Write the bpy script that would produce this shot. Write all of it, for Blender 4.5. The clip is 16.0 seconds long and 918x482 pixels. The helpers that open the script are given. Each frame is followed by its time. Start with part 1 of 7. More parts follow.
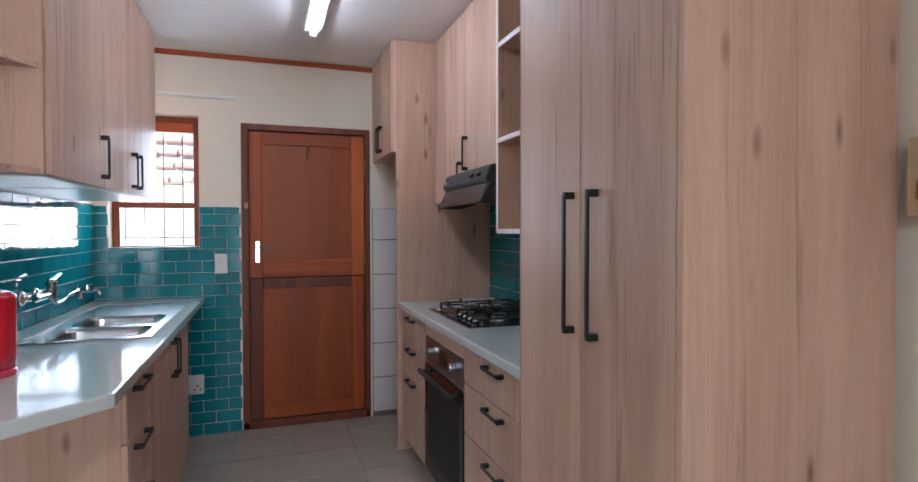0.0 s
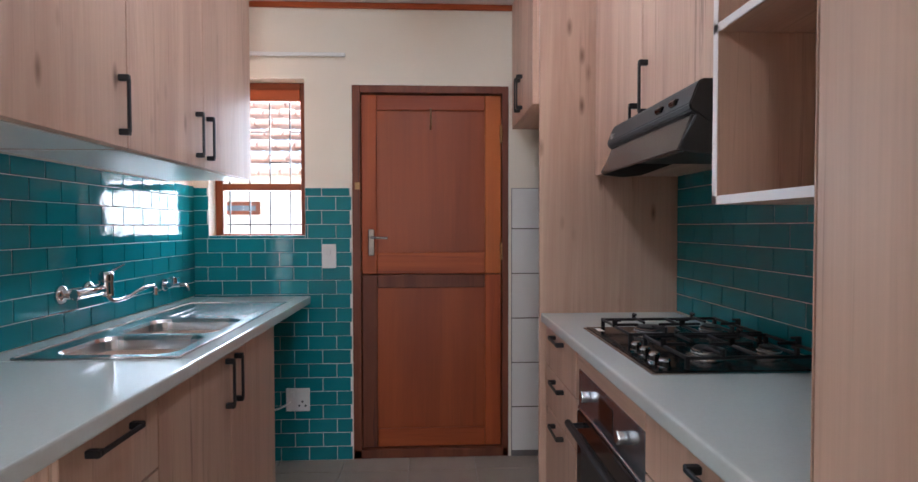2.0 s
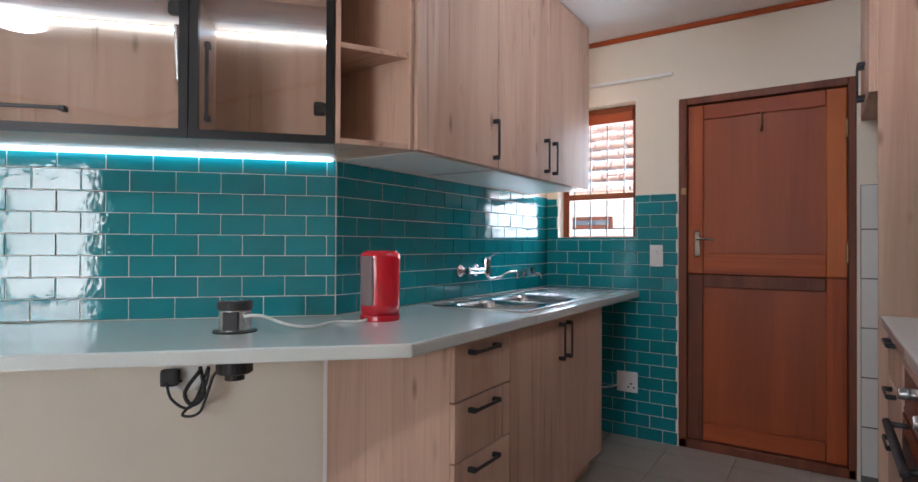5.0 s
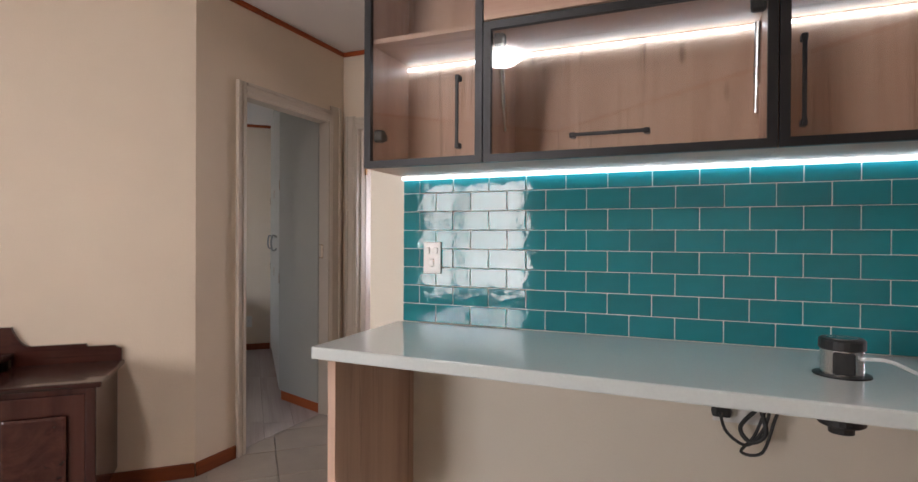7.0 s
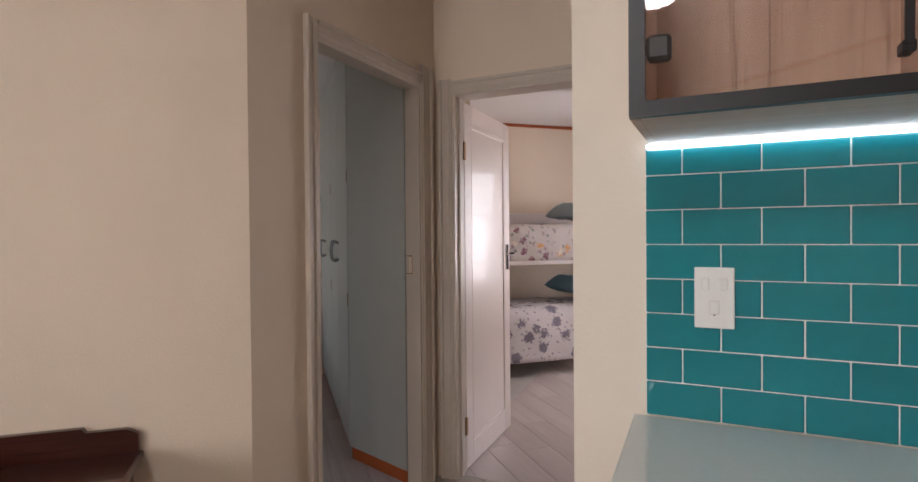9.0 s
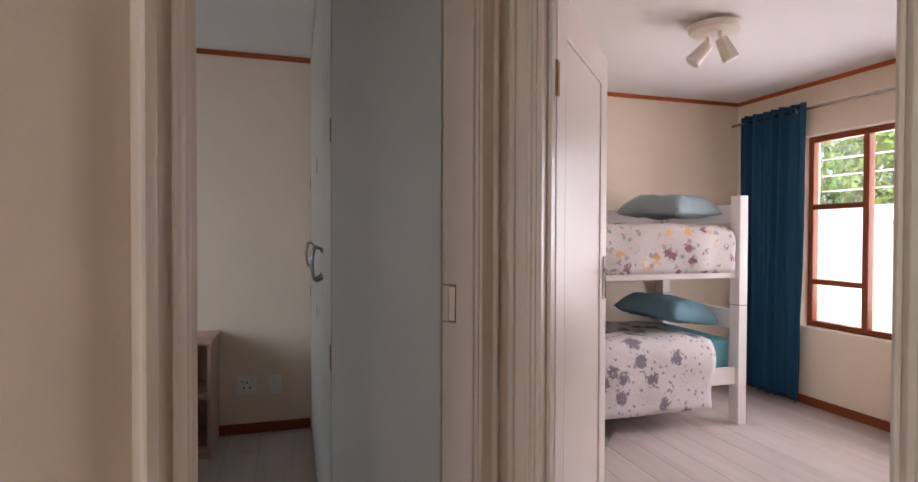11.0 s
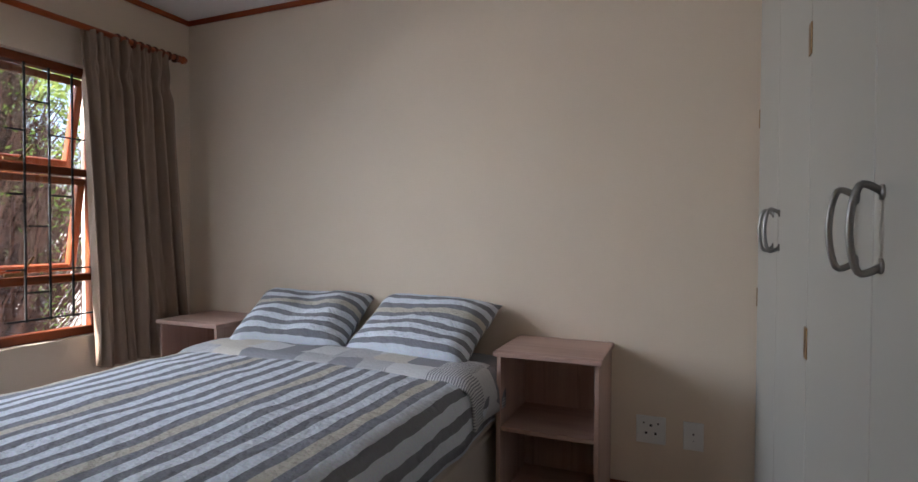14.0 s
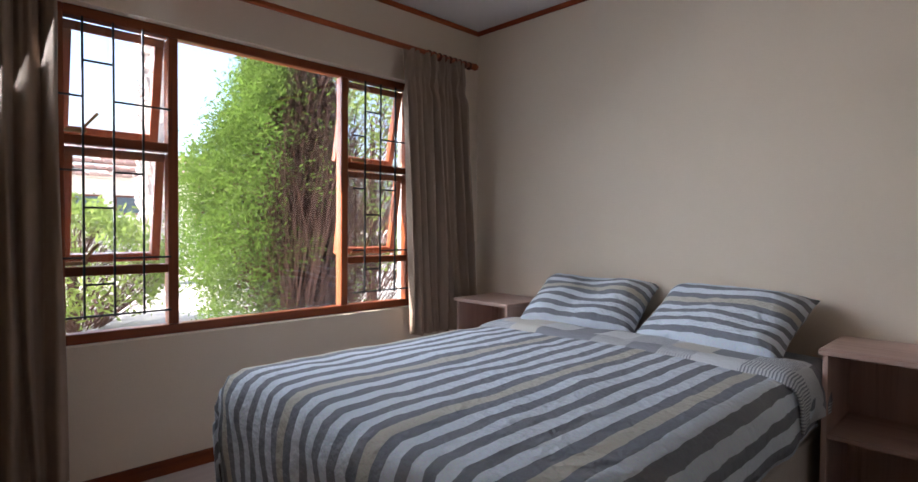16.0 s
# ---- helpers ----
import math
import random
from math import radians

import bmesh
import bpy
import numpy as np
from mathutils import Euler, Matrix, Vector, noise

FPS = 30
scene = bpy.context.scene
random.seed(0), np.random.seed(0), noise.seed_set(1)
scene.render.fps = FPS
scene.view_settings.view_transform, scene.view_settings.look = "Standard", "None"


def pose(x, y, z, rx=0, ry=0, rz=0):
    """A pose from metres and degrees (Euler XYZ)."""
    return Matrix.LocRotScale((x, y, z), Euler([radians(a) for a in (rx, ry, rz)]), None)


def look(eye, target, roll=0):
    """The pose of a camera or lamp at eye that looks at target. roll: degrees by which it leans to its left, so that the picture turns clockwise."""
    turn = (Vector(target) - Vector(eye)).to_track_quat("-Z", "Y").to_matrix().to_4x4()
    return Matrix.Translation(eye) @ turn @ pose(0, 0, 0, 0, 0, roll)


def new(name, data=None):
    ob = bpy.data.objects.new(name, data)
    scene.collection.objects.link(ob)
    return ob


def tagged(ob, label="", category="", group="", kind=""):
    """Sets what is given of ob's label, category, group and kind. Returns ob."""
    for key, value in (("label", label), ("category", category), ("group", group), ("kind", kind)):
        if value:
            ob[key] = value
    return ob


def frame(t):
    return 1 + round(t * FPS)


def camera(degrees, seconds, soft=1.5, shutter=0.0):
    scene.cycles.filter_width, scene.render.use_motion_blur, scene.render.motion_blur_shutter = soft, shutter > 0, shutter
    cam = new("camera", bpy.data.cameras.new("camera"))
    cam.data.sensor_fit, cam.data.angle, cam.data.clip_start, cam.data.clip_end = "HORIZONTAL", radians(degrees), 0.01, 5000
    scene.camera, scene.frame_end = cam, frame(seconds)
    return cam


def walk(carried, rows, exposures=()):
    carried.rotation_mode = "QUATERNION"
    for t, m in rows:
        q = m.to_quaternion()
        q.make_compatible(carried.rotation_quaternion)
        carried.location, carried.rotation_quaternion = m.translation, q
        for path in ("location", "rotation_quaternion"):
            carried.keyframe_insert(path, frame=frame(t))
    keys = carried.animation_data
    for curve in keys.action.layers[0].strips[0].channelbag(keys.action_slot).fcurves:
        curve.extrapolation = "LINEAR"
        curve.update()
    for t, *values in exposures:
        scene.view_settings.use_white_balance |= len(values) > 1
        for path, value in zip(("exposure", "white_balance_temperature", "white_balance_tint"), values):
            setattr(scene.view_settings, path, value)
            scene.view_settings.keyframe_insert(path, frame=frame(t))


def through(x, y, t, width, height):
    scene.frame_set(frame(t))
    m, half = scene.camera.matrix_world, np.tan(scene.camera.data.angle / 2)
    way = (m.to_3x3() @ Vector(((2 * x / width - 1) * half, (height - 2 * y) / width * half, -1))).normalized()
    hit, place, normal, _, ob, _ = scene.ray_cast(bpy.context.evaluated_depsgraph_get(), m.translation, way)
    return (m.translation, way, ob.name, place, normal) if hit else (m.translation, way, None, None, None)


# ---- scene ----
cam = camera(79.7, 16.0)
PATH = [
    (0, (0.167, 0.059, 1.347), (0.823, 1.949, 1.306), -0.1),
    (0.5, (0.261, 0.321, 1.327), (0.764, 2.256, 1.283), -0.2),
    (1, (0.358, 0.566, 1.319), (0.712, 2.534, 1.272), -0.2),
    (1.5, (0.413, 0.784, 1.301), (0.629, 2.771, 1.249), -0.3),
    (2, (0.443, 0.961, 1.285), (0.536, 2.958, 1.234), -0.1),
    (2.5, (0.477, 1.068, 1.26), (0.428, 3.067, 1.215), -0.2),
    (3, (0.508, 1.056, 1.236), (0.293, 3.044, 1.193), -0.3),
    (3.2, (0.517, 1.029, 1.232), (0.228, 3.007, 1.19), -0.3),
    (5.3, (0.74, 0.446, 1.181), (-0.491, 2.022, 1.184), 0.1),
    (5.5, (0.66, 0.381, 1.21), (-0.648, 1.894, 1.2), -0.1),
    (6, (0.537, 0.323, 1.22), (-1.0, 1.604, 1.215), -0.0),
    (6.5, (0.399, 0.233, 1.244), (-1.337, 1.226, 1.234), 0.0),
    (7, (0.173, 0.154, 1.262), (-1.697, 0.862, 1.252), 0.3),
    (7.5, (-0.06, 0.043, 1.284), (-1.993, 0.556, 1.267), -0.0),
    (8, (-0.357, -0.042, 1.306), (-2.298, 0.44, 1.293), -0.0),
    (8.2, (-0.485, -0.066, 1.31), (-2.422, 0.433, 1.294), -0.2),
    (10.3, (-2.037, 0.126, 1.33), (-3.884, 0.893, 1.307), 0.2),
    (10.5, (-2.187, 0.153, 1.327), (-4.053, 0.873, 1.305), 0.1),
    (11, (-2.514, 0.246, 1.342), (-4.429, 0.824, 1.312), 0.2),
    (11.5, (-2.804, 0.347, 1.345), (-4.767, 0.731, 1.311), 0.2),
    (12, (-3.044, 0.363, 1.322), (-5.038, 0.515, 1.287), 0.4),
    (12.5, (-3.291, 0.331, 1.321), (-5.289, 0.244, 1.28), 0.2),
    (13, (-3.514, 0.283, 1.299), (-5.488, -0.036, 1.252), 0.1),
    (13.5, (-3.671, 0.217, 1.262), (-5.596, -0.323, 1.224), 0.3),
    (14, (-3.82, 0.095, 1.208), (-5.666, -0.673, 1.169), 0.3),
    (14.5, (-3.837, -0.042, 1.172), (-5.595, -0.994, 1.125), 0.6),
    (15, (-3.795, -0.127, 1.147), (-5.434, -1.272, 1.092), 0.6),
    (15.5, (-3.702, -0.161, 1.137), (-5.209, -1.474, 1.081), 0.5),
    (16, (-3.585, -0.124, 1.15), (-4.98, -1.557, 1.098), 0.5),
]
EXPOSE = 2.0
walk(cam, [(t, look(eye, target, roll)) for t, eye, target, roll in PATH], [(0, EXPOSE + 0.1, 5400, 10), (3, EXPOSE + 0.25, 5750, 13), (5.4, EXPOSE + 0.05, 5700, 10), (6, EXPOSE + 0.05, 5850, 12), (6.5, EXPOSE - 0.05, 6150, 15), (7.2, EXPOSE - 0.25, 6200, 16), (8.2, EXPOSE - 0.5, 6200, 16), (10.3, EXPOSE - 0.1, 6100, 16), (11.5, EXPOSE - 0.05, 6100, 15), (12.5, EXPOSE, 6200, 15), (13.5, EXPOSE + 0.1, 6200, 16), (14.5, EXPOSE + 0.02, 6000, 16), (16, EXPOSE + 0.05, 6000, 16)])

# ---- world, sun, lights ----
world = bpy.data.worlds.new("sky")
world.use_nodes = True
scene.world = world
wnt = world.node_tree
sky = wnt.nodes.new("ShaderNodeTexSky")
sky.sky_type, sky.sun_disc = "NISHITA", False
sky.dust_density, sky.air_density = 3.5, 1.0
sky.sun_elevation, sky.sun_rotation = radians(42.7), radians(101)
wnt.links.new(sky.outputs["Color"], wnt.nodes["Background"].inputs["Color"])
wnt.nodes["Background"].inputs["Strength"].default_value = 0.15
sun = new("sun", bpy.data.lights.new("sun", "SUN"))
sun.data.energy, sun.data.angle, sun.data.color = 5.0, radians(0.5), (1.0, 0.95, 0.87)
sun.matrix_world = look((16, -3, 15), (0, 0, 0))


def area_light(name, m, sx, sy, power, color=(1, 1, 1), spread=180):
    d = bpy.data.lights.new(name, "AREA")
    d.shape, d.size, d.size_y, d.energy, d.color = "RECTANGLE", sx, sy, power, color
    d.spread = radians(spread)
    ob = new(name, d)
    ob.matrix_world = m
    return ob


# daylight standing in the window openings
area_light("daylight_living", look((0.22, -3.50, 1.30), (-2.7, 0.1, 1.15)), 1.3, 1.5, 9.4, (1.0, 0.955, 0.90), spread=112)
area_light("daylight_kitchen", look((-0.515, 4.36, 1.70), (-0.4, 2, 1.3)), 0.75, 1.0, 8.5, (0.9, 0.97, 1.0))
area_light("daylight_bedroom", look((-4.45, -3.34, 1.62), (-6.1, -1.5, 0.35)), 1.9, 1.3, 10.5, (0.86, 0.95, 1.0), 125)
area_light("daylight_bunk_room", look((-5.0, 4.55, 1.5), (-5.0, 2, 1.0)), 1.9, 1.6, 24, (1.0, 0.95, 0.95))


# ---- materials ----
def material(name, color, rough=0.5, metal=0.0, vary=0.08, scale=8.0, bump=0.05, bump_scale=60.0, coat=0.0, stretch=(1, 1, 1), emit=0.0, spec=0.5, per_object=0.0):
    m = bpy.data.materials.new(name)
    m.use_nodes = True
    n, l = m.node_tree.nodes, m.node_tree.links
    b = n["Principled BSDF"]
    b.inputs["Roughness"].default_value, b.inputs["Metallic"].default_value = rough, metal
    b.inputs["Coat Weight"].default_value = coat
    b.inputs["Specular IOR Level"].default_value = spec
    tc, mp = n.new("ShaderNodeTexCoord"), n.new("ShaderNodeMapping")
    mp.inputs["Scale"].default_value = stretch
    l.new(tc.outputs["Object"], mp.inputs["Vector"])
    n1, n2 = n.new("ShaderNodeTexNoise"), n.new("ShaderNodeTexNoise")
    n1.inputs["Scale"].default_value, n1.inputs["Detail"].default_value = scale, 5
    n2.inputs["Scale"].default_value, n2.inputs["Detail"].default_value = bump_scale, 4
    for q in (n1, n2):
        l.new(mp.outputs["Vector"], q.inputs["Vector"])
    mix = n.new("ShaderNodeMix")
    mix.data_type = "RGBA"
    lo = [max(0, c * (1 - vary)) for c in color]
    hi = [min(1, c * (1 + vary)) for c in color]
    mix.inputs["A"].default_value, mix.inputs["B"].default_value = (*lo, 1), (*hi, 1)
    l.new(n1.outputs["Fac"], mix.inputs["Factor"])
    out = mix.outputs["Result"]
    if per_object:
        info, hsv, mr = n.new("ShaderNodeObjectInfo"), n.new("ShaderNodeHueSaturation"), n.new("ShaderNodeMapRange")
        mr.inputs["To Min"].default_value, mr.inputs["To Max"].default_value = 1 - per_object, 1 + per_object
        l.new(info.outputs["Random"], mr.inputs["Value"])
        l.new(mr.outputs["Result"], hsv.inputs["Value"])
        l.new(out, hsv.inputs["Color"])
        out = hsv.outputs["Color"]
    l.new(out, b.inputs["Base Color"])
    if bump:
        bp = n.new("ShaderNodeBump")
        bp.inputs["Strength"].default_value, bp.inputs["Distance"].default_value = bump, 0.004
        l.new(n2.outputs["Fac"], bp.inputs["Height"])
        l.new(bp.outputs["Normal"], b.inputs["Normal"])
    if emit:
        b.inputs["Emission Color"].default_value, b.inputs["Emission Strength"].default_value = (*color, 1), emit
    return m


def wood(name, dark, mid, light, scale=1.0, rough=0.45, axis=2, knots=True, coat=0.0, bump=0.08, vary_obj=0.06):
    """Grain that runs along one axis of the object, with cathedrals, dark streaks and small knots."""
    m = bpy.data.materials.new(name)
    m.use_nodes = True
    n, l = m.node_tree.nodes, m.node_tree.links
    b = n["Principled BSDF"]
    b.inputs["Roughness"].default_value, b.inputs["Coat Weight"].default_value = rough, coat
    b.inputs["Specular IOR Level"].default_value = 0.3
    tc, info = n.new("ShaderNodeTexCoord"), n.new("ShaderNodeObjectInfo")
    shift = n.new("ShaderNodeVectorMath")
    shift.operation = "MULTIPLY_ADD"
    l.new(info.outputs["Random"], shift.inputs[0])
    shift.inputs[1].default_value = (17.0, 11.0, 23.0)
    l.new(tc.outputs["Object"], shift.inputs[2])

    def noise_at(across, along, sc, detail, rough_, dist=0.0):
        mp, q = n.new("ShaderNodeMapping"), n.new("ShaderNodeTexNoise")
        v = [across * scale] * 3
        v[axis] = along * scale
        mp.inputs["Scale"].default_value = v
        q.inputs["Scale"].default_value, q.inputs["Detail"].default_value, q.inputs["Roughness"].default_value, q.inputs["Distortion"].default_value = sc, detail, rough_, dist
        l.new(shift.outputs[0], mp.inputs["Vector"])
        l.new(mp.outputs["Vector"], q.inputs["Vector"])
        return q.outputs["Fac"]

    broad = noise_at(5.0, 0.35, 1.0, 5, 0.62, 1.0)
    fine = noise_at(110.0, 2.2, 1.0, 3, 0.7)
    streak = noise_at(20.0, 0.55, 1.0, 6, 0.72, 1.6)
    ramp = n.new("ShaderNodeValToRGB")
    e = ramp.color_ramp.elements
    e[0].position, e[0].color, e[1].position, e[1].color = 0.38, (*mid, 1), 0.58, (*light, 1)
    l.new(broad, ramp.inputs["Fac"])
    patch = noise_at(3.2, 1.1, 1.0, 2, 0.5)
    pr = n.new("ShaderNodeMapRange")
    pr.inputs["From Min"].default_value, pr.inputs["From Max"].default_value = 0.42, 0.64
    pr.inputs["To Min"].default_value, pr.inputs["To Max"].default_value = 0.15, 0.95
    l.new(patch, pr.inputs["Value"])
    lines = n.new("ShaderNodeValToRGB")
    e = lines.color_ramp.elements
    e[0].position, e[0].color, e[1].position, e[1].color = 0.30, (0.80, 0.80, 0.80, 1), 0.62, (1.04, 1.04, 1.04, 1)
    l.new(fine, lines.inputs["Fac"])
    mul = n.new("ShaderNodeMix")
    mul.data_type, mul.blend_type = "RGBA", "MULTIPLY"
    mul.inputs["Factor"].default_value = 0.35
    l.new(ramp.outputs["Color"], mul.inputs["A"])
    l.new(lines.outputs["Color"], mul.inputs["B"])
    sr = n.new("ShaderNodeValToRGB")
    e = sr.color_ramp.elements
    e[0].position, e[0].color, e[1].position, e[1].color = 0.56, (0, 0, 0, 1), 0.70, (1, 1, 1, 1)
    l.new(streak, sr.inputs["Fac"])
    dk = n.new("ShaderNodeMix")
    dk.data_type = "RGBA"
    dk.inputs["B"].default_value = (*dark, 1)
    fac = n.new("ShaderNodeMath")
    fac.operation = "MULTIPLY"
    l.new(pr.outputs["Result"], fac.inputs[1])
    l.new(sr.outputs["Color"], fac.inputs[0])
    l.new(fac.outputs[0], dk.inputs["Factor"])
    l.new(mul.outputs["Result"], dk.inputs["A"])
    out = dk.outputs["Result"]
    if knots:
        mp, vo, kr = n.new("ShaderNodeMapping"), n.new("ShaderNodeTexVoronoi"), n.new("ShaderNodeValToRGB")
        v = [13.0 * scale] * 3
        v[axis] = 4.2 * scale
        mp.inputs["Scale"].default_value = v
        l.new(shift.outputs[0], mp.inputs["Vector"])
        vo.inputs["Scale"].default_value = 1.0
        l.new(mp.outputs["Vector"], vo.inputs["Vector"])
        e = kr.color_ramp.elements
        e[0].position, e[0].color, e[1].position, e[1].color = 0.02, (0.85, 0.85, 0.85, 1), 0.20, (0, 0, 0, 1)
        l.new(vo.outputs["Distance"], kr.inputs["Fac"])
        k = n.new("ShaderNodeMix")
        k.data_type = "RGBA"
        k.inputs["B"].default_value = (*dark, 1)
        some, keep = n.new("ShaderNodeMapRange"), n.new("ShaderNodeMath")
        some.inputs["From Min"].default_value, some.inputs["From Max"].default_value = 0.54, 0.80
        keep.operation = "MULTIPLY"
        l.new(vo.outputs["Color"], some.inputs["Value"])
        l.new(kr.outputs["Color"], keep.inputs[0])
        l.new(some.outputs["Result"], keep.inputs[1])
        l.new(keep.outputs[0], k.inputs["Factor"])
        l.new(out, k.inputs["A"])
        out = k.outputs["Result"]
    hsv, mr = n.new("ShaderNodeHueSaturation"), n.new("ShaderNodeMapRange")
    mr.inputs["To Min"].default_value, mr.inputs["To Max"].default_value = 1 - vary_obj, 1 + vary_obj
    l.new(info.outputs["Random"], mr.inputs["Value"])
    l.new(mr.outputs["Result"], hsv.inputs["Value"])
    l.new(out, hsv.inputs["Color"])
    l.new(hsv.outputs["Color"], b.inputs["Base Color"])
    bp = n.new("ShaderNodeBump")
    bp.inputs["Strength"].default_value, bp.inputs["Distance"].default_value = bump, 0.002
    l.new(fine, bp.inputs["Height"])
    l.new(bp.outputs["Normal"], b.inputs["Normal"])
    return m


def glass(name, color=(1, 1, 1), rough=0.0):
    m = bpy.data.materials.new(name)
    m.use_nodes = True
    n, l = m.node_tree.nodes, m.node_tree.links
    n.remove(n["Principled BSDF"])
    t, g, x, f = n.new("ShaderNodeBsdfTransparent"), n.new("ShaderNodeBsdfGlossy"), n.new("ShaderNodeMixShader"), n.new("ShaderNodeFresnel")
    t.inputs["Color"].default_value = (*color, 1)
    g.inputs["Roughness"].default_value = rough
    f.inputs["IOR"].default_value = 1.5
    l.new(f.outputs[0], x.inputs[0])
    l.new(t.outputs[0], x.inputs[1])
    l.new(g.outputs[0], x.inputs[2])
    l.new(x.outputs[0], n["Material Output"].inputs["Surface"])
    return m


OAK = wood("oak_laminate", (0.13, 0.06, 0.038), (0.50, 0.318, 0.232), (0.61, 0.412, 0.308))
OAK_H = wood("oak_laminate_across", (0.13, 0.06, 0.038), (0.50, 0.318, 0.232), (0.61, 0.412, 0.308), axis=0)
MERANTI = wood("meranti", (0.13, 0.022, 0.007), (0.30, 0.057, 0.014), (0.42, 0.092, 0.021), rough=0.45, knots=False, coat=0.0)
WINDOW_WOOD = wood("window_meranti", (0.06, 0.012, 0.005), (0.17, 0.038, 0.011), (0.26, 0.062, 0.016), rough=0.4, knots=False)
WINDOW_WOOD_H = wood("window_meranti_across", (0.06, 0.012, 0.005), (0.17, 0.038, 0.011), (0.26, 0.062, 0.016), rough=0.4, knots=False, axis=0)
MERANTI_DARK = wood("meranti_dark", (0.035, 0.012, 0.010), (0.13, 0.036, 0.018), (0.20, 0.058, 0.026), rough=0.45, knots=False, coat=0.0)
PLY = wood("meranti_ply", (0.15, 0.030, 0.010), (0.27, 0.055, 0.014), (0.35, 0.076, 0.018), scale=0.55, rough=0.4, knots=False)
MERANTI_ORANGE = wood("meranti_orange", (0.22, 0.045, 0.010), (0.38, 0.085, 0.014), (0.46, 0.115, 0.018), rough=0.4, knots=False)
MERANTI_H = wood("meranti_across", (0.13, 0.022, 0.007), (0.30, 0.057, 0.014), (0.42, 0.092, 0.021), rough=0.45, knots=False, coat=0.0, axis=0)
MERANTI_Y = wood("meranti_along", (0.13, 0.022, 0.007), (0.30, 0.057, 0.014), (0.42, 0.092, 0.021), rough=0.45, knots=False, coat=0.0, axis=1)
MAHOGANY = wood("mahogany", (0.0082, 0.0026, 0.0023), (0.0340, 0.0090, 0.0067), (0.0680, 0.0192, 0.0135), rough=0.25, knots=False, coat=0.5)
MAHOGANY_Y = wood("mahogany_along", (0.0082, 0.0026, 0.0023), (0.0340, 0.0090, 0.0067), (0.0680, 0.0192, 0.0135), rough=0.25, knots=False, coat=0.5, axis=1)
BEDSIDE = wood("bedside_laminate", (0.22, 0.13, 0.10), (0.46, 0.30, 0.24), (0.56, 0.38, 0.31), scale=1.3, rough=0.5, knots=False)
BEDSIDE_Y = wood("bedside_laminate_along", (0.22, 0.13, 0.10), (0.46, 0.30, 0.24), (0.56, 0.38, 0.31), scale=1.3, rough=0.5, knots=False, axis=1)
WHITEWOOD = material("white_painted_wood", (0.78, 0.72, 0.70), 0.4, vary=0.05, scale=5, stretch=(1, 1, 0.2))
CREAM = material("cream_wall_paint", (0.78, 0.65, 0.51), 0.75, vary=0.05, scale=2.5, bump=0.25, bump_scale=110)
CREAM_K = material("pale_cream_wall_paint", (0.76, 0.69, 0.58), 0.7, vary=0.04, scale=2.5, bump=0.22, bump_scale=110)
CEILING = material("ceiling_paint", (0.80, 0.76, 0.74), 0.8, vary=0.03, scale=1.5, bump=0.12, bump_scale=90)
FRAME_PAINT = material("cream_gloss_paint", (0.60, 0.515, 0.425), 0.4, vary=0.04, scale=4, bump=0.08, bump_scale=25, coat=0.1)
DOOR_WHITE = material("white_door_paint", (0.76, 0.66, 0.60), 0.33, vary=0.04, scale=4, bump=0.15, bump_scale=35, stretch=(1, 1, 0.15), coat=0.25)
CUPBOARD_WHITE = material("white_cupboard_melamine", (0.44, 0.425, 0.38), 0.42, vary=0.03, scale=3, bump=0.04)
TEAL = material("teal_glazed_tile", (0.014, 0.205, 0.235), 0.04, vary=0.22, scale=9, bump=0.45, bump_scale=11, coat=0.0, per_object=0.08)
GROUT = material("pale_grout", (0.78, 0.79, 0.75), 0.8, vary=0.12, scale=14, bump=0.3)
WHITE_TILE = material("white_glazed_tile", (0.72, 0.71, 0.69), 0.12, vary=0.04, scale=6, bump=0.1, bump_scale=12)
FLOOR_TILE = material("floor_tile", (0.36, 0.31, 0.26), 0.42, vary=0.16, scale=7, bump=0.25, bump_scale=45, per_object=0.07)
DARK_GROUT = material("dark_grout", (0.16, 0.14, 0.13), 0.85, vary=0.2, scale=20, bump=0.3)
FLOOR_GROUT = material("floor_grout", (0.40, 0.37, 0.33), 0.85, vary=0.15, scale=20, bump=0.3)
LAMINATE = wood("whitewashed_floor_board", (0.42, 0.35, 0.32), (0.50, 0.425, 0.39), (0.55, 0.475, 0.44), scale=0.8, rough=0.24, knots=False, axis=0, vary_obj=0.03)
QUARTZ = material("white_quartz", (0.63, 0.67, 0.65), 0.10, vary=0.05, scale=120, bump=0.0, coat=0.3)
BLACK = material("matt_black_metal", (0.018, 0.017, 0.018), 0.42, metal=0.3, vary=0.2, scale=20)
BLACK_GLOSS = material("black_gloss", (0.010, 0.010, 0.011), 0.16, vary=0.2, scale=9, bump=0.0, coat=0.15)
BLACK_PLASTIC = material("black_plastic", (0.02, 0.02, 0.02), 0.5, vary=0.15)
STEEL = material("brushed_steel", (0.62, 0.62, 0.62), 0.24, metal=1.0, vary=0.08, scale=30, bump=0.06, stretch=(1, 12, 1))
CHROME = material("chrome", (0.60, 0.60, 0.61), 0.07, metal=1.0, vary=0.03, bump=0.0)
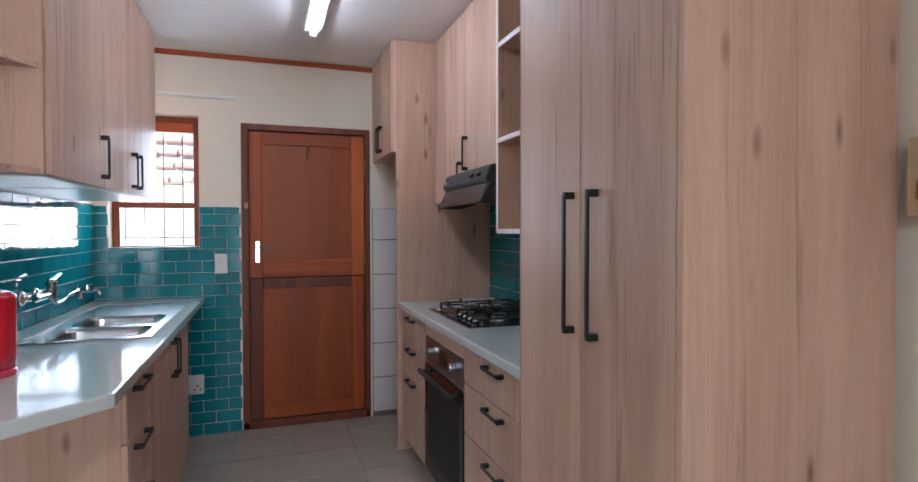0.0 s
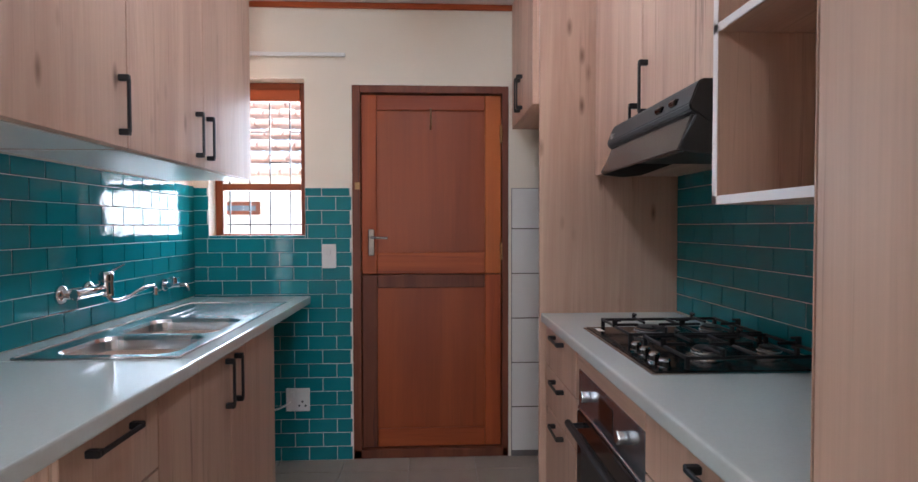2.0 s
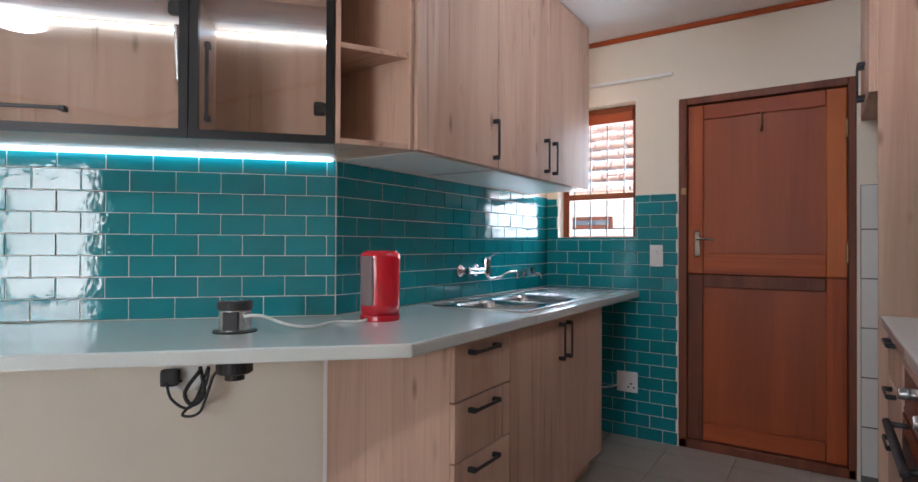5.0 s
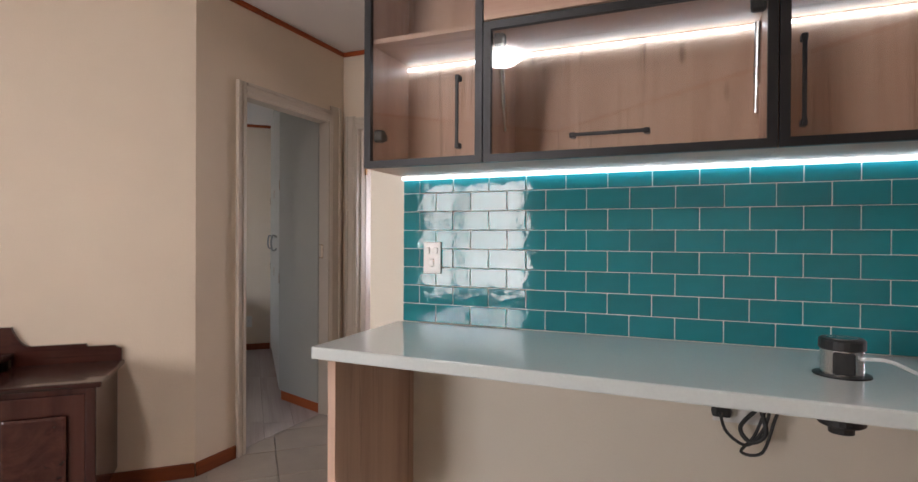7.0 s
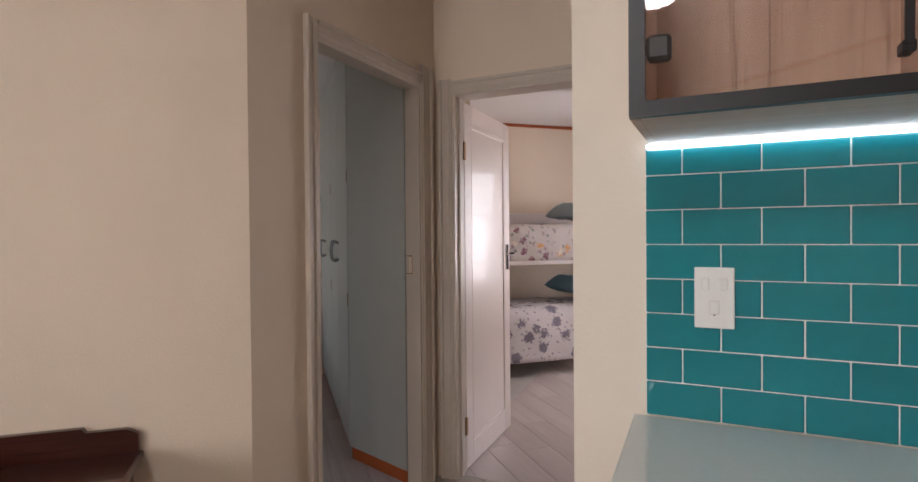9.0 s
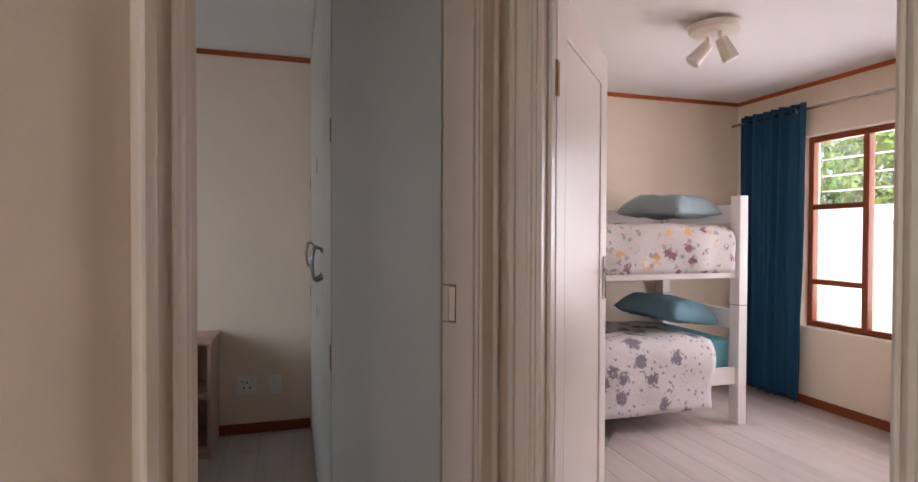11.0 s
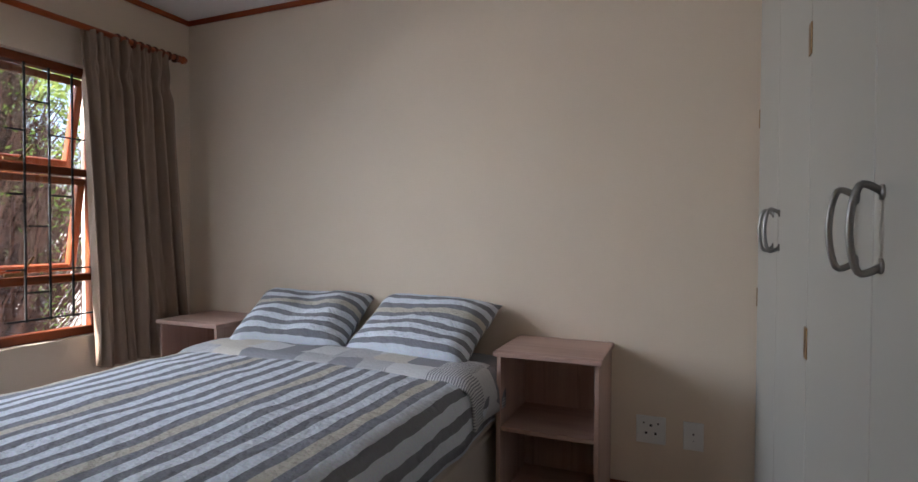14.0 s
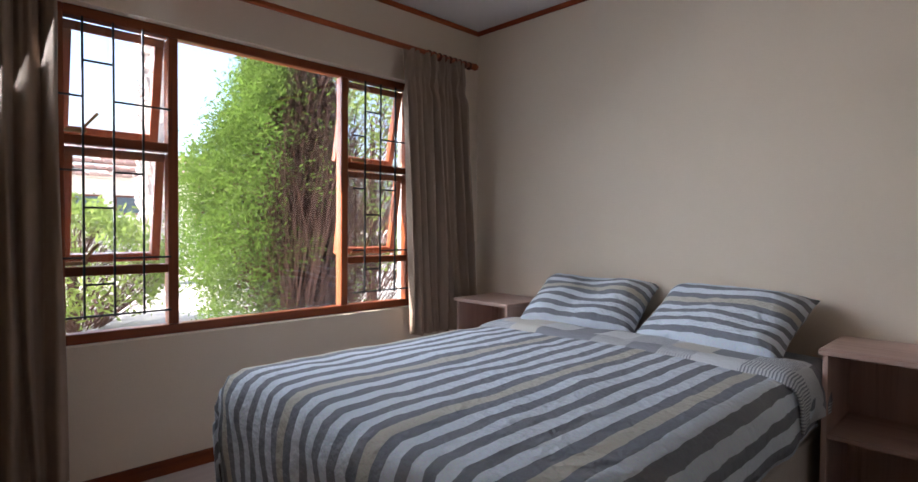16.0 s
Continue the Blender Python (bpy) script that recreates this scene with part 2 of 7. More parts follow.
PEWTER = material("pewter_metal", (0.30, 0.29, 0.28), 0.35, metal=0.9, vary=0.1)
BRASS = material("worn_brass", (0.34, 0.20, 0.09), 0.4, metal=0.9, vary=0.25, scale=25)
WHITE_PLASTIC = material("white_plastic", (0.78, 0.77, 0.74), 0.3, vary=0.03)
RED_PLASTIC = material("red_plastic", (0.55, 0.008, 0.022), 0.22, vary=0.06, bump=0.0, coat=0.4)
CLEAR_GREY = material("smoky_plastic", (0.20, 0.15, 0.16), 0.15, vary=0.1, bump=0.0, coat=0.4)
LED = material("led_diffuser", (0.70, 0.90, 1.0), 0.4, emit=3.0, bump=0.0)
LED_LOW = material("under_cabinet_diffuser", (0.74, 0.93, 1.0), 0.4, emit=1.5, bump=0.0)
TUBE = material("lit_tube", (0.96, 0.98, 1.0), 0.4, emit=11.0, bump=0.0)
GLASS = glass("clear_glass")
CAB_GLASS = glass("cabinet_glass", (0.93, 0.93, 0.92))
RUBBER = material("dark_kickboard", (0.05, 0.04, 0.035), 0.6)


# ---- mesh helpers ----
def mesh_object(name, bm, mat, smooth=False):
    me = bpy.data.meshes.new(name)
    bm.normal_update()
    bm.to_mesh(me)
    bm.free()
    for mm in (mat if isinstance(mat, (list, tuple)) else [mat]):
        me.materials.append(mm)
    if smooth:
        me.shade_smooth()
    return new(name, me)


def part(name, bm, mat, parent=None, label="", smooth=False, m=None):
    ob = mesh_object(name, bm, mat, smooth)
    if m is not None:
        ob.matrix_basis = m
    if parent is not None:
        ob.parent = parent
    if label:
        ob["label"] = label
    return ob


def thing(name, m=None, label="", category="", group="", kind=""):
    ob = new(name)
    ob.empty_display_size = 0.1
    if m is not None:
        ob.matrix_basis = m
    return tagged(ob, label, category, group, kind)


def box(lo, hi, bev=0.0, bm=None, m=None, seg=1):
    """A box between two corners, with its edges rounded off, added to bm."""
    t = bmesh.new()
    bmesh.ops.create_cube(t, size=1.0)
    lo, hi = [min(a, b) for a, b in zip(lo, hi)], [max(a, b) for a, b in zip(lo, hi)]
    for v in t.verts:
        v.co = Vector([(a + b) / 2 + (b - a) * c for a, b, c in zip(lo, hi, v.co)])
    if bev:
        bmesh.ops.bevel(t, geom=t.edges[:], offset=min(bev, 0.45 * min(b - a for a, b in zip(lo, hi))), segments=seg, affect="EDGES", profile=0.6)
    return merged(t, bm, m)


def merged(t, bm=None, m=None):
    if m is not None:
        bmesh.ops.transform(t, matrix=m, verts=t.verts)
    if bm is None:
        return t
    me = bpy.data.meshes.new("scratch")
    t.to_mesh(me)
    t.free()
    bm.from_mesh(me)
    bpy.data.meshes.remove(me)
    return bm


def cyl(p, q, r, bm=None, n=16, r2=None, bev=0.0):
    """A capped round bar from p to q."""
    t = bmesh.new()
    p, q = Vector(p), Vector(q)
    bmesh.ops.create_cone(t, cap_ends=True, segments=n, radius1=r, radius2=r if r2 is None else r2, depth=(q - p).length)
    if bev:
        rim = [e for e in t.edges if abs(e.verts[0].co.z - e.verts[1].co.z) < 1e-6]
        bmesh.ops.bevel(t, geom=rim, offset=bev, segments=2, affect="EDGES", profile=0.6)
    m = Matrix.Translation((p + q) / 2) @ (q - p).to_track_quat("Z", "Y").to_matrix().to_4x4()
    return merged(t, bm, m)


def lathe(profile, n=24, bm=None, m=None):
    """A turned form from (radius, height) pairs."""
    t = bmesh.new()
    rings = []
    for r, z in profile:
        rings.append([t.verts.new((r * math.cos(2 * math.pi * i / n), r * math.sin(2 * math.pi * i / n), z)) for i in range(n)])
    for a, b in zip(rings, rings[1:]):
        for i in range(n):
            t.faces.new((a[i], a[(i + 1) % n], b[(i + 1) % n], b[i]))
    t.faces.new(rings[0][::-1])
    t.faces.new(rings[-1])
    return merged(t, bm, m)


def tube(points, r, bm=None, n=8):
    """A bent round bar through points."""
    t = bmesh.new()
    pts = [Vector(p) for p in points]
    rings, side = [], None
    for i, p in enumerate(pts):
        d = (pts[min(i + 1, len(pts) - 1)] - pts[max(i - 1, 0)]).normalized()
        side = (side - d * side.dot(d)).normalized() if side else d.orthogonal().normalized()
        up = d.cross(side)
        rings.append([t.verts.new(p + r * (math.cos(2 * math.pi * k / n) * side + math.sin(2 * math.pi * k / n) * up)) for k in range(n)])
    for a, b in zip(rings, rings[1:]):
        for k in range(n):
            t.faces.new((a[k], a[(k + 1) % n], b[(k + 1) % n], b[k]))
    t.faces.new(rings[0][::-1])
    t.faces.new(rings[-1])
    return merged(t, bm)


def curve_points(points, steps=6):
    """A smooth line through points (Catmull-Rom)."""
    p = [Vector(points[0])] + [Vector(q) for q in points] + [Vector(points[-1])]
    out = []
    for i in range(1, len(p) - 2):
        for k in range(steps):
            t = k / steps
            out.append(0.5 * (2 * p[i] + (p[i + 1] - p[i - 1]) * t + (2 * p[i - 1] - 5 * p[i] + 4 * p[i + 1] - p[i + 2]) * t * t + (3 * p[i] - p[i - 1] - 3 * p[i + 1] + p[i + 2]) * t ** 3))
    return out + [p[-1]]


def prism(outline, z0, z1, bm=None, bev=0.0, m=None):
    """An upright form over a plan outline, given anticlockwise."""
    t = bmesh.new()
    lo, hi = [t.verts.new((x, y, z0)) for x, y in outline], [t.verts.new((x, y, z1)) for x, y in outline]
    t.faces.new(lo[::-1]), t.faces.new(hi)
    n = len(outline)
    for i in range(n):
        t.faces.new((lo[i], lo[(i + 1) % n], hi[(i + 1) % n], hi[i]))
    if bev:
        bmesh.ops.bevel(t, geom=t.edges[:], offset=bev, segments=2, affect="EDGES", profile=0.6)
    return merged(t, bm, m)


def along(p, q, z=0.0):
    """A frame at p whose x runs to q; the room lies on its -y side when p to q has the room on the right."""
    a = math.atan2(q[1] - p[1], q[0] - p[0])
    return Matrix.Translation((p[0], p[1], z)) @ Matrix.Rotation(a, 4, "Z")


def wall(name, p, q, thick=0.12, height=2.5, openings=(), mat=None, label="", start=0.0):
    """A wall from p to q, the room on the right, with openings (from, to, bottom, top) cut through."""
    m, length = along(p, q), math.dist(p, q)
    bm = bmesh.new()
    cuts = sorted({start, length, *[v for o in openings for v in o[:2]]})
    for a, b in zip(cuts, cuts[1:]):
        here = [o for o in openings if o[0] <= a + 1e-6 and o[1] >= b - 1e-6]
        z = 0.0
        for o in sorted(here, key=lambda o: o[2]):
            if o[2] > z + 1e-6:
                box((a, 0, z), (b, thick, o[2]), bm=bm)
            z = o[3]
        if z < height:
            box((a, 0, z), (b, thick, height), bm=bm)
    ob = part(name, bm, mat or CREAM, None, m=m)
    return tagged(ob, label or "cream painted plaster wall", "wall", kind="structure")


def strip(name, p, q, z0, z1, out, mat, label, cat):
    """A length of moulding along a wall, standing out from its face into the room."""
    bm = box((0, -out, z0), (math.dist(p, q), 0, z1), 0.004)
    return tagged(part(name, bm, mat, None, m=along(p, q)), label, cat, kind="structure")


# ---- structure ----
H, HL, HB = 2.5, 2.62, 2.522
A, B, E = (-0.854, 2.06), (-2.09, 0.762), (-2.205, 0.642)
C1, K = (-3.02, -0.117), (-3.93, 0.79)
ANG = math.radians(46.4)
DX, DY = math.cos(ANG), math.sin(ANG)
F = (K[0] + 3.0 * DX, K[1] + 3.0 * DY)
XL, XR, YB, YS = -0.854, 1.52, 4.0, -3.3
# the right hand of each run is the room
wall("wall_back", (XL - 0.12, YB), (XR + 0.12, YB), 0.2, H, [(0.974 - 0.77, 0.974 - 0.255, 1.24, 2.09), (0.974, 0.974 + 0.86, 0.0, 2.06)], CREAM_K, "pale cream plaster wall with a window and a door")
wall("wall_sink", A, (XL, YB), 0.12, H, (), CREAM_K)
wall("wall_diagonal", E, A, 0.12, HL, (), CREAM_K, "cream plaster wall, tiled in teal above the counter")
wall("wall_hob", (XR, YB), (XR, YS), 0.12, HL, (), CREAM_K)
wall("wall_living_window", (XR + 0.12, YS), (C1[0] - 0.12, YS), 0.14, HL, [(0.64, 2.19, 0.55, 2.06)], CREAM, "cream plaster wall with a wide window")
wall("wall_living", (C1[0], YS), C1, 0.12, HL, (), CREAM)
D1L = math.dist(C1, K)
wall("wall_bedroom_door", C1, K, 0.08, HL, [(0.326, 1.13, 0.0, 2.10)], CREAM)
wall("wall_bunk_door", K, F, 0.12, HL, [(0.10, 0.915, 0.0, 2.08), (1.33, 2.12, 0.0, 2.05)], CREAM)
# bedroom
BX, WY, CY = -6.41, -2.85, 1.0
wall("wall_bed", (BX, WY), (BX, CY), 0.12, HB, (), CREAM)
W1 = (-5.86, -3.96, 0.636, 2.06)
wall("wall_bedroom_window", (C1[0], WY), (BX - 0.12, WY), 0.2, HB, [(C1[0] - W1[1], C1[0] - W1[0], W1[2], W1[3])], CREAM)
wall("wall_between", (-6.7, CY), (-4.17, CY), 0.08, HB, (), CREAM)
wall("wall_between_end", (-4.17, CY), (-3.99, 0.85), 0.05, HB, (), CREAM)
# bunk room
X2, Y2 = -6.58, 4.12
W2 = (-5.93, -4.3, 0.61, 2.11)
wall("wall_bunk", (X2, CY), (X2, Y2), 0.12, HB, (), CREAM)
wall("wall_bunk_window", (X2 - 0.12, Y2), (-1.8, Y2), 0.2, HB, [(W2[0] - X2 + 0.12, W2[1] - X2 + 0.12, W2[2], W2[3])], CREAM)
# the passage end, never seen
wall("wall_passage_end", F, (XL - 0.12, 3.7), 0.1, HL, (), CREAM)
wall("wall_passage_side", (XL - 0.12, 4.0), (XL - 0.12, 2.0), 0.0 + 0.02, HL, (), CREAM)

# ceiling and floors
def slab(name, outline, z, label):
    tagged(part(name, prism(outline, z, z + 0.1), CEILING), label, "ceiling", kind="structure")


slab("ceiling_kitchen", [(-0.97, 2.03), (1.75, 2.03), (1.75, 4.35), (-0.97, 4.35)], H, "white painted plaster kitchen ceiling")
slab("ceiling_living", [(-3.08, -3.5), (1.75, -3.5), (1.75, 2.03), (-0.86, 2.03), (-1.0, 4.2), (-1.90, 3.0), (-3.97, 0.83), (-3.06, -0.08)], HL, "white painted plaster living room ceiling")
slab("ceiling_bedroom", [(-6.75, -3.1), (-3.06, -3.1), (-3.09, -0.19), (-4.02, 0.74), (-4.2, 1.03), (-6.75, 1.03)], HB,  "white painted plaster bedroom ceiling")
slab("ceiling_bunk_room", [(-6.75, 1.04), (-4.2, 1.04), (-3.98, 0.86), (-1.8, 3.2), (-1.8, 4.35), (-6.75, 4.35)], HB,  "white painted plaster bunk room ceiling")
tagged(part("floor_slab", box((-6.75, -3.5, -0.2), (1.75, 4.35, -0.012)), FLOOR_GROUT), "grey grouted floor bed", "floor", kind="structure")


# ---- kitchen: fitted units ----
def bar_handle(name, length, parent, m, stand=0.024):
    """A flat black bar handle along local z, standing out on local -y."""
    bm = box((-0.0055, -stand - 0.008, -length / 2), (0.0055, -stand, length / 2), 0.0015)
    for s in (-1, 1):
        box((-0.008, -stand - 0.006, s * (length / 2) - 0.009), (0.008, 0, s * (length / 2) + 0.009), 0.002, bm=bm)
    return part(name, bm, BLACK, parent, m=m)


def front(name, parent, x0, x1, z0, z1, y=0.0, handle=None, mat=None, th=0.018):
    """A door or drawer front in the local xz plane, facing -y. handle: (x, z, length, upright)."""
    cx, cz = (x0 + x1) / 2, (z0 + z1) / 2
    bm = box((x0 - cx + 0.0015, -th, z0 - cz + 0.0015), (x1 - cx - 0.0015, 0, z1 - cz - 0.0015), 0.0015)
    d = part(name, bm, mat or OAK, parent, m=Matrix.Translation((cx, y, cz)))
    if handle:
        hx, hz, ln, up = handle
        bar_handle("handle", ln, d, Matrix.Translation((hx - cx, -th, hz - cz)) @ (Matrix() if up else Matrix.Rotation(radians(90), 4, "Y")))
    return d


def carcass(parent, x0, x1, z0, z1, depth, th=0.018, mat=None, shelves=(), back=True, name="body"):
    """An open-fronted box: sides, top, bottom, back; front at local y 0, going to +depth."""
    mt = mat or OAK
    ob = part("side_board", box((x0, 0, z0), (x0 + th, depth, z1), 0.001), mt, parent)
    part("side_board", box((x1 - th, 0, z0), (x1, depth, z1), 0.001), mt, parent)
    part("bottom_board", box((x0 + th, 0, z0), (x1 - th, depth, z0 + th), 0.001), OAK_H, parent)
    part("top_board", box((x0 + th, 0, z1 - th), (x1 - th, depth, z1), 0.001), OAK_H, parent)
    if back:
        part("back_board", box((x0 + th, depth - 0.012, z0 + th), (x1 - th, depth, z1 - th)), mt, parent)
    for z in shelves:
        part("shelf", box((x0 + th, 0.004, z - 0.009), (x1 - th, depth - 0.012, z + 0.009), 0.001), OAK_H, parent)
    return ob


def ring_frame(hw, hh, fw, y0, y1):
    """A mitred rectangular frame in the local xz plane, as one closed form."""
    t = bmesh.new()
    loops = []
    for (a, b), y in (((hw, hh), y0), ((hw - fw, hh - fw), y0), ((hw - fw, hh - fw), y1), ((hw, hh), y1)):
        loops.append([t.verts.new((sx * a, y, sz * b)) for sx, sz in ((-1, -1), (1, -1), (1, 1), (-1, 1))])
    for k in range(4):
        p, q = loops[k], loops[(k + 1) % 4]
        for i in range(4):
            t.faces.new((p[i], p[(i + 1) % 4], q[(i + 1) % 4], q[i]))
    bmesh.ops.recalc_face_normals(t, faces=t.faces)
    return t


TOP = 0.91
# sink run: faces +x, so local x runs to +y ... local frame: x along -y would flip, use rotation
def facing_px(x, y0):
    """Frame whose -y side faces +x: local x runs to +y world."""
    return Matrix.Translation((x, y0, 0)) @ Matrix.Rotation(radians(90), 4, "Z")


def facing_mx(x, y0):
    """Frame whose -y side faces -x: local x runs to -y world."""
    return Matrix.Translation((x, y0, 0)) @ Matrix.Rotation(radians(-90), 4, "Z")


BFX = -0.270  # front of the sink run's carcasses
du = thing("drawer_unit", facing_px(BFX, 2.000), "light oak laminate drawer unit with three drawers under the counter", "cabinet")
carcass(du, 0, 0.370, 0.10, 0.868, 0.578)
part("kickboard", box((0, 0.05, 0), (0.370, 0.066, 0.10)), OAK_H, du)
part("edge_strip", box((-0.004, 0.556, 0.0), (0.0, 0.577, 0.868), 0.001), WHITEWOOD, du, "pale cover strip")
for z0, z1 in ((0.680, 0.868), (0.485, 0.677), (0.290, 0.482), (0.105, 0.287)):
    front("drawer", du, 0, 0.370, z0, z1, handle=(0.165, z1 - 0.036, 0.16, False), mat=OAK)
su = thing("sink_cabinet", facing_px(BFX, 2.372), "light oak laminate sink cabinet with two doors", "cabinet")
carcass(su, 0, 1.010, 0.10, 0.868, 0.578)
part("kickboard", box((0, 0.05, 0), (1.010, 0.066, 0.10)), OAK_H, su)
front("door", su, 0, 0.492, 0.105, 0.868, handle=(0.453, 0.762, 0.15, True))
front("door", su, 0.492, 1.010, 0.105, 0.868, handle=(0.534, 0.762, 0.15, True))

# wall units over the sink
UZ = 1.517
UFX = -0.456
for y0, y1, doors in ((2.062, 2.633, [(0, 0.571, 0.530)]), (2.635, 3.73, [(0, 0.538, 0.470), (0.538, 1.095, 0.570)])):
    w = y1 - y0
    uu = thing("wall_cabinet", facing_px(UFX - 0.018, y0), "light oak laminate wall cabinet with black bar handles", "cabinet", "wall cabinets over the sink")
    carcass(uu, 0, w, UZ + 0.001, H - 0.004, 0.376)
    for a, b, h in doors:
        front("door", uu, a, b, UZ, H - 0.004, handle=(h, UZ + 0.12, 0.155, True))
    part("bottom_board", box((0.02, 0.01, UZ - 0.004), (w - 0.02, 0.37, UZ), 0.001), WHITE_PLASTIC, uu, "white underside board")

# diagonal frame: local x runs along the tiled wall, -y to the room, origin at the corner A
DIAG = Matrix.Translation((A[0], A[1], 0)) @ Matrix.Rotation(ANG, 4, "Z")
CD = 0.33
# open corner shelf between the glass units and the wall cabinet
oc = thing("open_shelf_unit", None, "open oak laminate corner shelf unit with three compartments", "shelf")
pc, pd_ = Vector((-0.608, 1.822)), Vector((-0.472, 2.058))
pw = Vector((A[0] + 0.004, A[1] + 0.02))
ps = Vector((A[0] + 0.004, 2.058))
inner = [(pc.x, pc.y), (pd_.x, pd_.y), (ps.x, ps.y), (A[0] + 0.006, A[1] - 0.02)]
for z in (UZ + 0.001, 1.835, 2.16, H - 0.022):
    part("shelf", prism(inner, z, z + 0.018), OAK_H, oc)
part("side_panel", box((-0.472, 2.042, UZ), (A[0] + 0.006, 2.060, H - 0.004), 0.001), OAK, oc)
mm = along((A[0] + 0.008, A[1] - 0.022), (pc.x, pc.y))
part("side_panel", box((0, 0, UZ), (math.dist((A[0] + 0.008, A[1] - 0.022), (pc.x, pc.y)), 0.016, H - 0.004), 0.001), OAK, oc, m=mm)

# glass-fronted wall units on the diagonal wall
GL = -1.793
units = [(-1.784, -1.318, "l"), (-1.318, -0.452, "flap"), (-0.452, -0.006, "r")]
for x0, x1, kind_ in units:
    gu = thing("glass_cabinet", DIAG @ Matrix.Translation((0, -CD + 0.02, 0)), "oak wall cabinet with black framed glass doors and lit strip", "cabinet", "glass cabinets over the counter")
    carcass(gu, x0, x1, UZ, H - 0.004, CD - 0.024, shelves=(1.985,))
    splits = [(UZ, H - 0.006)] if kind_ != "flap" else [(UZ, 1.985), (1.990, H - 0.006)]
    for z0, z1 in splits:
        cx, cz = (x0 + x1) / 2, (z0 + z1) / 2
        hw, hh, fw = (x1 - x0) / 2 - 0.002, (z1 - z0) / 2, 0.026
        wooden = kind_ == "flap" and z0 > 1.9
        if wooden:
            front("door", gu, x0, x1, z0, z1, y=0.0, handle=(cx, z0 + 0.06, 0.26, False), mat=OAK_H)
            continue
        bm = ring_frame(hw, hh, fw, -0.02, 0.0)
        gd = part("glass_door", bm, BLACK, gu, "black aluminium framed glass door", m=Matrix.Translation((cx, 0, cz)))
        pane = part("pane", box((-hw + fw - 0.004, -0.012, -hh + fw - 0.004), (hw - fw + 0.004, -0.008, hh - fw + 0.004)), CAB_GLASS, gd)
        pane.visible_shadow = False
        if kind_ == "l":
            bar_handle("handle", 0.23, gd, Matrix.Translation((hw - 0.085, -0.008, -hh + 0.175)))
        elif kind_ == "r":
            bar_handle("handle", 0.23, gd, Matrix.Translation((-hw + 0.055, -0.008, -hh + 0.175)))
        else:
            bar_handle("handle", 0.22, gd, Matrix.Translation((-0.02, -0.008, -hh + 0.068)) @ Matrix.Rotation(radians(90), 4, "Y"))
        for sx, sz in ((-1, -0.16), (1, -0.16)) if kind_ != "flap" else ((-1, 0.30), (1, 0.30)):
            if (kind_ == "l" and sx > 0) or (kind_ == "r" and sx < 0):
                continue
            hb = box((-0.02, 0.0, -0.022), (0.02, 0.03, 0.022), 0.006)
            box((-0.012, 0.03, -0.012), (0.012, 0.055, 0.012), 0.004, bm=hb)
            part("hinge", hb, BLACK_PLASTIC, gd, m=Matrix.Translation((sx * (hw - fw - 0.02), 0, -hh + 0.12 if kind_ != "flap" else hh - 0.055)))
        if kind_ == "flap":
            for sx in (-1, 1):
                gs = cyl((sx * (hw - 0.045), 0.03, hh - 0.10), (sx * (hw - 0.045), 0.06, hh - 0.27), 0.010, n=12)
                cyl((sx * (hw - 0.045), 0.06, hh - 0.26), (sx * (hw - 0.045), 0.08, hh - 0.35), 0.006, bm=gs, n=10)
                part("gas_strut", gs, STEEL, gd)
    part("light_strip", box((x0 + 0.022, 0.278, 1.954), (x1 - 0.022, 0.288, 1.964), 0.002), LED, gu, "lit white strip lamp")
led = tagged(part("under_cabinet_light", box((GL + 0.004, -0.030, UZ - 0.014), (-0.012, -0.012, UZ - 0.002), 0.003), LED_LOW, m=DIAG), "lit white strip lamp under the glass cabinets", "strip light")

# the counter: sink run and diagonal run in one slab, cut for the sink
CB = (-0.226, 1.750)
ce = DIAG @ Vector((-1.79 - 0.01, -0.61, 0))
cw = DIAG @ Vector((-1.80 - 0.02, -0.004, 0))
SK = (-0.748, -0.285, 2.56, 3.71)  # sink cut-out
counter = bmesh.new()
cbk = DIAG @ Vector((-0.0, -0.004, 0))
prism([(cw.x, cw.y), (ce.x, ce.y), CB, (CB[0], 2.55), (XL + 0.004, 2.55), (XL + 0.004, A[1] + 0.004), (cbk.x, cbk.y)], TOP - 0.04, TOP, bm=counter, bev=0.006)
ct = thing("counter_top", None, "white polished quartz counter with a bend", "counter")
part("slab", counter, QUARTZ, ct)
g = 0.012
rim = bmesh.new()
box((SK[1] - g, 2.55, TOP - 0.04), (CB[0], YB - 0.012, TOP), 0.006, seg=2, bm=rim)
box((XL + 0.004, 2.55, TOP - 0.04), (SK[0] + g, YB - 0.012, TOP), 0.003, bm=rim)
box((SK[0] + g, 2.55, TOP - 0.04), (SK[1] - g, SK[2] + g, TOP), 0.003, bm=rim)
box((SK[0] + g, SK[3] - g, TOP - 0.04), (SK[1] - g, YB - 0.012, TOP), 0.003, bm=rim)
part("slab", rim, QUARTZ, ct)
# end panel that carries the free end of the diagonal counter
part("end_panel", box((-1.77, -0.56, 0), (-1.74, -0.006, TOP - 0.041), 0.001), OAK, ct, "oak laminate end panel", m=DIAG)

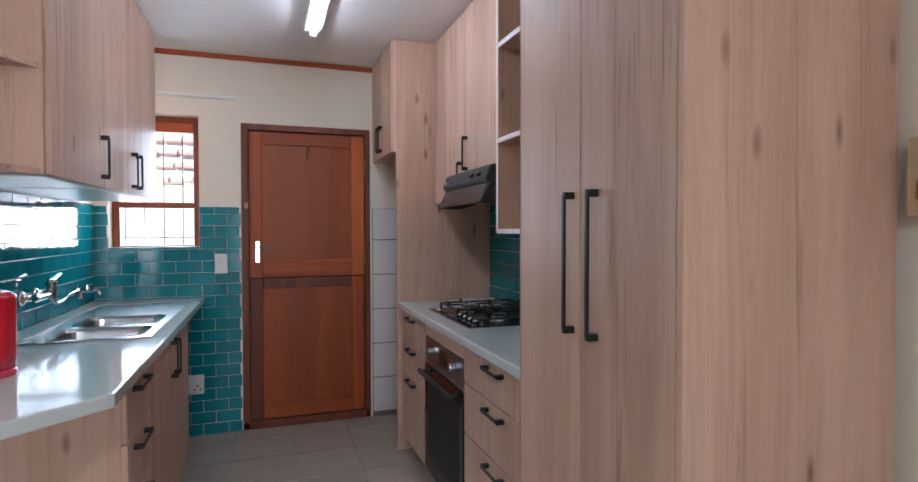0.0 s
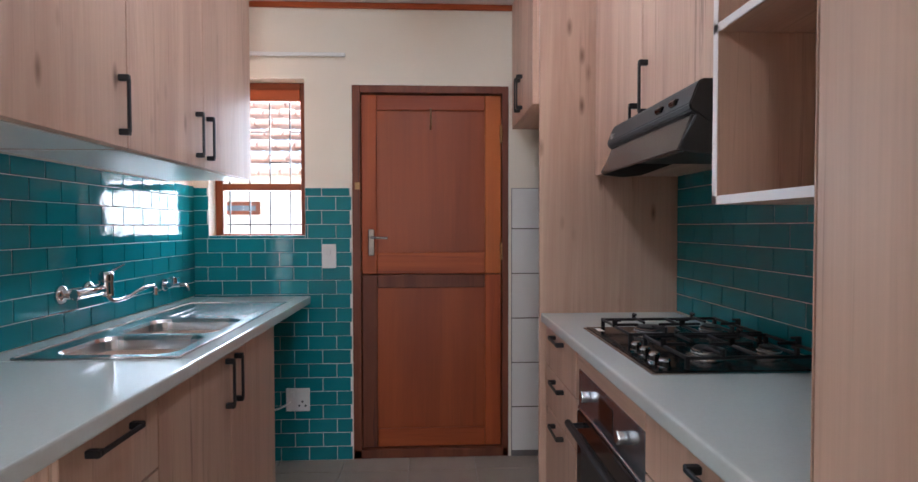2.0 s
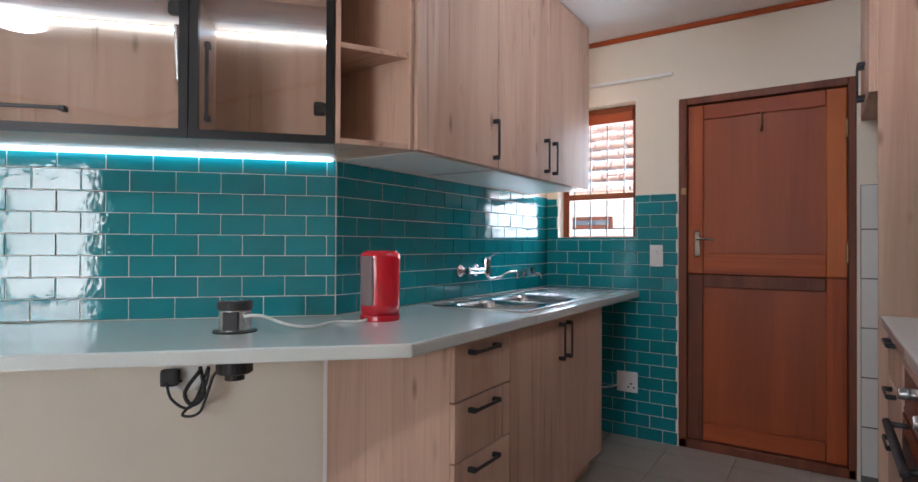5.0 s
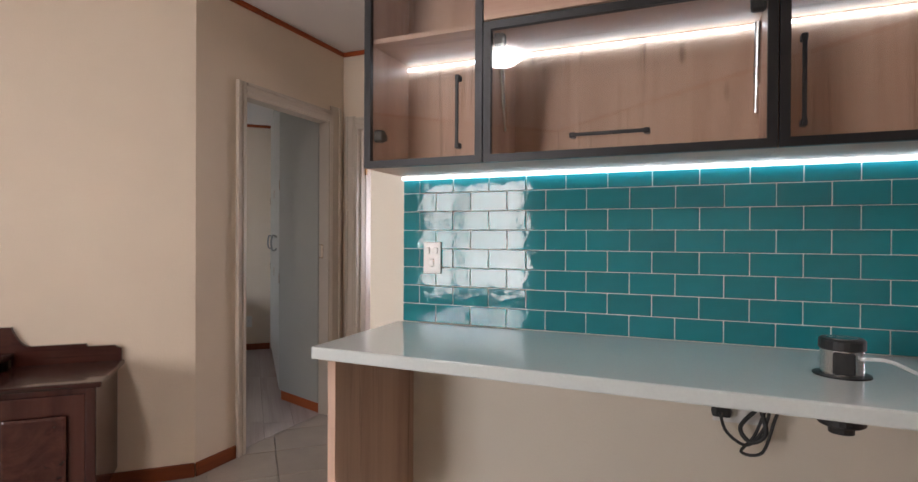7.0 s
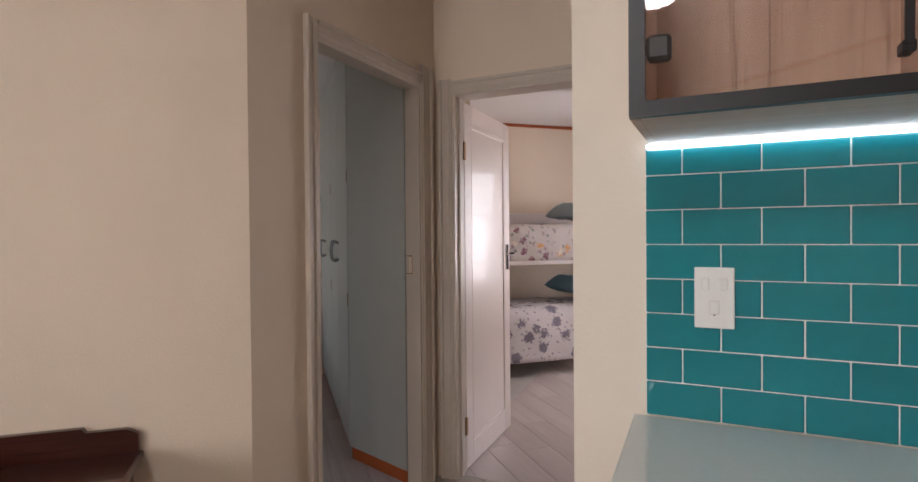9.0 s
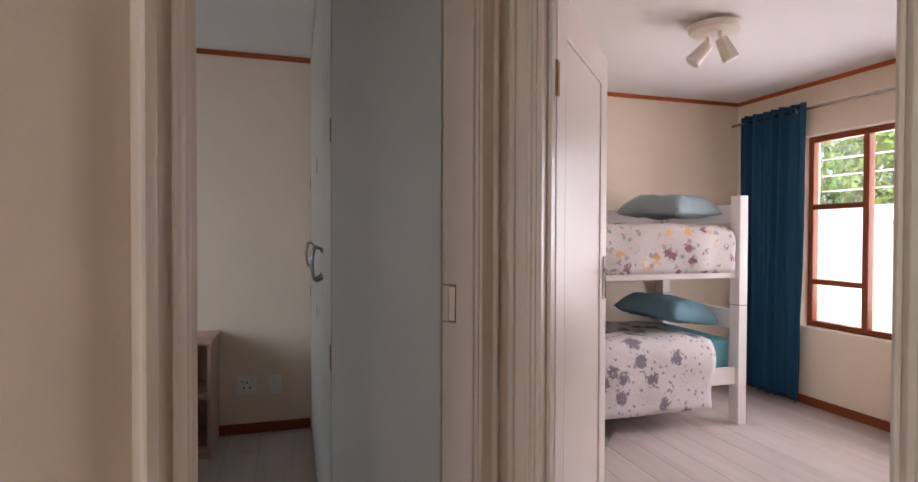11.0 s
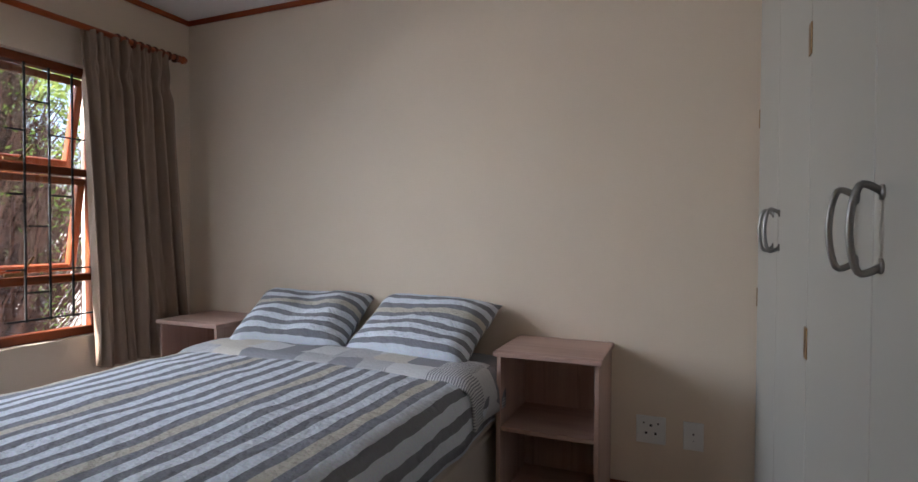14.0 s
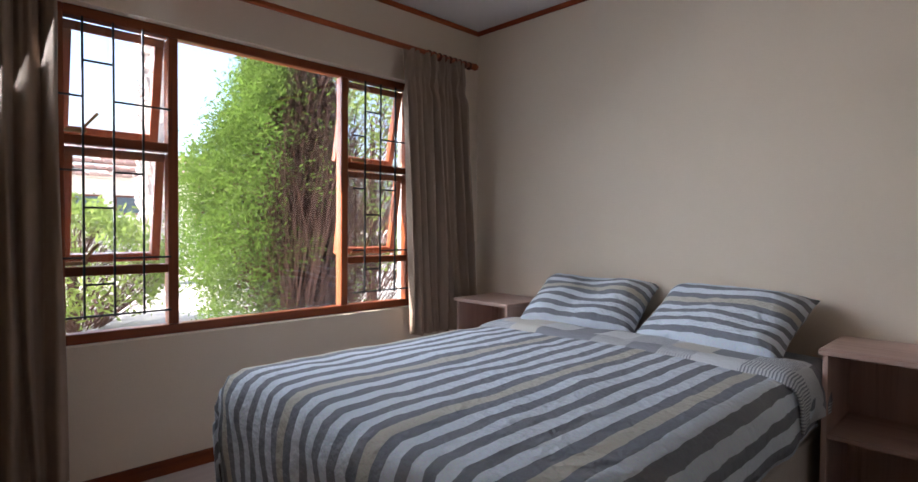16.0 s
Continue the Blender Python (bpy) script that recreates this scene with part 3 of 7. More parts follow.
# hob side
RFX = 0.905
tc_ = thing("tall_cupboard", facing_mx(RFX + 0.018, 1.607), "tall oak laminate cupboard with two doors and long black handles", "cupboard")
carcass(tc_, 0, 0.690, 0.0, H - 0.004, 0.58)
part("side_panel", box((0.691, -0.018, 0), (0.709, 0.570, H - 0.004), 0.001), OAK, tc_, "wide oak laminate end panel")
part("side_panel", box((-0.002, -0.018, 0), (0.0, 0.594, H - 0.004)), OAK, tc_)
front("door", tc_, 0.001, 0.346, 0.09, H - 0.004, handle=(0.314, 1.262, 0.342, True))
front("door", tc_, 0.347, 0.689, 0.09, H - 0.004, handle=(0.422, 1.262, 0.342, True))
part("kickboard", box((0, 0.03, 0), (0.689, 0.046, 0.088)), OAK_H, tc_)

for y1, w, nm in ((3.335, 0.502, "far"), (2.210, 0.601, "near")):
    dr = thing("drawer_unit", facing_mx(0.953, y1), "light oak laminate drawer unit with three drawers beside the oven", "cabinet", "drawers beside the oven")
    carcass(dr, 0, w, 0.10, 0.868, 0.56)
    part("kickboard", box((0, 0.05, 0), (w, 0.066, 0.10)), OAK_H, dr)
    for z0, z1 in ((0.713, 0.868), (0.503, 0.710), (0.293, 0.500), (0.105, 0.290)) if nm == "near" else ((0.690, 0.868), (0.510, 0.687), (0.105, 0.507)):
        front("drawer", dr, 0, w, z0, z1, handle=(0.335 if nm == "near" else 0.25, z1 - 0.032, 0.14, False))
# counter and hob
rc = thing("hob_counter", None, "white polished quartz counter with a gas hob set in", "counter")
part("slab", box((0.910, 1.609, TOP - 0.04), (XR - 0.012, 3.334, TOP), 0.009, seg=3), QUARTZ, rc)
# fridge bay: tall panel and cupboard over it
fb = thing("wall_cabinet", facing_mx(0.895, 3.985), "oak laminate cupboard over the empty fridge bay", "cabinet")
carcass(fb, 0, 0.628, 1.822, H - 0.004, 0.61)
front("door", fb, 0, 0.314, 1.820, H - 0.004, handle=(0.28, 1.940, 0.15, True))
front("door", fb, 0.314, 0.628, 1.820, H - 0.004, handle=(0.348, 1.940, 0.15, True))
part("tall_panel", box((RFX, 3.336, 0), (XR - 0.002, 3.356, H - 0.004), 0.001), OAK, fb, "tall oak laminate side panel", m=facing_mx(0.895, 3.985).inverted())
# wall units over the hob
UX = 1.147
for y1, w, z0, hx in ((3.334, 0.537, 1.505, 0.497), (2.796, 0.670, 1.628, 0.046)):
    hu = thing("wall_cabinet", facing_mx(UX + 0.018, y1), "light oak laminate wall cabinet above the cooker hood", "cabinet", "wall cabinets over the hob")
    carcass(hu, 0, w, z0, H - 0.004, 0.350)
    front("door", hu, 0, w, z0, H - 0.004, handle=(hx, z0 + 0.115, 0.16, True))
os_ = thing("open_shelf_unit", facing_mx(1.045, 2.122), "open oak laminate shelf unit with pale edges", "shelf")
carcass(os_, 0, 0.512, 1.332, H - 0.004, 0.46, shelves=(1.704, 2.085))
edge = bmesh.new()
for z in (1.341, 1.704, 2.085):
    box((0.001, -0.002, z - 0.009), (0.511, 0.0, z + 0.009), bm=edge)
box((0, -0.002, 1.332), (0.018, 0, H - 0.004), bm=edge)
part("edging", edge, WHITEWOOD, os_, "pale edge banding")


# ---- kitchen: fixtures ----
def tile_field(parent, m, x0, x1, z0, z1, w=0.153, h=0.0765, gap=0.003, mat=None, skip=(), phase=0.0, proud=0.006, label="teal glazed brick tile"):
    """Half-lapped tiles on a wall face (local x along, z up, face at y 0, room on -y); whole tiles share one mesh."""
    shared = {}
    r = 0
    z = z0
    while z < z1 - 0.005:
        zt = min(z + h, z1)
        x = x0 - (w / 2 if r % 2 else 0.0) - phase
        while x < x1 - 0.002:
            a, b = max(x, x0), min(x + w, x1)
            x += w
            if b - a < 0.012:
                continue
            cells = [(a, b, z, zt)]
            for sx0, sx1, sz0, sz1 in skip:
                out = []
                for (p, q, u, v) in cells:
                    if q <= sx0 or p >= sx1 or v <= sz0 + 0.002 or u >= sz1 - 0.002:
                        out.append((p, q, u, v))
                        continue
                    if p < sx0:
                        out.append((p, sx0, u, v))
                    if q > sx1:
                        out.append((sx1, q, u, v))
                    if u < sz0 - 0.01:
                        out.append((max(p, sx0), min(q, sx1), u, sz0))
                    if v > sz1 + 0.01:
                        out.append((max(p, sx0), min(q, sx1), sz1, v))
                cells = out
            for (p, q, u, v) in cells:
                key = (round(q - p, 3), round(v - u, 3))
                if key[0] < 0.012 or key[1] < 0.008:
                    continue
                if key not in shared:
                    bm = box((-key[0] / 2 + gap / 2, -proud, -key[1] / 2 + gap / 2), (key[0] / 2 - gap / 2, 0, key[1] / 2 - gap / 2), 0.0018)
                    me = bpy.data.meshes.new("tile")
                    bm.normal_update()
                    bm.to_mesh(me)
                    bm.free()
                    me.materials.append(mat or TEAL)
                    shared[key] = me
                t = new("tile", shared[key])
                t.parent = parent
                tilt = Matrix.Rotation(random.uniform(-0.004, 0.004), 4, "X") @ Matrix.Rotation(random.uniform(-0.004, 0.004), 4, "Z")
                t.matrix_basis = m @ Matrix.Translation(((p + q) / 2, -0.0005 + random.uniform(-0.0004, 0.0004), (u + v) / 2)) @ tilt
        z += h
        r += 1


def splashback(name, m, x0, x1, z0, z1, label, skip=(), phase=0.0, grout=None):
    sp = thing(name, None, label, "tiles", kind="structure")
    bm = bmesh.new()
    for g in (grout or [(x0, x1, z0, z1)]):
        box((g[0], -0.0035, g[2]), (g[1], -0.0005, g[3]), bm=bm)
    part("grout_bed", bm, GROUT, sp, m=m)
    tile_field(sp, m, x0, x1, z0, z1, skip=skip, phase=phase)
    return sp


def plate(name, m, w, h, label, rockers=(), pins=(), mat=None):
    """A wall plate facing local -y with rockers (x, z, w, h) and socket holes (x, z, r)."""
    p = thing(name, m, label, "switch" if rockers and not pins else "socket")
    part("plate", box((-w / 2, -0.009, -h / 2), (w / 2, 0, h / 2), 0.003, seg=2), mat or WHITE_PLASTIC, p)
    for x, z, rw, rh in rockers:
        part("rocker", box((x - rw / 2, -0.014, z - rh / 2), (x + rw / 2, -0.006, z + rh / 2), 0.002), WHITE_PLASTIC, p)
    for x, z, r in pins:
        part("pin_hole", cyl((x, -0.0095, z), (x, -0.004, z), r, n=12), BLACK_PLASTIC, p)
    return p


BACK = along((XL, YB), (XR, YB))          # local x = world x - XL
# window in the back wall
def casement(name, m, x0, x1, z0, z1, fw, label, transoms=(), mullions=(), mat=None, depth=0.06, foot=None):
    """A timber window in the local xz plane, with its frame, transoms and mullions."""
    w = thing(name, m, label, "window", kind="structure")
    mt = mat or WINDOW_WOOD_H
    for nm, lo, hi, mm_ in (("frame_post", (x0, 0, z0), (x0 + fw, depth, z1), WINDOW_WOOD), ("frame_post", (x1 - fw, 0, z0), (x1, depth, z1), WINDOW_WOOD),
                            ("frame_rail", (x0 + fw, 0, z0), (x1 - fw, depth, z0 + (foot or fw)), mt), ("frame_rail", (x0 + fw, 0, z1 - fw), (x1 - fw, depth, z1), mt)):
        part(nm, box(lo, hi, 0.004), mm_, w)
    for x in mullions:
        part("mullion", box((x - fw / 2, -0.004, z0 + fw), (x + fw / 2, depth - 0.004, z1 - fw), 0.004), WINDOW_WOOD, w)
    for a, b, z in transoms:
        part("transom", box((a, -0.002, z - fw * 0.45), (b, depth - 0.006, z + fw * 0.45), 0.004), mt, w)
    gl = part("pane", box((x0 + fw * 0.8, depth * 0.55, z0 + (foot or fw) * 0.8), (x1 - fw * 0.8, depth * 0.55 + 0.004, z1 - fw * 0.8)), GLASS, w)
    gl.visible_shadow = False
    return w


def bars(parent, xs, zs, r=0.0035, y=0.09):
    """Square burglar bars: uprights (x, z0, z1) and rails (x0, x1, z)."""
    for x, z0, z1 in xs:
        part("bar", box((x - r, y - r, z0), (x + r, y + r, z1)), BLACK, parent)
    for x0, x1, z in zs:
        part("bar", box((x0, y - r * 0.8, z - r), (x1, y + r * 0.8, z + r)), BLACK, parent)


kx = XL
kw = casement("window_kitchen", Matrix.Translation((0, YB + 0.09, 0)), -0.77, -0.255, 1.24, 2.09, 0.042, "small meranti window with black burglar bars", foot=0.008, transoms=[(-0.73, -0.297, 1.51)])
bars(kw, [(x, 1.25, 1.50) for x in (-0.705, -0.594, -0.48, -0.367)] + [(x, 1.53, 2.00) for x in (-0.705, -0.594, -0.48, -0.367)],
     [(-0.77, -0.26, 1.30), (-0.73, -0.48, 1.823), (-0.367, -0.295, 1.823), (-0.48, -0.367, 1.652)], r=0.0035, y=0.045)
part("sash_rail", box((-0.728, -0.012, 1.985), (-0.297, 0.035, 2.05), 0.004), MERANTI_H, kw)
tagged(part("curtain_rail", box((-0.56, YB - 0.03, 2.205), (0.0 - 0.03, YB - 0.016, 2.225), 0.003), WHITE_PLASTIC), "slim white curtain rail above the kitchen window", "curtain rail")

# the stable door
bd = thing("door_back", Matrix.Translation((0, YB, 0)), "varnished meranti stable door with two panels, closed", "door", kind="structure")
for nm, lo, hi in (("frame_post", (0.0, 0.0, 0), (0.045, 0.10, 2.06)), ("frame_post", (0.825, 0.0, 0), (0.86, 0.10, 2.06)), ("frame_head", (0.045, 0.0, 2.02), (0.825, 0.10, 2.06))):
    part(nm, box(lo, hi, 0.003), MERANTI_DARK, bd)


def leaf_half(name, z0, z1, rails, pz0, pz1):
    d = part(name, box((0.05, 0.036, pz0 - 0.01), (0.82, 0.058, pz1 + 0.01)), PLY, bd)
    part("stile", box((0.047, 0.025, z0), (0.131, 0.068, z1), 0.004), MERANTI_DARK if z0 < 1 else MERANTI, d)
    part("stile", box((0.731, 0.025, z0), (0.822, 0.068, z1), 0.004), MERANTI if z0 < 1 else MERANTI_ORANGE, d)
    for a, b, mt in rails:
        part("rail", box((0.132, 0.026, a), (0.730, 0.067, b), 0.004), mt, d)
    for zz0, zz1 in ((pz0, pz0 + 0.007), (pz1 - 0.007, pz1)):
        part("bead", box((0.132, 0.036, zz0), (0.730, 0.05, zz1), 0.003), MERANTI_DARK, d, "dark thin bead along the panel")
    return d


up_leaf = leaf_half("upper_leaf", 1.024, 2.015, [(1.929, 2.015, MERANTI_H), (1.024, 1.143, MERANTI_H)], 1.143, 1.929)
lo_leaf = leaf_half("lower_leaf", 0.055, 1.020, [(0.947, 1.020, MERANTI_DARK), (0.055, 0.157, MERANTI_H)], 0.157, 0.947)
lock = box((0.083, 0.013, 1.125), (0.116, 0.025, 1.275), 0.004)
part("lock_plate", lock, CHROME, up_leaf)
lv = cyl((0.10, 0.013, 1.228), (0.10, -0.03, 1.228), 0.008, n=12)
cyl((0.10, -0.03, 1.228), (0.195, -0.03, 1.224), 0.007, bm=lv, n=12, bev=0.003)
part("lever", lv, CHROME, up_leaf, "chrome lever handle")
hk = tube(curve_points([(0.43, 0.045, 1.945), (0.43, 0.018, 1.93), (0.432, 0.014, 1.86), (0.428, 0.006, 1.825), (0.43, -0.008, 1.845)]), 0.004)
part("hook", hk, BRASS, up_leaf, "small brass coat hook")
for z in (1.80, 1.15):
    part("hinge", box((0.815, 0.006, z - 0.05), (0.832, 0.026, z + 0.05), 0.003), BRASS, up_leaf)
part("bolt_keep", box((0.015, -0.012, 1.49), (0.045, 0.0, 1.53), 0.003), BRASS, bd)
# unseen board, added to stop daylight showing between the two leaves
part("backing", box((0.045, 0.070, 0.05), (0.825, 0.09, 2.02)), MERANTI_DARK, bd)
part("door_sill", box((0.0, 0.0, 0.0), (0.86, 0.14, 0.05), 0.004), MERANTI_DARK, bd)

# sink
sk = thing("sink", None, "stainless steel inset sink with two bowls and drainer", "sink")
x0, x1, y0, y1 = SK
bowls = [(x0 + 0.07, x1 - 0.04, y0 + 0.045, y0 + 0.325), (x0 + 0.07, x1 - 0.04, y0 + 0.365, y0 + 0.675)]
zt = TOP + 0.004
t = bmesh.new()
xs = [x0, bowls[0][0], bowls[0][1], x1]
ys = [y0, bowls[0][2], bowls[0][3], bowls[1][2], bowls[1][3], y1]
grid = [[t.verts.new((x, y, zt)) for y in ys] for x in xs]
for a in range(3):
    for b in range(5):
        if a != 1 or b not in (1, 3):
            t.faces.new((grid[a][b], grid[a + 1][b], grid[a + 1][b + 1], grid[a][b + 1]))
low = bmesh.ops.extrude_face_region(t, geom=t.faces[:], use_keep_orig=True)["geom"]
bmesh.ops.translate(t, verts=[v for v in low if isinstance(v, bmesh.types.BMVert)], vec=(0, 0, -0.003))
bmesh.ops.recalc_face_normals(t, faces=t.faces)
part("sink_top", t, STEEL, sk)
edge = tube([(x0, y0, zt), (x1, y0, zt), (x1, y1, zt), (x0, y1, zt), (x0, y0, zt)], 0.004, n=8)
part("rolled_edge", edge, STEEL, sk, smooth=True)
for bx0, bx1, by0, by1 in bowls:
    t = bmesh.new()
    rings = []
    for inset, z in ((0.0, zt), (0.006, zt - 0.012), (0.018, zt - 0.12), (0.04, zt - 0.145), (0.10, zt - 0.15)):
        a, b, c, d = bx0 + inset, bx1 - inset, by0 + inset, by1 - inset
        rr = 0.06 - inset * 0.2
        ring = []
        for cx, cy, a0 in ((b - rr, d - rr, 0), (a + rr, d - rr, 90), (a + rr, c + rr, 180), (b - rr, c + rr, 270)):
            for k in range(6):
                an = radians(a0 + 90 * k / 5)
                ring.append(t.verts.new((cx + rr * math.cos(an), cy + rr * math.sin(an), z)))
        rings.append(ring)
    n_ = len(rings[0])
    for p, q in zip(rings, rings[1:]):
        for k in range(n_):
            t.faces.new((p[k], p[(k + 1) % n_], q[(k + 1) % n_], q[k]))
    t.faces.new(rings[-1])
    # the flat corner pieces between the round rim and the square cut-out
    for ci, (cx, cy) in enumerate(((bx1, by1), (bx0, by1), (bx0, by0), (bx1, by0))):
        cv = t.verts.new((cx, cy, zt))
        seg = rings[0][ci * 6:(ci + 1) * 6]
        for p, q in zip(seg, seg[1:]):
            t.faces.new((cv, q, p))
    bw = part("bowl", t, STEEL, sk, smooth=False)
    part("waste", lathe([(0.035, 0), (0.04, 0.004), (0.02, 0.005), (0.012, 0.002)], 20), CHROME, bw, m=Matrix.Translation(((bx0 + bx1) / 2, (by0 + by1) / 2, zt - 0.150)))
for i in range(7):
    xx = x0 + 0.09 + i * 0.052
    part("drainer_rib", box((xx - 0.008, bowls[1][3] + 0.05, zt - 0.001), (xx + 0.008, y1 - 0.05, zt + 0.003), 0.0015), STEEL, sk)

# wall taps over the sink
tp = thing("wall_mixer_tap", Matrix.Translation((XL + 0.004, 2.995, 1.052)), "chrome wall-mounted mixer tap with swan spout", "tap")
for yy in (-0.075, 0.075):
    part("wall_flange", lathe([(0.034, 0.004), (0.033, 0.012), (0.024, 0.020), (0.016, 0.024), (0.014, 0.06)], 24), CHROME, tp, smooth=True, m=Matrix.Translation((0, yy, 0)) @ Matrix.Rotation(radians(90), 4, "Y"))
part("tap_body", cyl((0.062, -0.093, 0), (0.062, 0.10, 0), 0.019, n=20, bev=0.006), CHROME, tp)
lvb = lathe([(0.024, -0.024), (0.026, -0.015), (0.024, 0.030), (0.026, 0.034), (0.026, 0.058), (0.020, 0.068), (0.006, 0.071)], 24, m=Matrix.Translation((0.066, 0.085, 0)))
box((-0.008, 0.0, -0.004), (0.008, 0.105, 0.004), 0.003, bm=lvb, m=Matrix.Translation((0.07, 0.09, 0.062)) @ Matrix.Rotation(radians(14), 4, "X"))
part("lever", lvb, CHROME, tp)
part("spout", tube(curve_points([(0.066, 0.085, -0.02), (0.072, 0.12, -0.045), (0.080, 0.20, -0.043), (0.088, 0.29, -0.020), (0.095, 0.375, -0.016), (0.095, 0.39, -0.035)]), 0.0085, n=10), CHROME, tp, smooth=True)
part("nozzle", cyl((0.095, 0.39, -0.058), (0.095, 0.39, -0.026), 0.011, n=16, bev=0.002), CHROME, tp)
tp2 = thing("wall_tap", Matrix.Translation((XL + 0.004, 3.635, 1.012)), "small chrome wall tap with a cross head", "tap")
bm = cyl((0.006, 0, 0), (0.02, 0, 0), 0.03, n=20, bev=0.004)
cyl((0.02, 0, 0), (0.09, 0, 0), 0.012, bm=bm, n=14)
part("tap_body", bm, CHROME, tp2)
bm = cyl((0.06, 0, 0.0), (0.06, 0, 0.03), 0.012, n=14)
for a in (0, 90):
    cyl((0.06 - 0.025 * math.cos(radians(a)), -0.025 * math.sin(radians(a)), 0.035), (0.06 + 0.025 * math.cos(radians(a)), 0.025 * math.sin(radians(a)), 0.035), 0.005, bm=bm, n=8)
part("cross_head", bm, CHROME, tp2)
part("nozzle", tube(curve_points([(0.085, 0, 0), (0.11, 0.01, -0.002), (0.12, 0.012, -0.03)]), 0.009), CHROME, tp2)

# sockets and switches
plate("wall_socket", BACK @ Matrix.Translation((-0.30 - XL, -0.008, 0.341)), 0.128, 0.126, "white double wall socket on teal tiles", [(-0.03, 0.03, 0.022, 0.03)], [(0.025, -0.01, 0.006), (0.008, -0.032, 0.006), (0.042, -0.032, 0.006)])
cord = tube(curve_points([(-0.34, 3.985, 0.33), (-0.38, 3.95, 0.31), (-0.45, 3.93, 0.30), (-0.53, 3.95, 0.31)]), 0.005)
tagged(part("appliance_cord", cord, WHITE_PLASTIC, smooth=True), "white appliance cord under the counter", "cable")
plate("light_switch", BACK @ Matrix.Translation((-0.126 - XL, -0.008, 1.127)), 0.077, 0.131, "white light switch on teal tiles", [(0, 0.02, 0.02, 0.03)])
plate("isolator_switch", DIAG @ Matrix.Translation((-1.653, -0.008, 1.181)), 0.078, 0.130, "white isolator switch plate on teal tiles", [(-0.018, 0.03, 0.016, 0.026), (0.018, 0.03, 0.016, 0.026), (0, -0.02, 0.02, 0.03)], [(0.0, -0.035, 0.003)])
ws = plate("wall_socket", DIAG @ Matrix.Translation((-0.525, -0.002, 0.715)), 0.150, 0.130, "white wall socket with black plug under the counter", [], [(-0.02, -0.03, 0.005)])

# pop-up socket tower with plug, cable and kettle
PT = Vector((-0.815, 1.60, TOP))
pt = thing("popup_socket", Matrix.Translation(PT), "black and steel pop-up socket tower in the counter", "socket")
part("collar", lathe([(0.066, 0), (0.066, 0.004), (0.05, 0.006), (0.048, 0.004)], 28), BLACK_PLASTIC, pt)
part("barrel", lathe([(0.049, 0.004), (0.049, 0.068)], 28), STEEL, pt)
part("socket_face", box((-0.024, -0.052, 0.008), (0.024, -0.03, 0.066), 0.004), BLACK_PLASTIC, pt, m=Matrix.Rotation(radians(40), 4, "Z"))
part("cap", lathe([(0.050, 0.068), (0.053, 0.071), (0.053, 0.092), (0.048, 0.097)], 28), BLACK_PLASTIC, pt)
part("top_disc", lathe([(0.036, 0.0972), (0.036, 0.0985)], 24), STEEL, pt)
part("stem", lathe([(0.048, -0.13), (0.055, -0.125), (0.055, -0.044), (0.06, -0.041)], 24), BLACK_PLASTIC, pt)
part("clamp", cyl((0, 0, -0.15), (0, 0, -0.12), 0.03, n=16), BLACK_PLASTIC, pt)
KT = Vector((-0.632, 2.072, TOP))
kc = tube(curve_points([(PT.x + 0.045, PT.y - 0.0, TOP + 0.05), (PT.x + 0.10, PT.y + 0.02, TOP + 0.055), (PT.x + 0.13, PT.y + 0.10, TOP + 0.02), (PT.x + 0.15, PT.y + 0.18, TOP + 0.007), (KT.x - 0.06, KT.y - 0.17, TOP + 0.006), (KT.x + 0.0, KT.y - 0.12, TOP + 0.006), (KT.x, KT.y - 0.065, TOP + 0.008)]), 0.0045)
ko = thing("kettle", Matrix.Translation(KT), "red plastic jug kettle with smoky water gauge", "kettle")
part("base", lathe([(0.070, 0), (0.073, 0.005), (0.073, 0.019), (0.069, 0.022)], 32), RED_PLASTIC, ko)
part("jug", lathe([(0.071, 0.0225), (0.0725, 0.06), (0.072, 0.16), (0.0735, 0.225), (0.072, 0.243), (0.062, 0.247)], 32), RED_PLASTIC, ko, smooth=True)
part("gauge", box((-0.030, -0.0765, 0.055), (0.026, -0.045, 0.236), 0.010, seg=2), CLEAR_GREY, ko, "smoky grey water gauge", m=Matrix.Rotation(radians(2), 4, "Z"))
part("lid", lathe([(0.062, 0.244), (0.060, 0.252), (0.02, 0.255)], 28), RED_PLASTIC, ko)
part("spout", prism([(-0.02, 0), (0.02, 0), (0.0, 0.035)], 0.215, 0.245), RED_PLASTIC, ko, m=Matrix.Rotation(radians(65), 4, "Z") @ Matrix.Translation((0, 0.05, 0)))
part("handle", tube(curve_points([(-0.010, 0.052, 0.235), (-0.018, 0.090, 0.225), (-0.020, 0.100, 0.13), (-0.014, 0.072, 0.05)]), 0.011), RED_PLASTIC, ko, smooth=True)
part("cord", kc, WHITE_PLASTIC, ko, "white cord", smooth=True, m=Matrix.Translation(-KT))
plug = thing("plug_and_cable", None, "black plug and coiled cable hanging under the counter", "cable")
part("plug", box((-0.03, -0.035, -0.03), (0.03, 0.012, 0.03), 0.012, seg=2), BLACK_PLASTIC, plug, m=DIAG @ Matrix.Translation((-0.575, -0.024, 0.705)))
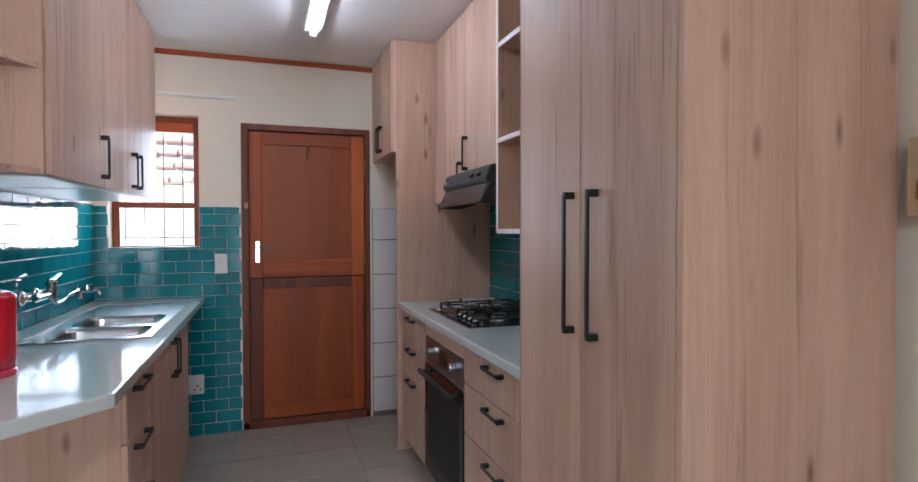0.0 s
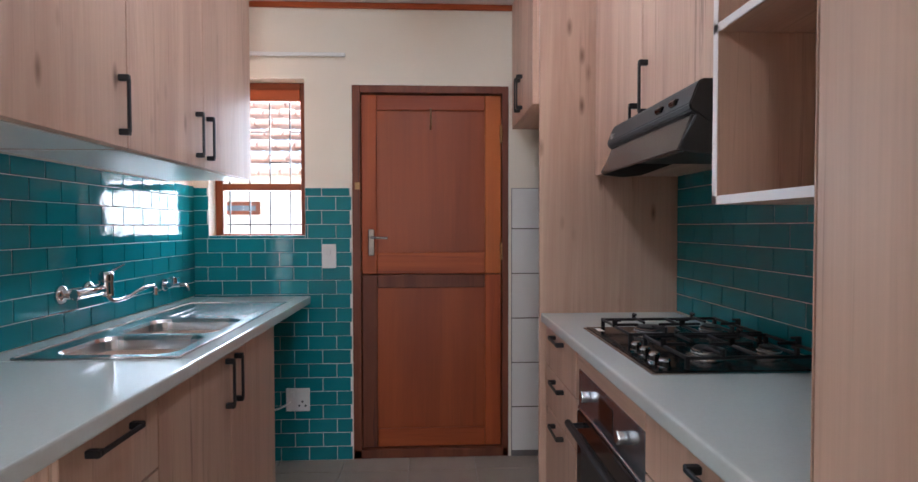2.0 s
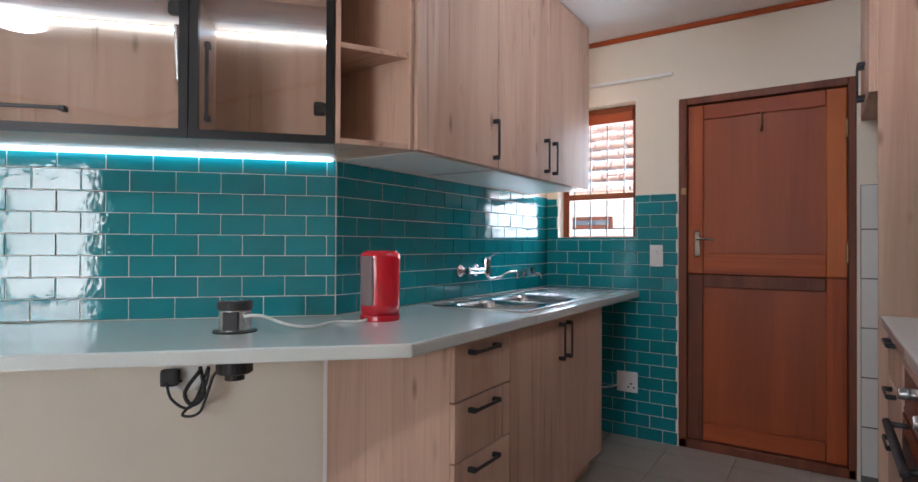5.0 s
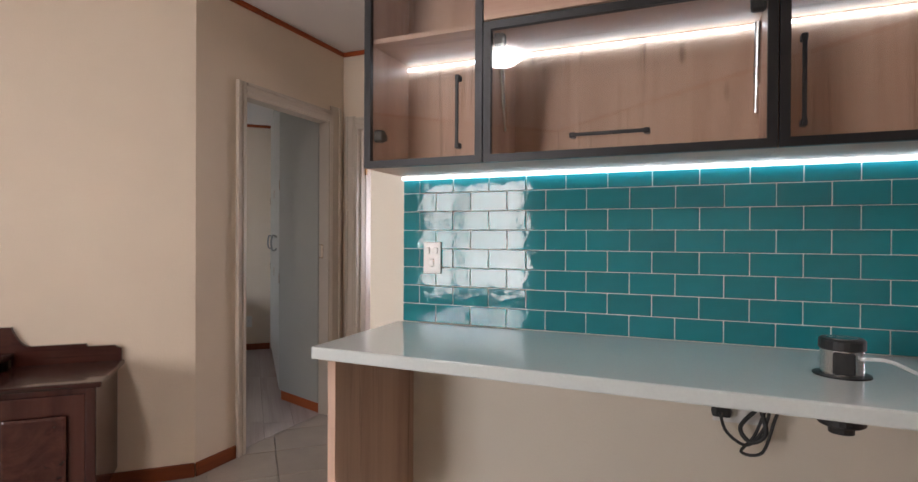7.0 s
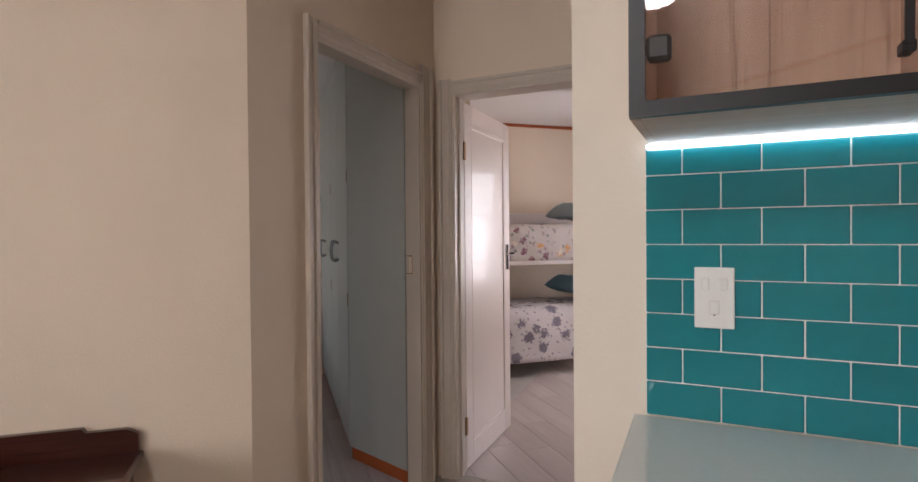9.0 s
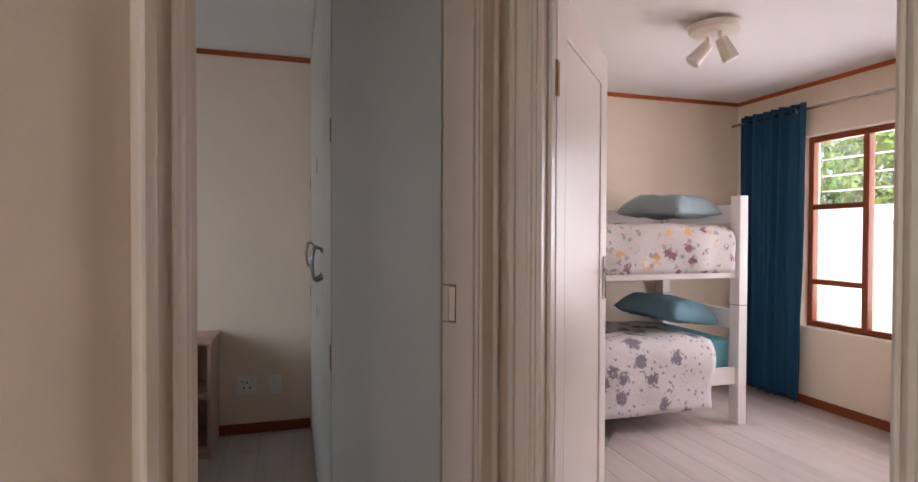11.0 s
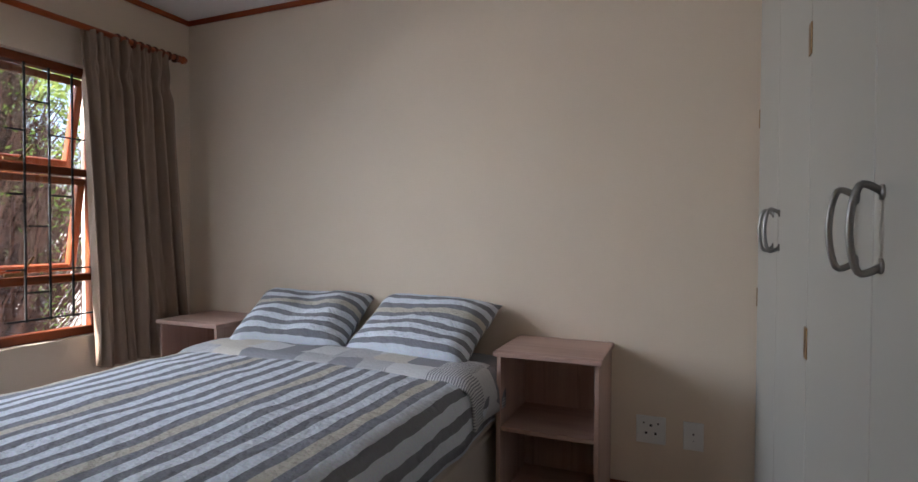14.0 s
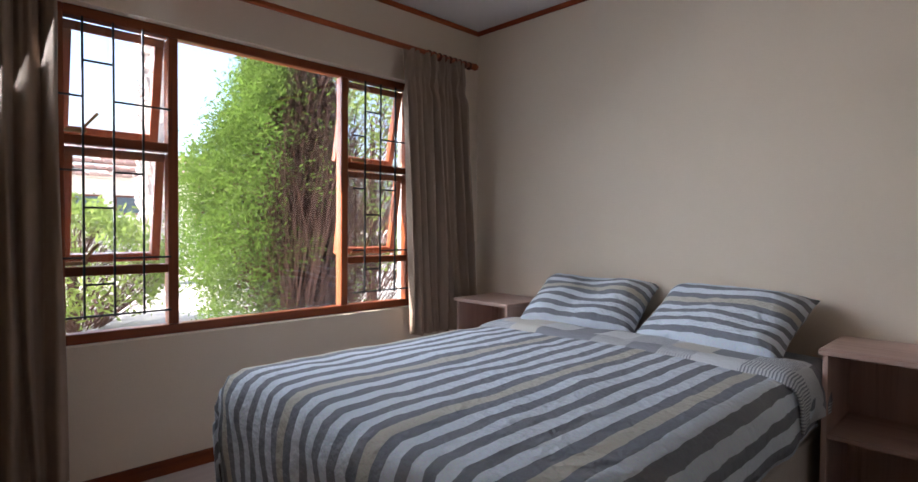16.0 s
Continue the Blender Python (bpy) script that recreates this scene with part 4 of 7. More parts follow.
lp = [DIAG @ (Vector(v) + Vector((0.08, 0, 0.015))) for v in ((-0.66, -0.06, 0.68), (-0.64, -0.07, 0.62), (-0.58, -0.08, 0.59), (-0.53, -0.08, 0.66), (-0.52, -0.07, 0.73), (-0.56, -0.07, 0.62), (-0.60, -0.09, 0.57), (-0.54, -0.10, 0.58), (-0.50, -0.09, 0.70), (-0.47, -0.10, 0.72), (-0.42, -0.2, 0.765), (-0.41, -0.27, 0.775))]
part("cable", tube(curve_points(lp), 0.005), BLACK_PLASTIC, plug, smooth=True)
lp = [DIAG @ (Vector(v) + Vector((0.08, 0, 0.015))) for v in ((-0.55, -0.06, 0.73), (-0.53, -0.09, 0.64), (-0.57, -0.08, 0.60), (-0.60, -0.06, 0.64), (-0.545, -0.085, 0.72))]
part("cable_loop", tube(curve_points(lp), 0.007), BLACK_PLASTIC, plug, smooth=True)

# gas hob
hb = thing("gas_hob", Matrix.Translation((0.99, 2.305, TOP)), "black glass gas hob with four burners and iron grates", "hob")
part("tray", box((0, 0, 0), (0.51, 0.635, 0.007), 0.003, seg=2), STEEL, hb, "steel rim of the hob")
part("glass_plate", box((0.010, 0.010, 0.0072), (0.500, 0.625, 0.0095), 0.001), BLACK_GLOSS, hb)
for bx, by, br in ((0.215, 0.155, 0.038), (0.40, 0.16, 0.030), (0.185, 0.485, 0.048), (0.40, 0.485, 0.036)):
    bu = part("burner", lathe([(br + 0.016, 0.0), (br + 0.014, 0.006), (br + 0.002, 0.008), (br, 0.010), (br, 0.022), (br - 0.004, 0.024)], 28), STEEL, hb, m=Matrix.Translation((bx, by, 0.009)))
    part("burner_cap", lathe([(br * 0.86, 0.024), (br * 0.86, 0.028), (br * 0.78, 0.030), (0.01, 0.031)], 28), BLACK_PLASTIC, bu)
    part("flame_ring", lathe([(br + 0.001, 0.013), (br + 0.003, 0.015), (br + 0.001, 0.017), (br - 0.002, 0.015)], 28), PEWTER, bu)
for by in (0.165, 0.475):
    xa, xb, ya, yb = (0.095 if by < 0.3 else 0.06), 0.485, by - 0.145, by + 0.145
    gr = part("pan_support", box((xa, ya, 0.034), (xa + 0.010, yb, 0.043), 0.003), BLACK, hb)
    for lo, hi in (((xb - 0.010, ya, 0.034), (xb, yb, 0.043)), ((xa, ya, 0.034), (xb, ya + 0.010, 0.043)), ((xa, yb - 0.010, 0.034), (xb, yb, 0.043)), ((0.292, ya, 0.034), (0.302, yb, 0.043))):
        part("grate_bar", box(lo, hi, 0.003), BLACK, gr)
    for bx in ((xa + 0.297) / 2, 0.392):
        w_ = 0.07 if bx > 0.3 else (0.297 - xa) / 2 - 0.03
        for a, ln_ in ((0, 0.11), (90, w_), (180, 0.11), (270, w_)):
            p = box((-0.0045, 0.035, 0.040), (0.0045, 0.035 + ln_, 0.049), 0.003)
            box((-0.0045, 0.018 + ln_, 0.036), (0.0045, 0.035 + ln_, 0.062), 0.003, bm=p)
            box((-0.0045, 0.004 + ln_, 0.055), (0.0045, 0.022 + ln_, 0.062), 0.003, bm=p)
            part("grate_finger", p, BLACK, gr, m=Matrix.Translation((bx, by, 0)) @ Matrix.Rotation(radians(a), 4, "Z"))
    for fx in (xa + 0.006, xb - 0.006):
        for fy in (ya + 0.006, yb - 0.006):
            part("grate_foot", box((fx - 0.006, fy - 0.006, 0.0095), (fx + 0.006, fy + 0.006, 0.044), 0.002), BLACK, gr)
for i in range(4):
    kn = part("knob", lathe([(0.016, 0.004), (0.0145, 0.022), (0.011, 0.025)], 20), BLACK_GLOSS, hb, m=Matrix.Translation((0.050, 0.045 + i * 0.066, 0.0095)))
    part("knob_ring", lathe([(0.0175, 0), (0.0175, 0.004), (0.0160, 0.005)], 20), CHROME, kn)
    part("knob_cap", lathe([(0.0150, 0.018), (0.0152, 0.022), (0.0115, 0.0262), (0.002, 0.0265)], 20), CHROME, kn)
part("rating_label", box((0.03, 0.545, 0.0096), (0.05, 0.600, 0.0102), 0.0002), WHITE_PLASTIC, hb, "small pale sticker")

# oven under the hob
ov = thing("oven", facing_mx(0.944, 2.812), "black and steel built-in oven with towel-bar handle", "oven")
OW = 0.60
part("body", box((0.004, 0.02, 0.10), (OW - 0.004, 0.56, 0.80), 0.003), BLACK_PLASTIC, ov)
part("filler", box((0, -0.009, 0.806), (OW, 0.018, 0.868), 0.001), OAK_H, ov, "oak filler strip above the oven")
part("filler", box((0, 0.05, 0.0), (OW, 0.066, 0.10), 0.001), OAK_H, ov)
OVEN_STEEL = material("dark_oven_steel", (0.30, 0.32, 0.35), 0.22, metal=0.85, vary=0.1, scale=20, bump=0.03)
cp = part("control_panel", box((0.006, -0.006, 0.672), (OW - 0.006, 0.02, 0.803), 0.003), OVEN_STEEL, ov, "dark steel control panel")
part("display", box((0.24, -0.0075, 0.705), (0.36, -0.005, 0.775), 0.001), BLACK_GLOSS, cp)
part("panel_trim", box((0.006, -0.009, 0.664), (OW - 0.006, 0.0, 0.676), 0.002), STEEL, cp)
for kx_ in (0.13, 0.47):
    part("knob", cyl((kx_, -0.006, 0.742), (kx_, -0.034, 0.742), 0.018, n=24, bev=0.004), STEEL, cp)
od = part("oven_door", box((0.006, -0.012, 0.112), (OW - 0.006, 0.02, 0.661), 0.004), BLACK_GLOSS, ov, "black glass oven door")
ohm = cyl((0.05, -0.055, 0.632), (OW - 0.05, -0.055, 0.632), 0.012, n=16, bev=0.004)
for kx_ in (0.08, OW - 0.08):
    cyl((kx_, -0.055, 0.632), (kx_, -0.012, 0.632), 0.009, bm=ohm, n=12)
part("handle", ohm, BLACK, od)
part("window_trim", box((0.06, -0.0135, 0.20), (OW - 0.06, -0.012, 0.60), 0.001), BLACK_PLASTIC, od)

# cooker hood
SMOKY = material("smoky_visor", (0.06, 0.05, 0.045), 0.25, vary=0.1, bump=0.0)
hd = thing("cooker_hood", facing_mx(1.034, 2.805), "black slimline cooker hood under the wall cabinets", "cooker hood")


def hood_form(prof, xa, xb, bev=0.003):
    t = bmesh.new()
    a_, b_ = [t.verts.new((xa, y, z)) for y, z in prof], [t.verts.new((xb, y, z)) for y, z in prof]
    t.faces.new(a_), t.faces.new(b_[::-1])
    for i in range(len(prof)):
        k = (i + 1) % len(prof)
        t.faces.new((a_[i], b_[i], b_[k], a_[k]))
    bmesh.ops.recalc_face_normals(t, faces=t.faces)
    bmesh.ops.bevel(t, geom=t.edges[:], offset=bev, segments=2, affect="EDGES")
    return t


part("canopy", hood_form([(0.012, 1.546), (0.0, 1.553), (-0.004, 1.568), (0.016, 1.617), (0.026, 1.626), (0.484, 1.626), (0.484, 1.505), (0.07, 1.505)], 0.002, 0.603), BLACK_PLASTIC, hd, "black moulded canopy")
part("visor", box((0.016, -0.004, -0.093), (0.589, 0.004, 0.0), 0.002), SMOKY, hd, "smoky grey pull-out visor", m=Matrix.Translation((0, 0.012, 1.547)) @ Matrix.Rotation(radians(-22), 4, "X"))
for i in range(2):
    part("switch", cyl((0.405 + 0.085 * i, -0.006, 1.588), (0.440 + 0.085 * i, -0.006, 1.588), 0.009, n=14, bev=0.004), BLACK_GLOSS, hd, m=Matrix.Translation((0, 0.008, 0)))
part("badge", box((0.035, -0.003, 1.574), (0.060, 0.006, 1.590), 0.001), PEWTER, hd)
for xx in (0.002, 0.590):
    part("cheek", hood_form([(0.014, 1.545), (-0.026, 1.468), (-0.012, 1.459), (0.05, 1.452), (0.11, 1.458), (0.24, 1.504), (0.07, 1.504)], xx, xx + 0.012, 0.002), BLACK_PLASTIC, hd)
part("filter", box((0.03, 0.09, 1.495), (0.575, 0.46, 1.5045), 0.001), BLACK_PLASTIC, hd, "dark grease filter")
part("lamp_cover", box((0.20, 0.05, 1.488), (0.40, 0.09, 1.503), 0.003), SMOKY, hd)

# strip lamp on the kitchen ceiling
tl = thing("ceiling_tube_light", Matrix.Translation((0.415, 2.66, H)), "slim lit fluorescent tube light on the ceiling", "ceiling light")
part("batten", box((-0.048, -0.62, -0.038), (0.048, 0.62, 0.0), 0.004), WHITE_PLASTIC, tl)
part("tube", cyl((0, -0.59, -0.05), (0, 0.59, -0.05), 0.014, n=16), TUBE, tl, "lit white tube")
part("tube_end", box((-0.018, -0.62, -0.068), (0.018, -0.59, -0.03), 0.003), WHITE_PLASTIC, tl)
part("tube_end", box((-0.018, 0.59, -0.068), (0.018, 0.62, -0.03), 0.003), WHITE_PLASTIC, tl)
# doorbell box on the wall beyond the cupboard
bx_ = thing("chime_box", facing_mx(XR, 0.80), "beige plastic chime box on the wall", "box")
part("cover", box((-0.07, -0.045, 1.375), (0.07, 0, 1.545), 0.008, seg=2), material("beige_plastic", (0.52, 0.38, 0.24), 0.5), bx_)
part("grille", box((-0.05, -0.048, 1.41), (0.05, -0.044, 1.45), 0.001), BRASS, bx_)


# ---- trim: cornices and skirtings ----
COR = [((XL, YB), (XR, YB)), ((C1[0], YS), C1), (C1, K), (K, F), ((XR, YS), (C1[0], YS)), (E, A), ((XR, 0.86), (XR, YS))]
for i_, (p, q) in enumerate(COR):
    hh_ = H if i_ == 0 else HL
    strip("cornice", p, q, hh_ - 0.032, hh_ - 0.001, 0.018, MERANTI_H, "varnished meranti ceiling bead", "cornice")
for p, q in (((C1[0], YS), C1), (C1, (C1[0] - 0.19, C1[1] + 0.19)), ((K[0] + 0.97 * DX, K[1] + 0.97 * DY), (K[0] + 1.25 * DX, K[1] + 1.25 * DY))):
    strip("skirting", p, q, 0.0, 0.075, 0.014, WINDOW_WOOD_H, "varnished meranti skirting board", "baseboard")
for p, q in (((BX, WY), (BX, 0.36)), ((C1[0] - 0.3, WY), (BX, WY)), ((X2, CY + 0.1), (X2, Y2)), ((X2, Y2), (-2.4, Y2))):
    strip("cornice", p, q, HB - 0.032, HB - 0.001, 0.018, MERANTI_H, "varnished meranti ceiling bead", "cornice")
    strip("skirting", p, q, 0.0, 0.07, 0.014, WINDOW_WOOD_H, "varnished meranti skirting board", "baseboard")


# ---- passage doors ----
def door_frame(name, m, x0, x1, z, thick, label, reach=(0.075, 0.075), stops=True, far=True):
    """Painted jambs, head and moulded architraves round an opening; local x along the wall, room on -y. reach: how far the architraves stand out at each side."""
    f = thing(name, m, label, "door frame", kind="structure")
    for a, b in ((x0, x0 + 0.022), (x1 - 0.022, x1)):
        part("jamb", box((a, -0.006, 0), (b, thick + (0.006 if far else 0.0), z), 0.002), FRAME_PAINT, f)
    part("head", box((x0 + 0.022, -0.006, z - 0.022), (x1 - 0.022, thick + 0.006, z), 0.002), FRAME_PAINT, f)
    if stops:
        part("stop", box((x0 + 0.022, 0.04, 0), (x0 + 0.034, 0.07, z - 0.022), 0.002), FRAME_PAINT, f)
        part("stop", box((x1 - 0.034, 0.04, 0), (x1 - 0.022, 0.07, z - 0.022), 0.002), FRAME_PAINT, f)
    for s, y in ((-1, -0.001), (1, thick + 0.001)):
        if s > 0 and not far:
            continue

        def band(u0, u1, d, bev):
            lo, hi = min(u0, u1), max(u0, u1)
            return (lo, min(y, y + s * d)), (hi, max(y, y + s * d)), bev

        for edge_, way, wd in ((x0 + 0.008, -1, reach[0]), (x1 - 0.008, 1, reach[1])):
            bm = bmesh.new()
            out_ = edge_ + way * (wd + 0.008)
            for (a, ya), (b, yb), bev in (band(edge_, out_, 0.013, 0.004), band(out_ - way * 0.020, out_, 0.024, 0.008), band(edge_ + way * 0.010, edge_ + way * 0.026, 0.019, 0.007)):
                box((a, ya, 0), (b, yb, z + wd), bev, bm=bm, seg=3)
            part("architrave", bm, FRAME_PAINT, f)
        bm = bmesh.new()
        wd = min(reach)
        for z0, z1, d, bev in ((z - 0.008, z + wd, 0.013, 0.004), (z + wd - 0.020, z + wd, 0.0235, 0.008), (z + 0.002, z + 0.018, 0.0185, 0.007)):
            box((x0 + 0.010, min(y, y + s * d), z0), (x1 - 0.010, max(y, y + s * d), z1), bev, bm=bm, seg=3)
        part("architrave", bm, FRAME_PAINT, f)
    return f


M1, M2 = along(C1, K), along(K, F)
f1 = door_frame("door_1", M1, 0.326, 1.13, 2.10, 0.08, "cream painted door frame into the bedroom, door removed", reach=(0.06, 0.10), stops=False, far=False)
# dark rim and beige half paint a recess's shade on flat plates
part("mortise_edge", box((1.1062, 0.040, 1.116), (1.1085, 0.078, 1.212), 0.0008), BRASS, f1, "dark brass rim giving the mortise a recessed look")
part("mortise_plate", box((1.1055, 0.042, 1.121), (1.1084, 0.060, 1.206), 0.0008), CREAM, f1, "beige plate toned as the mortise's inner shade")
part("strike_plate", box((1.1040, 0.059, 1.120), (1.1084, 0.077, 1.209), 0.001), FRAME_PAINT, f1, "painted-over strike plate")
f2 = door_frame("door_2", M2, 0.10, 0.915, 2.08, 0.12, "cream painted door frame into the bunk room", reach=(0.068, 0.055))
f3 = door_frame("door_3", M2, 1.33, 2.12, 2.05, 0.12, "cream painted door frame along the passage", reach=(0.055, 0.055))
part("leaf", box((1.355, 0.072, 0.01), (2.095, 0.11, 2.02), 0.003), DOOR_WHITE, f3, "white painted closed door leaf")
part("lock_keep", box((1.352, -0.004, 1.06), (1.362, 0.045, 1.20), 0.003), BLACK, f3, "dark metal lock keep")


def panel_door(name, m, w, label, h=2.05, th=0.038):
    """A moulded two-panel leaf; hinged at local x 0, thickness on +y."""
    d = thing(name, m, label, "door")
    part("core", box((0, 0.006, 0.008), (w, th - 0.006, h), 0.002), DOOR_WHITE, d)
    for y0, y1 in ((0, 0.007), (th - 0.007, th)):
        for lo, hi in (((0, y0, 0.008), (0.10, y1, h)), ((w - 0.10, y0, 0.008), (w, y1, h)), ((0.10, y0, 0.008), (w - 0.10, y1, 0.14)), ((0.10, y0, h - 0.11), (w - 0.10, y1, h))):
            part("stile", box(lo, hi, 0.003), DOOR_WHITE, d)
        inner = y0 if y0 == 0 else y1
        t = bmesh.new()
        for lo, hi in (((0.10, y0, 0.14), (0.118, y1, h - 0.11)), ((w - 0.118, y0, 0.14), (w - 0.10, y1, h - 0.11)), ((0.118, y0, 0.14), (w - 0.118, y1, 0.158)), ((0.118, y0, h - 0.128), (w - 0.118, y1, h - 0.11))):
            box(lo, hi, 0.006, bm=t, seg=2)
        part("bead", t, DOOR_WHITE, d)
    for s, y in ((-1, 0.0), (1, th)):
        bm = box((w - 0.075, y + s * 0.007, 1.08), (w - 0.040, y, 1.25), 0.003)
        cyl((w - 0.058, y, 1.19), (w - 0.058, y + s * 0.045, 1.19), 0.009, bm=bm, n=12)
        cyl((w - 0.055, y + s * 0.045, 1.19), (w - 0.165, y + s * 0.045, 1.19), 0.009, bm=bm, n=12, bev=0.003)
        part("handle", bm, CHROME, d, "chrome lever handle on plate")
    for z in (0.25, 1.78):
        part("hinge", box((-0.012, -0.006, z - 0.05), (0.012, 0.006, z + 0.05), 0.003), BRASS, d)
    return d


HD = M2 @ Vector((0.125, 0.115, 0))
la = math.atan2(0.67, -0.74)
panel_door("bunk_room_door", Matrix.Translation((HD.x, HD.y, 0)) @ Matrix.Rotation(la, 4, "Z"), 0.765, "white painted panel door standing open into the bunk room")
plate("light_switch", M2 @ Matrix.Translation((1.05, -0.002, 1.13)), 0.085, 0.135, "white light switch on cream wall", [(0.0, 0.0, 0.014, 0.022)])

# ---- living room: sideboard, lamp, window ----
sb = thing("sideboard", Matrix.Translation((C1[0] + 0.004, 0, 0)), "dark mahogany sideboard with raised centre and carved gallery", "sideboard")


def sb_box(nm, lo, hi, bev=0.006, mat=None, par=None, label=""):
    return part(nm, box(lo, hi, bev, seg=2), mat or MAHOGANY, par or sb, label)


for (ya, yb, zt_, zg, dep) in ((-0.90, -0.45, 0.645, 0.735, 0.47), (-2.05, -0.90, 0.71, 0.83, 0.51), (-2.50, -2.05, 0.645, 0.735, 0.47)):
    wing = yb - ya < 0.6
    bd_ = sb_box("carcass", (0.0, ya + 0.02, 0.10), (dep - 0.03, yb - 0.02, zt_ - 0.025), 0.003)
    sb_box("top", (0.0, ya - (0.0 if wing else 0.01), zt_ - 0.025), (dep + 0.0, yb + (0.012 if ya > -1 or not wing else 0.0), zt_), 0.008, MAHOGANY_Y)
    # gallery board with a swept end
    t = bmesh.new()
    n_ = 44
    low, hi_ = [], []
    for i in range(n_ + 1):
        u = i / n_
        y = ya + (yb - ya) * u
        up = zg
        if wing:
            w_ = u if ya > -1 else 1 - u
            up = zg + 0.085 * max(0.0, 1 - w_ / 0.16) ** 2.2 - (0.014 if w_ > 0.68 else 0.0) - 0.018 * max(0.0, w_ - 0.93) * 14
        low.append((y, zt_))
        hi_.append((y, up))
    vs = [[t.verts.new((x, y, z)) for x in (0.0, 0.022)] for y, z in low], [[t.verts.new((x, y, z)) for x in (0.0, 0.022)] for y, z in hi_]
    for i in range(n_):
        for k in (0, 1):
            t.faces.new((vs[0][i][k], vs[0][i + 1][k], vs[1][i + 1][k], vs[1][i][k]))
        t.faces.new((vs[1][i][0], vs[1][i + 1][0], vs[1][i + 1][1], vs[1][i][1]))
        t.faces.new((vs[0][i][0], vs[0][i + 1][0], vs[0][i + 1][1], vs[0][i][1]))
    t.faces.new((vs[0][0][0], vs[0][0][1], vs[1][0][1], vs[1][0][0]))
    t.faces.new((vs[0][n_][0], vs[0][n_][1], vs[1][n_][1], vs[1][n_][0]))
    bmesh.ops.recalc_face_normals(t, faces=t.faces)
    part("gallery", t, MAHOGANY_Y, sb, "shaped gallery board")
    fx = dep - 0.03
    if wing:
        dd_ = sb_box("door", (fx, ya + 0.05, 0.14), (fx + 0.018, yb - 0.05, zt_ - 0.05), 0.004)
        pn = prism([(-0.115, -0.18), (0.115, -0.18), (0.115, 0.155), (-0.115, 0.155)], 0, 0.018, bev=0.014)
        part("raised_panel", pn, MAHOGANY, dd_, m=Matrix.Translation((fx + 0.018, (ya + yb) / 2, 0.36)) @ Matrix.Rotation(radians(90), 4, "Z") @ Matrix.Rotation(radians(90), 4, "X"))
        kh = lathe([(0.012, 0), (0.010, 0.003), (0.004, 0.004)], 14)
        box((-0.006, -0.045, 0), (0.006, 0.03, 0.003), 0.002, bm=kh)
        part("keyhole_plate", kh, BRASS, dd_, "brass keyhole plate", m=Matrix.Translation((fx + 0.018, ya + 0.075 if ya > -1 else yb - 0.075, 0.40)) @ Matrix.Rotation(radians(90), 4, "Z") @ Matrix.Rotation(radians(90), 4, "X"))
        for yy in (ya + 0.03, yb - 0.03):
            sb_box("corner_post", (fx - 0.01, yy - 0.02, 0.0), (fx + 0.02, yy + 0.02, zt_ - 0.025), 0.006)
    else:
        for k, (za, zb) in enumerate(((0.50, 0.655), (0.31, 0.48), (0.12, 0.29))):
            for j in (0, 1):
                a = ya + 0.05 + j * (yb - ya - 0.1) / 2
                b = a + (yb - ya - 0.1) / 2 - 0.03
                dr_ = sb_box("drawer", (fx, a, za), (fx + 0.022, b, zb), 0.006)
                c = (a + b) / 2
                hn = tube(curve_points([(fx + 0.022, c - 0.05, (za + zb) / 2 + 0.01), (fx + 0.05, c - 0.04, (za + zb) / 2 - 0.015), (fx + 0.055, c, (za + zb) / 2 - 0.025), (fx + 0.05, c + 0.04, (za + zb) / 2 - 0.015), (fx + 0.022, c + 0.05, (za + zb) / 2 + 0.01)]), 0.005)
                box((fx + 0.021, c - 0.065, (za + zb) / 2 - 0.012), (fx + 0.024, c + 0.065, (za + zb) / 2 + 0.025), 0.002, bm=hn)
                part("handle", hn, BRASS, dr_, "worn brass drop handle", smooth=False)
        for yy in (ya + 0.0, yb - 0.0):
            for dy in (-0.018, 0.0, 0.018):
                part("reed", cyl((fx + 0.014, yy + dy, 0.0), (fx + 0.014, yy + dy, zt_ - 0.03), 0.009, n=10), MAHOGANY, sb)
lv_ = casement("window_living", Matrix.Translation((0, YS - 0.09, 0)), -0.55, 1.0, 0.55, 2.06, 0.05, "wide meranti living room window", transoms=[(-0.50, -0.05, 1.5), (0.50, 0.95, 1.5)], mullions=(-0.05, 0.50))
cl = thing("ceiling_lamp", Matrix.Translation((-0.45, -1.02, HL)), "round white glass ceiling lamp, lit", "ceiling light")
part("base", lathe([(0.10, -0.03), (0.11, 0.0)], 28), WHITE_PLASTIC, cl)
part("bowl", lathe([(0.02, -0.10), (0.09, -0.085), (0.14, -0.055), (0.15, -0.03)], 28), material("lit_opal_glass", (1.0, 0.96, 0.9), 0.4, emit=29.0, bump=0.0), cl, smooth=True)

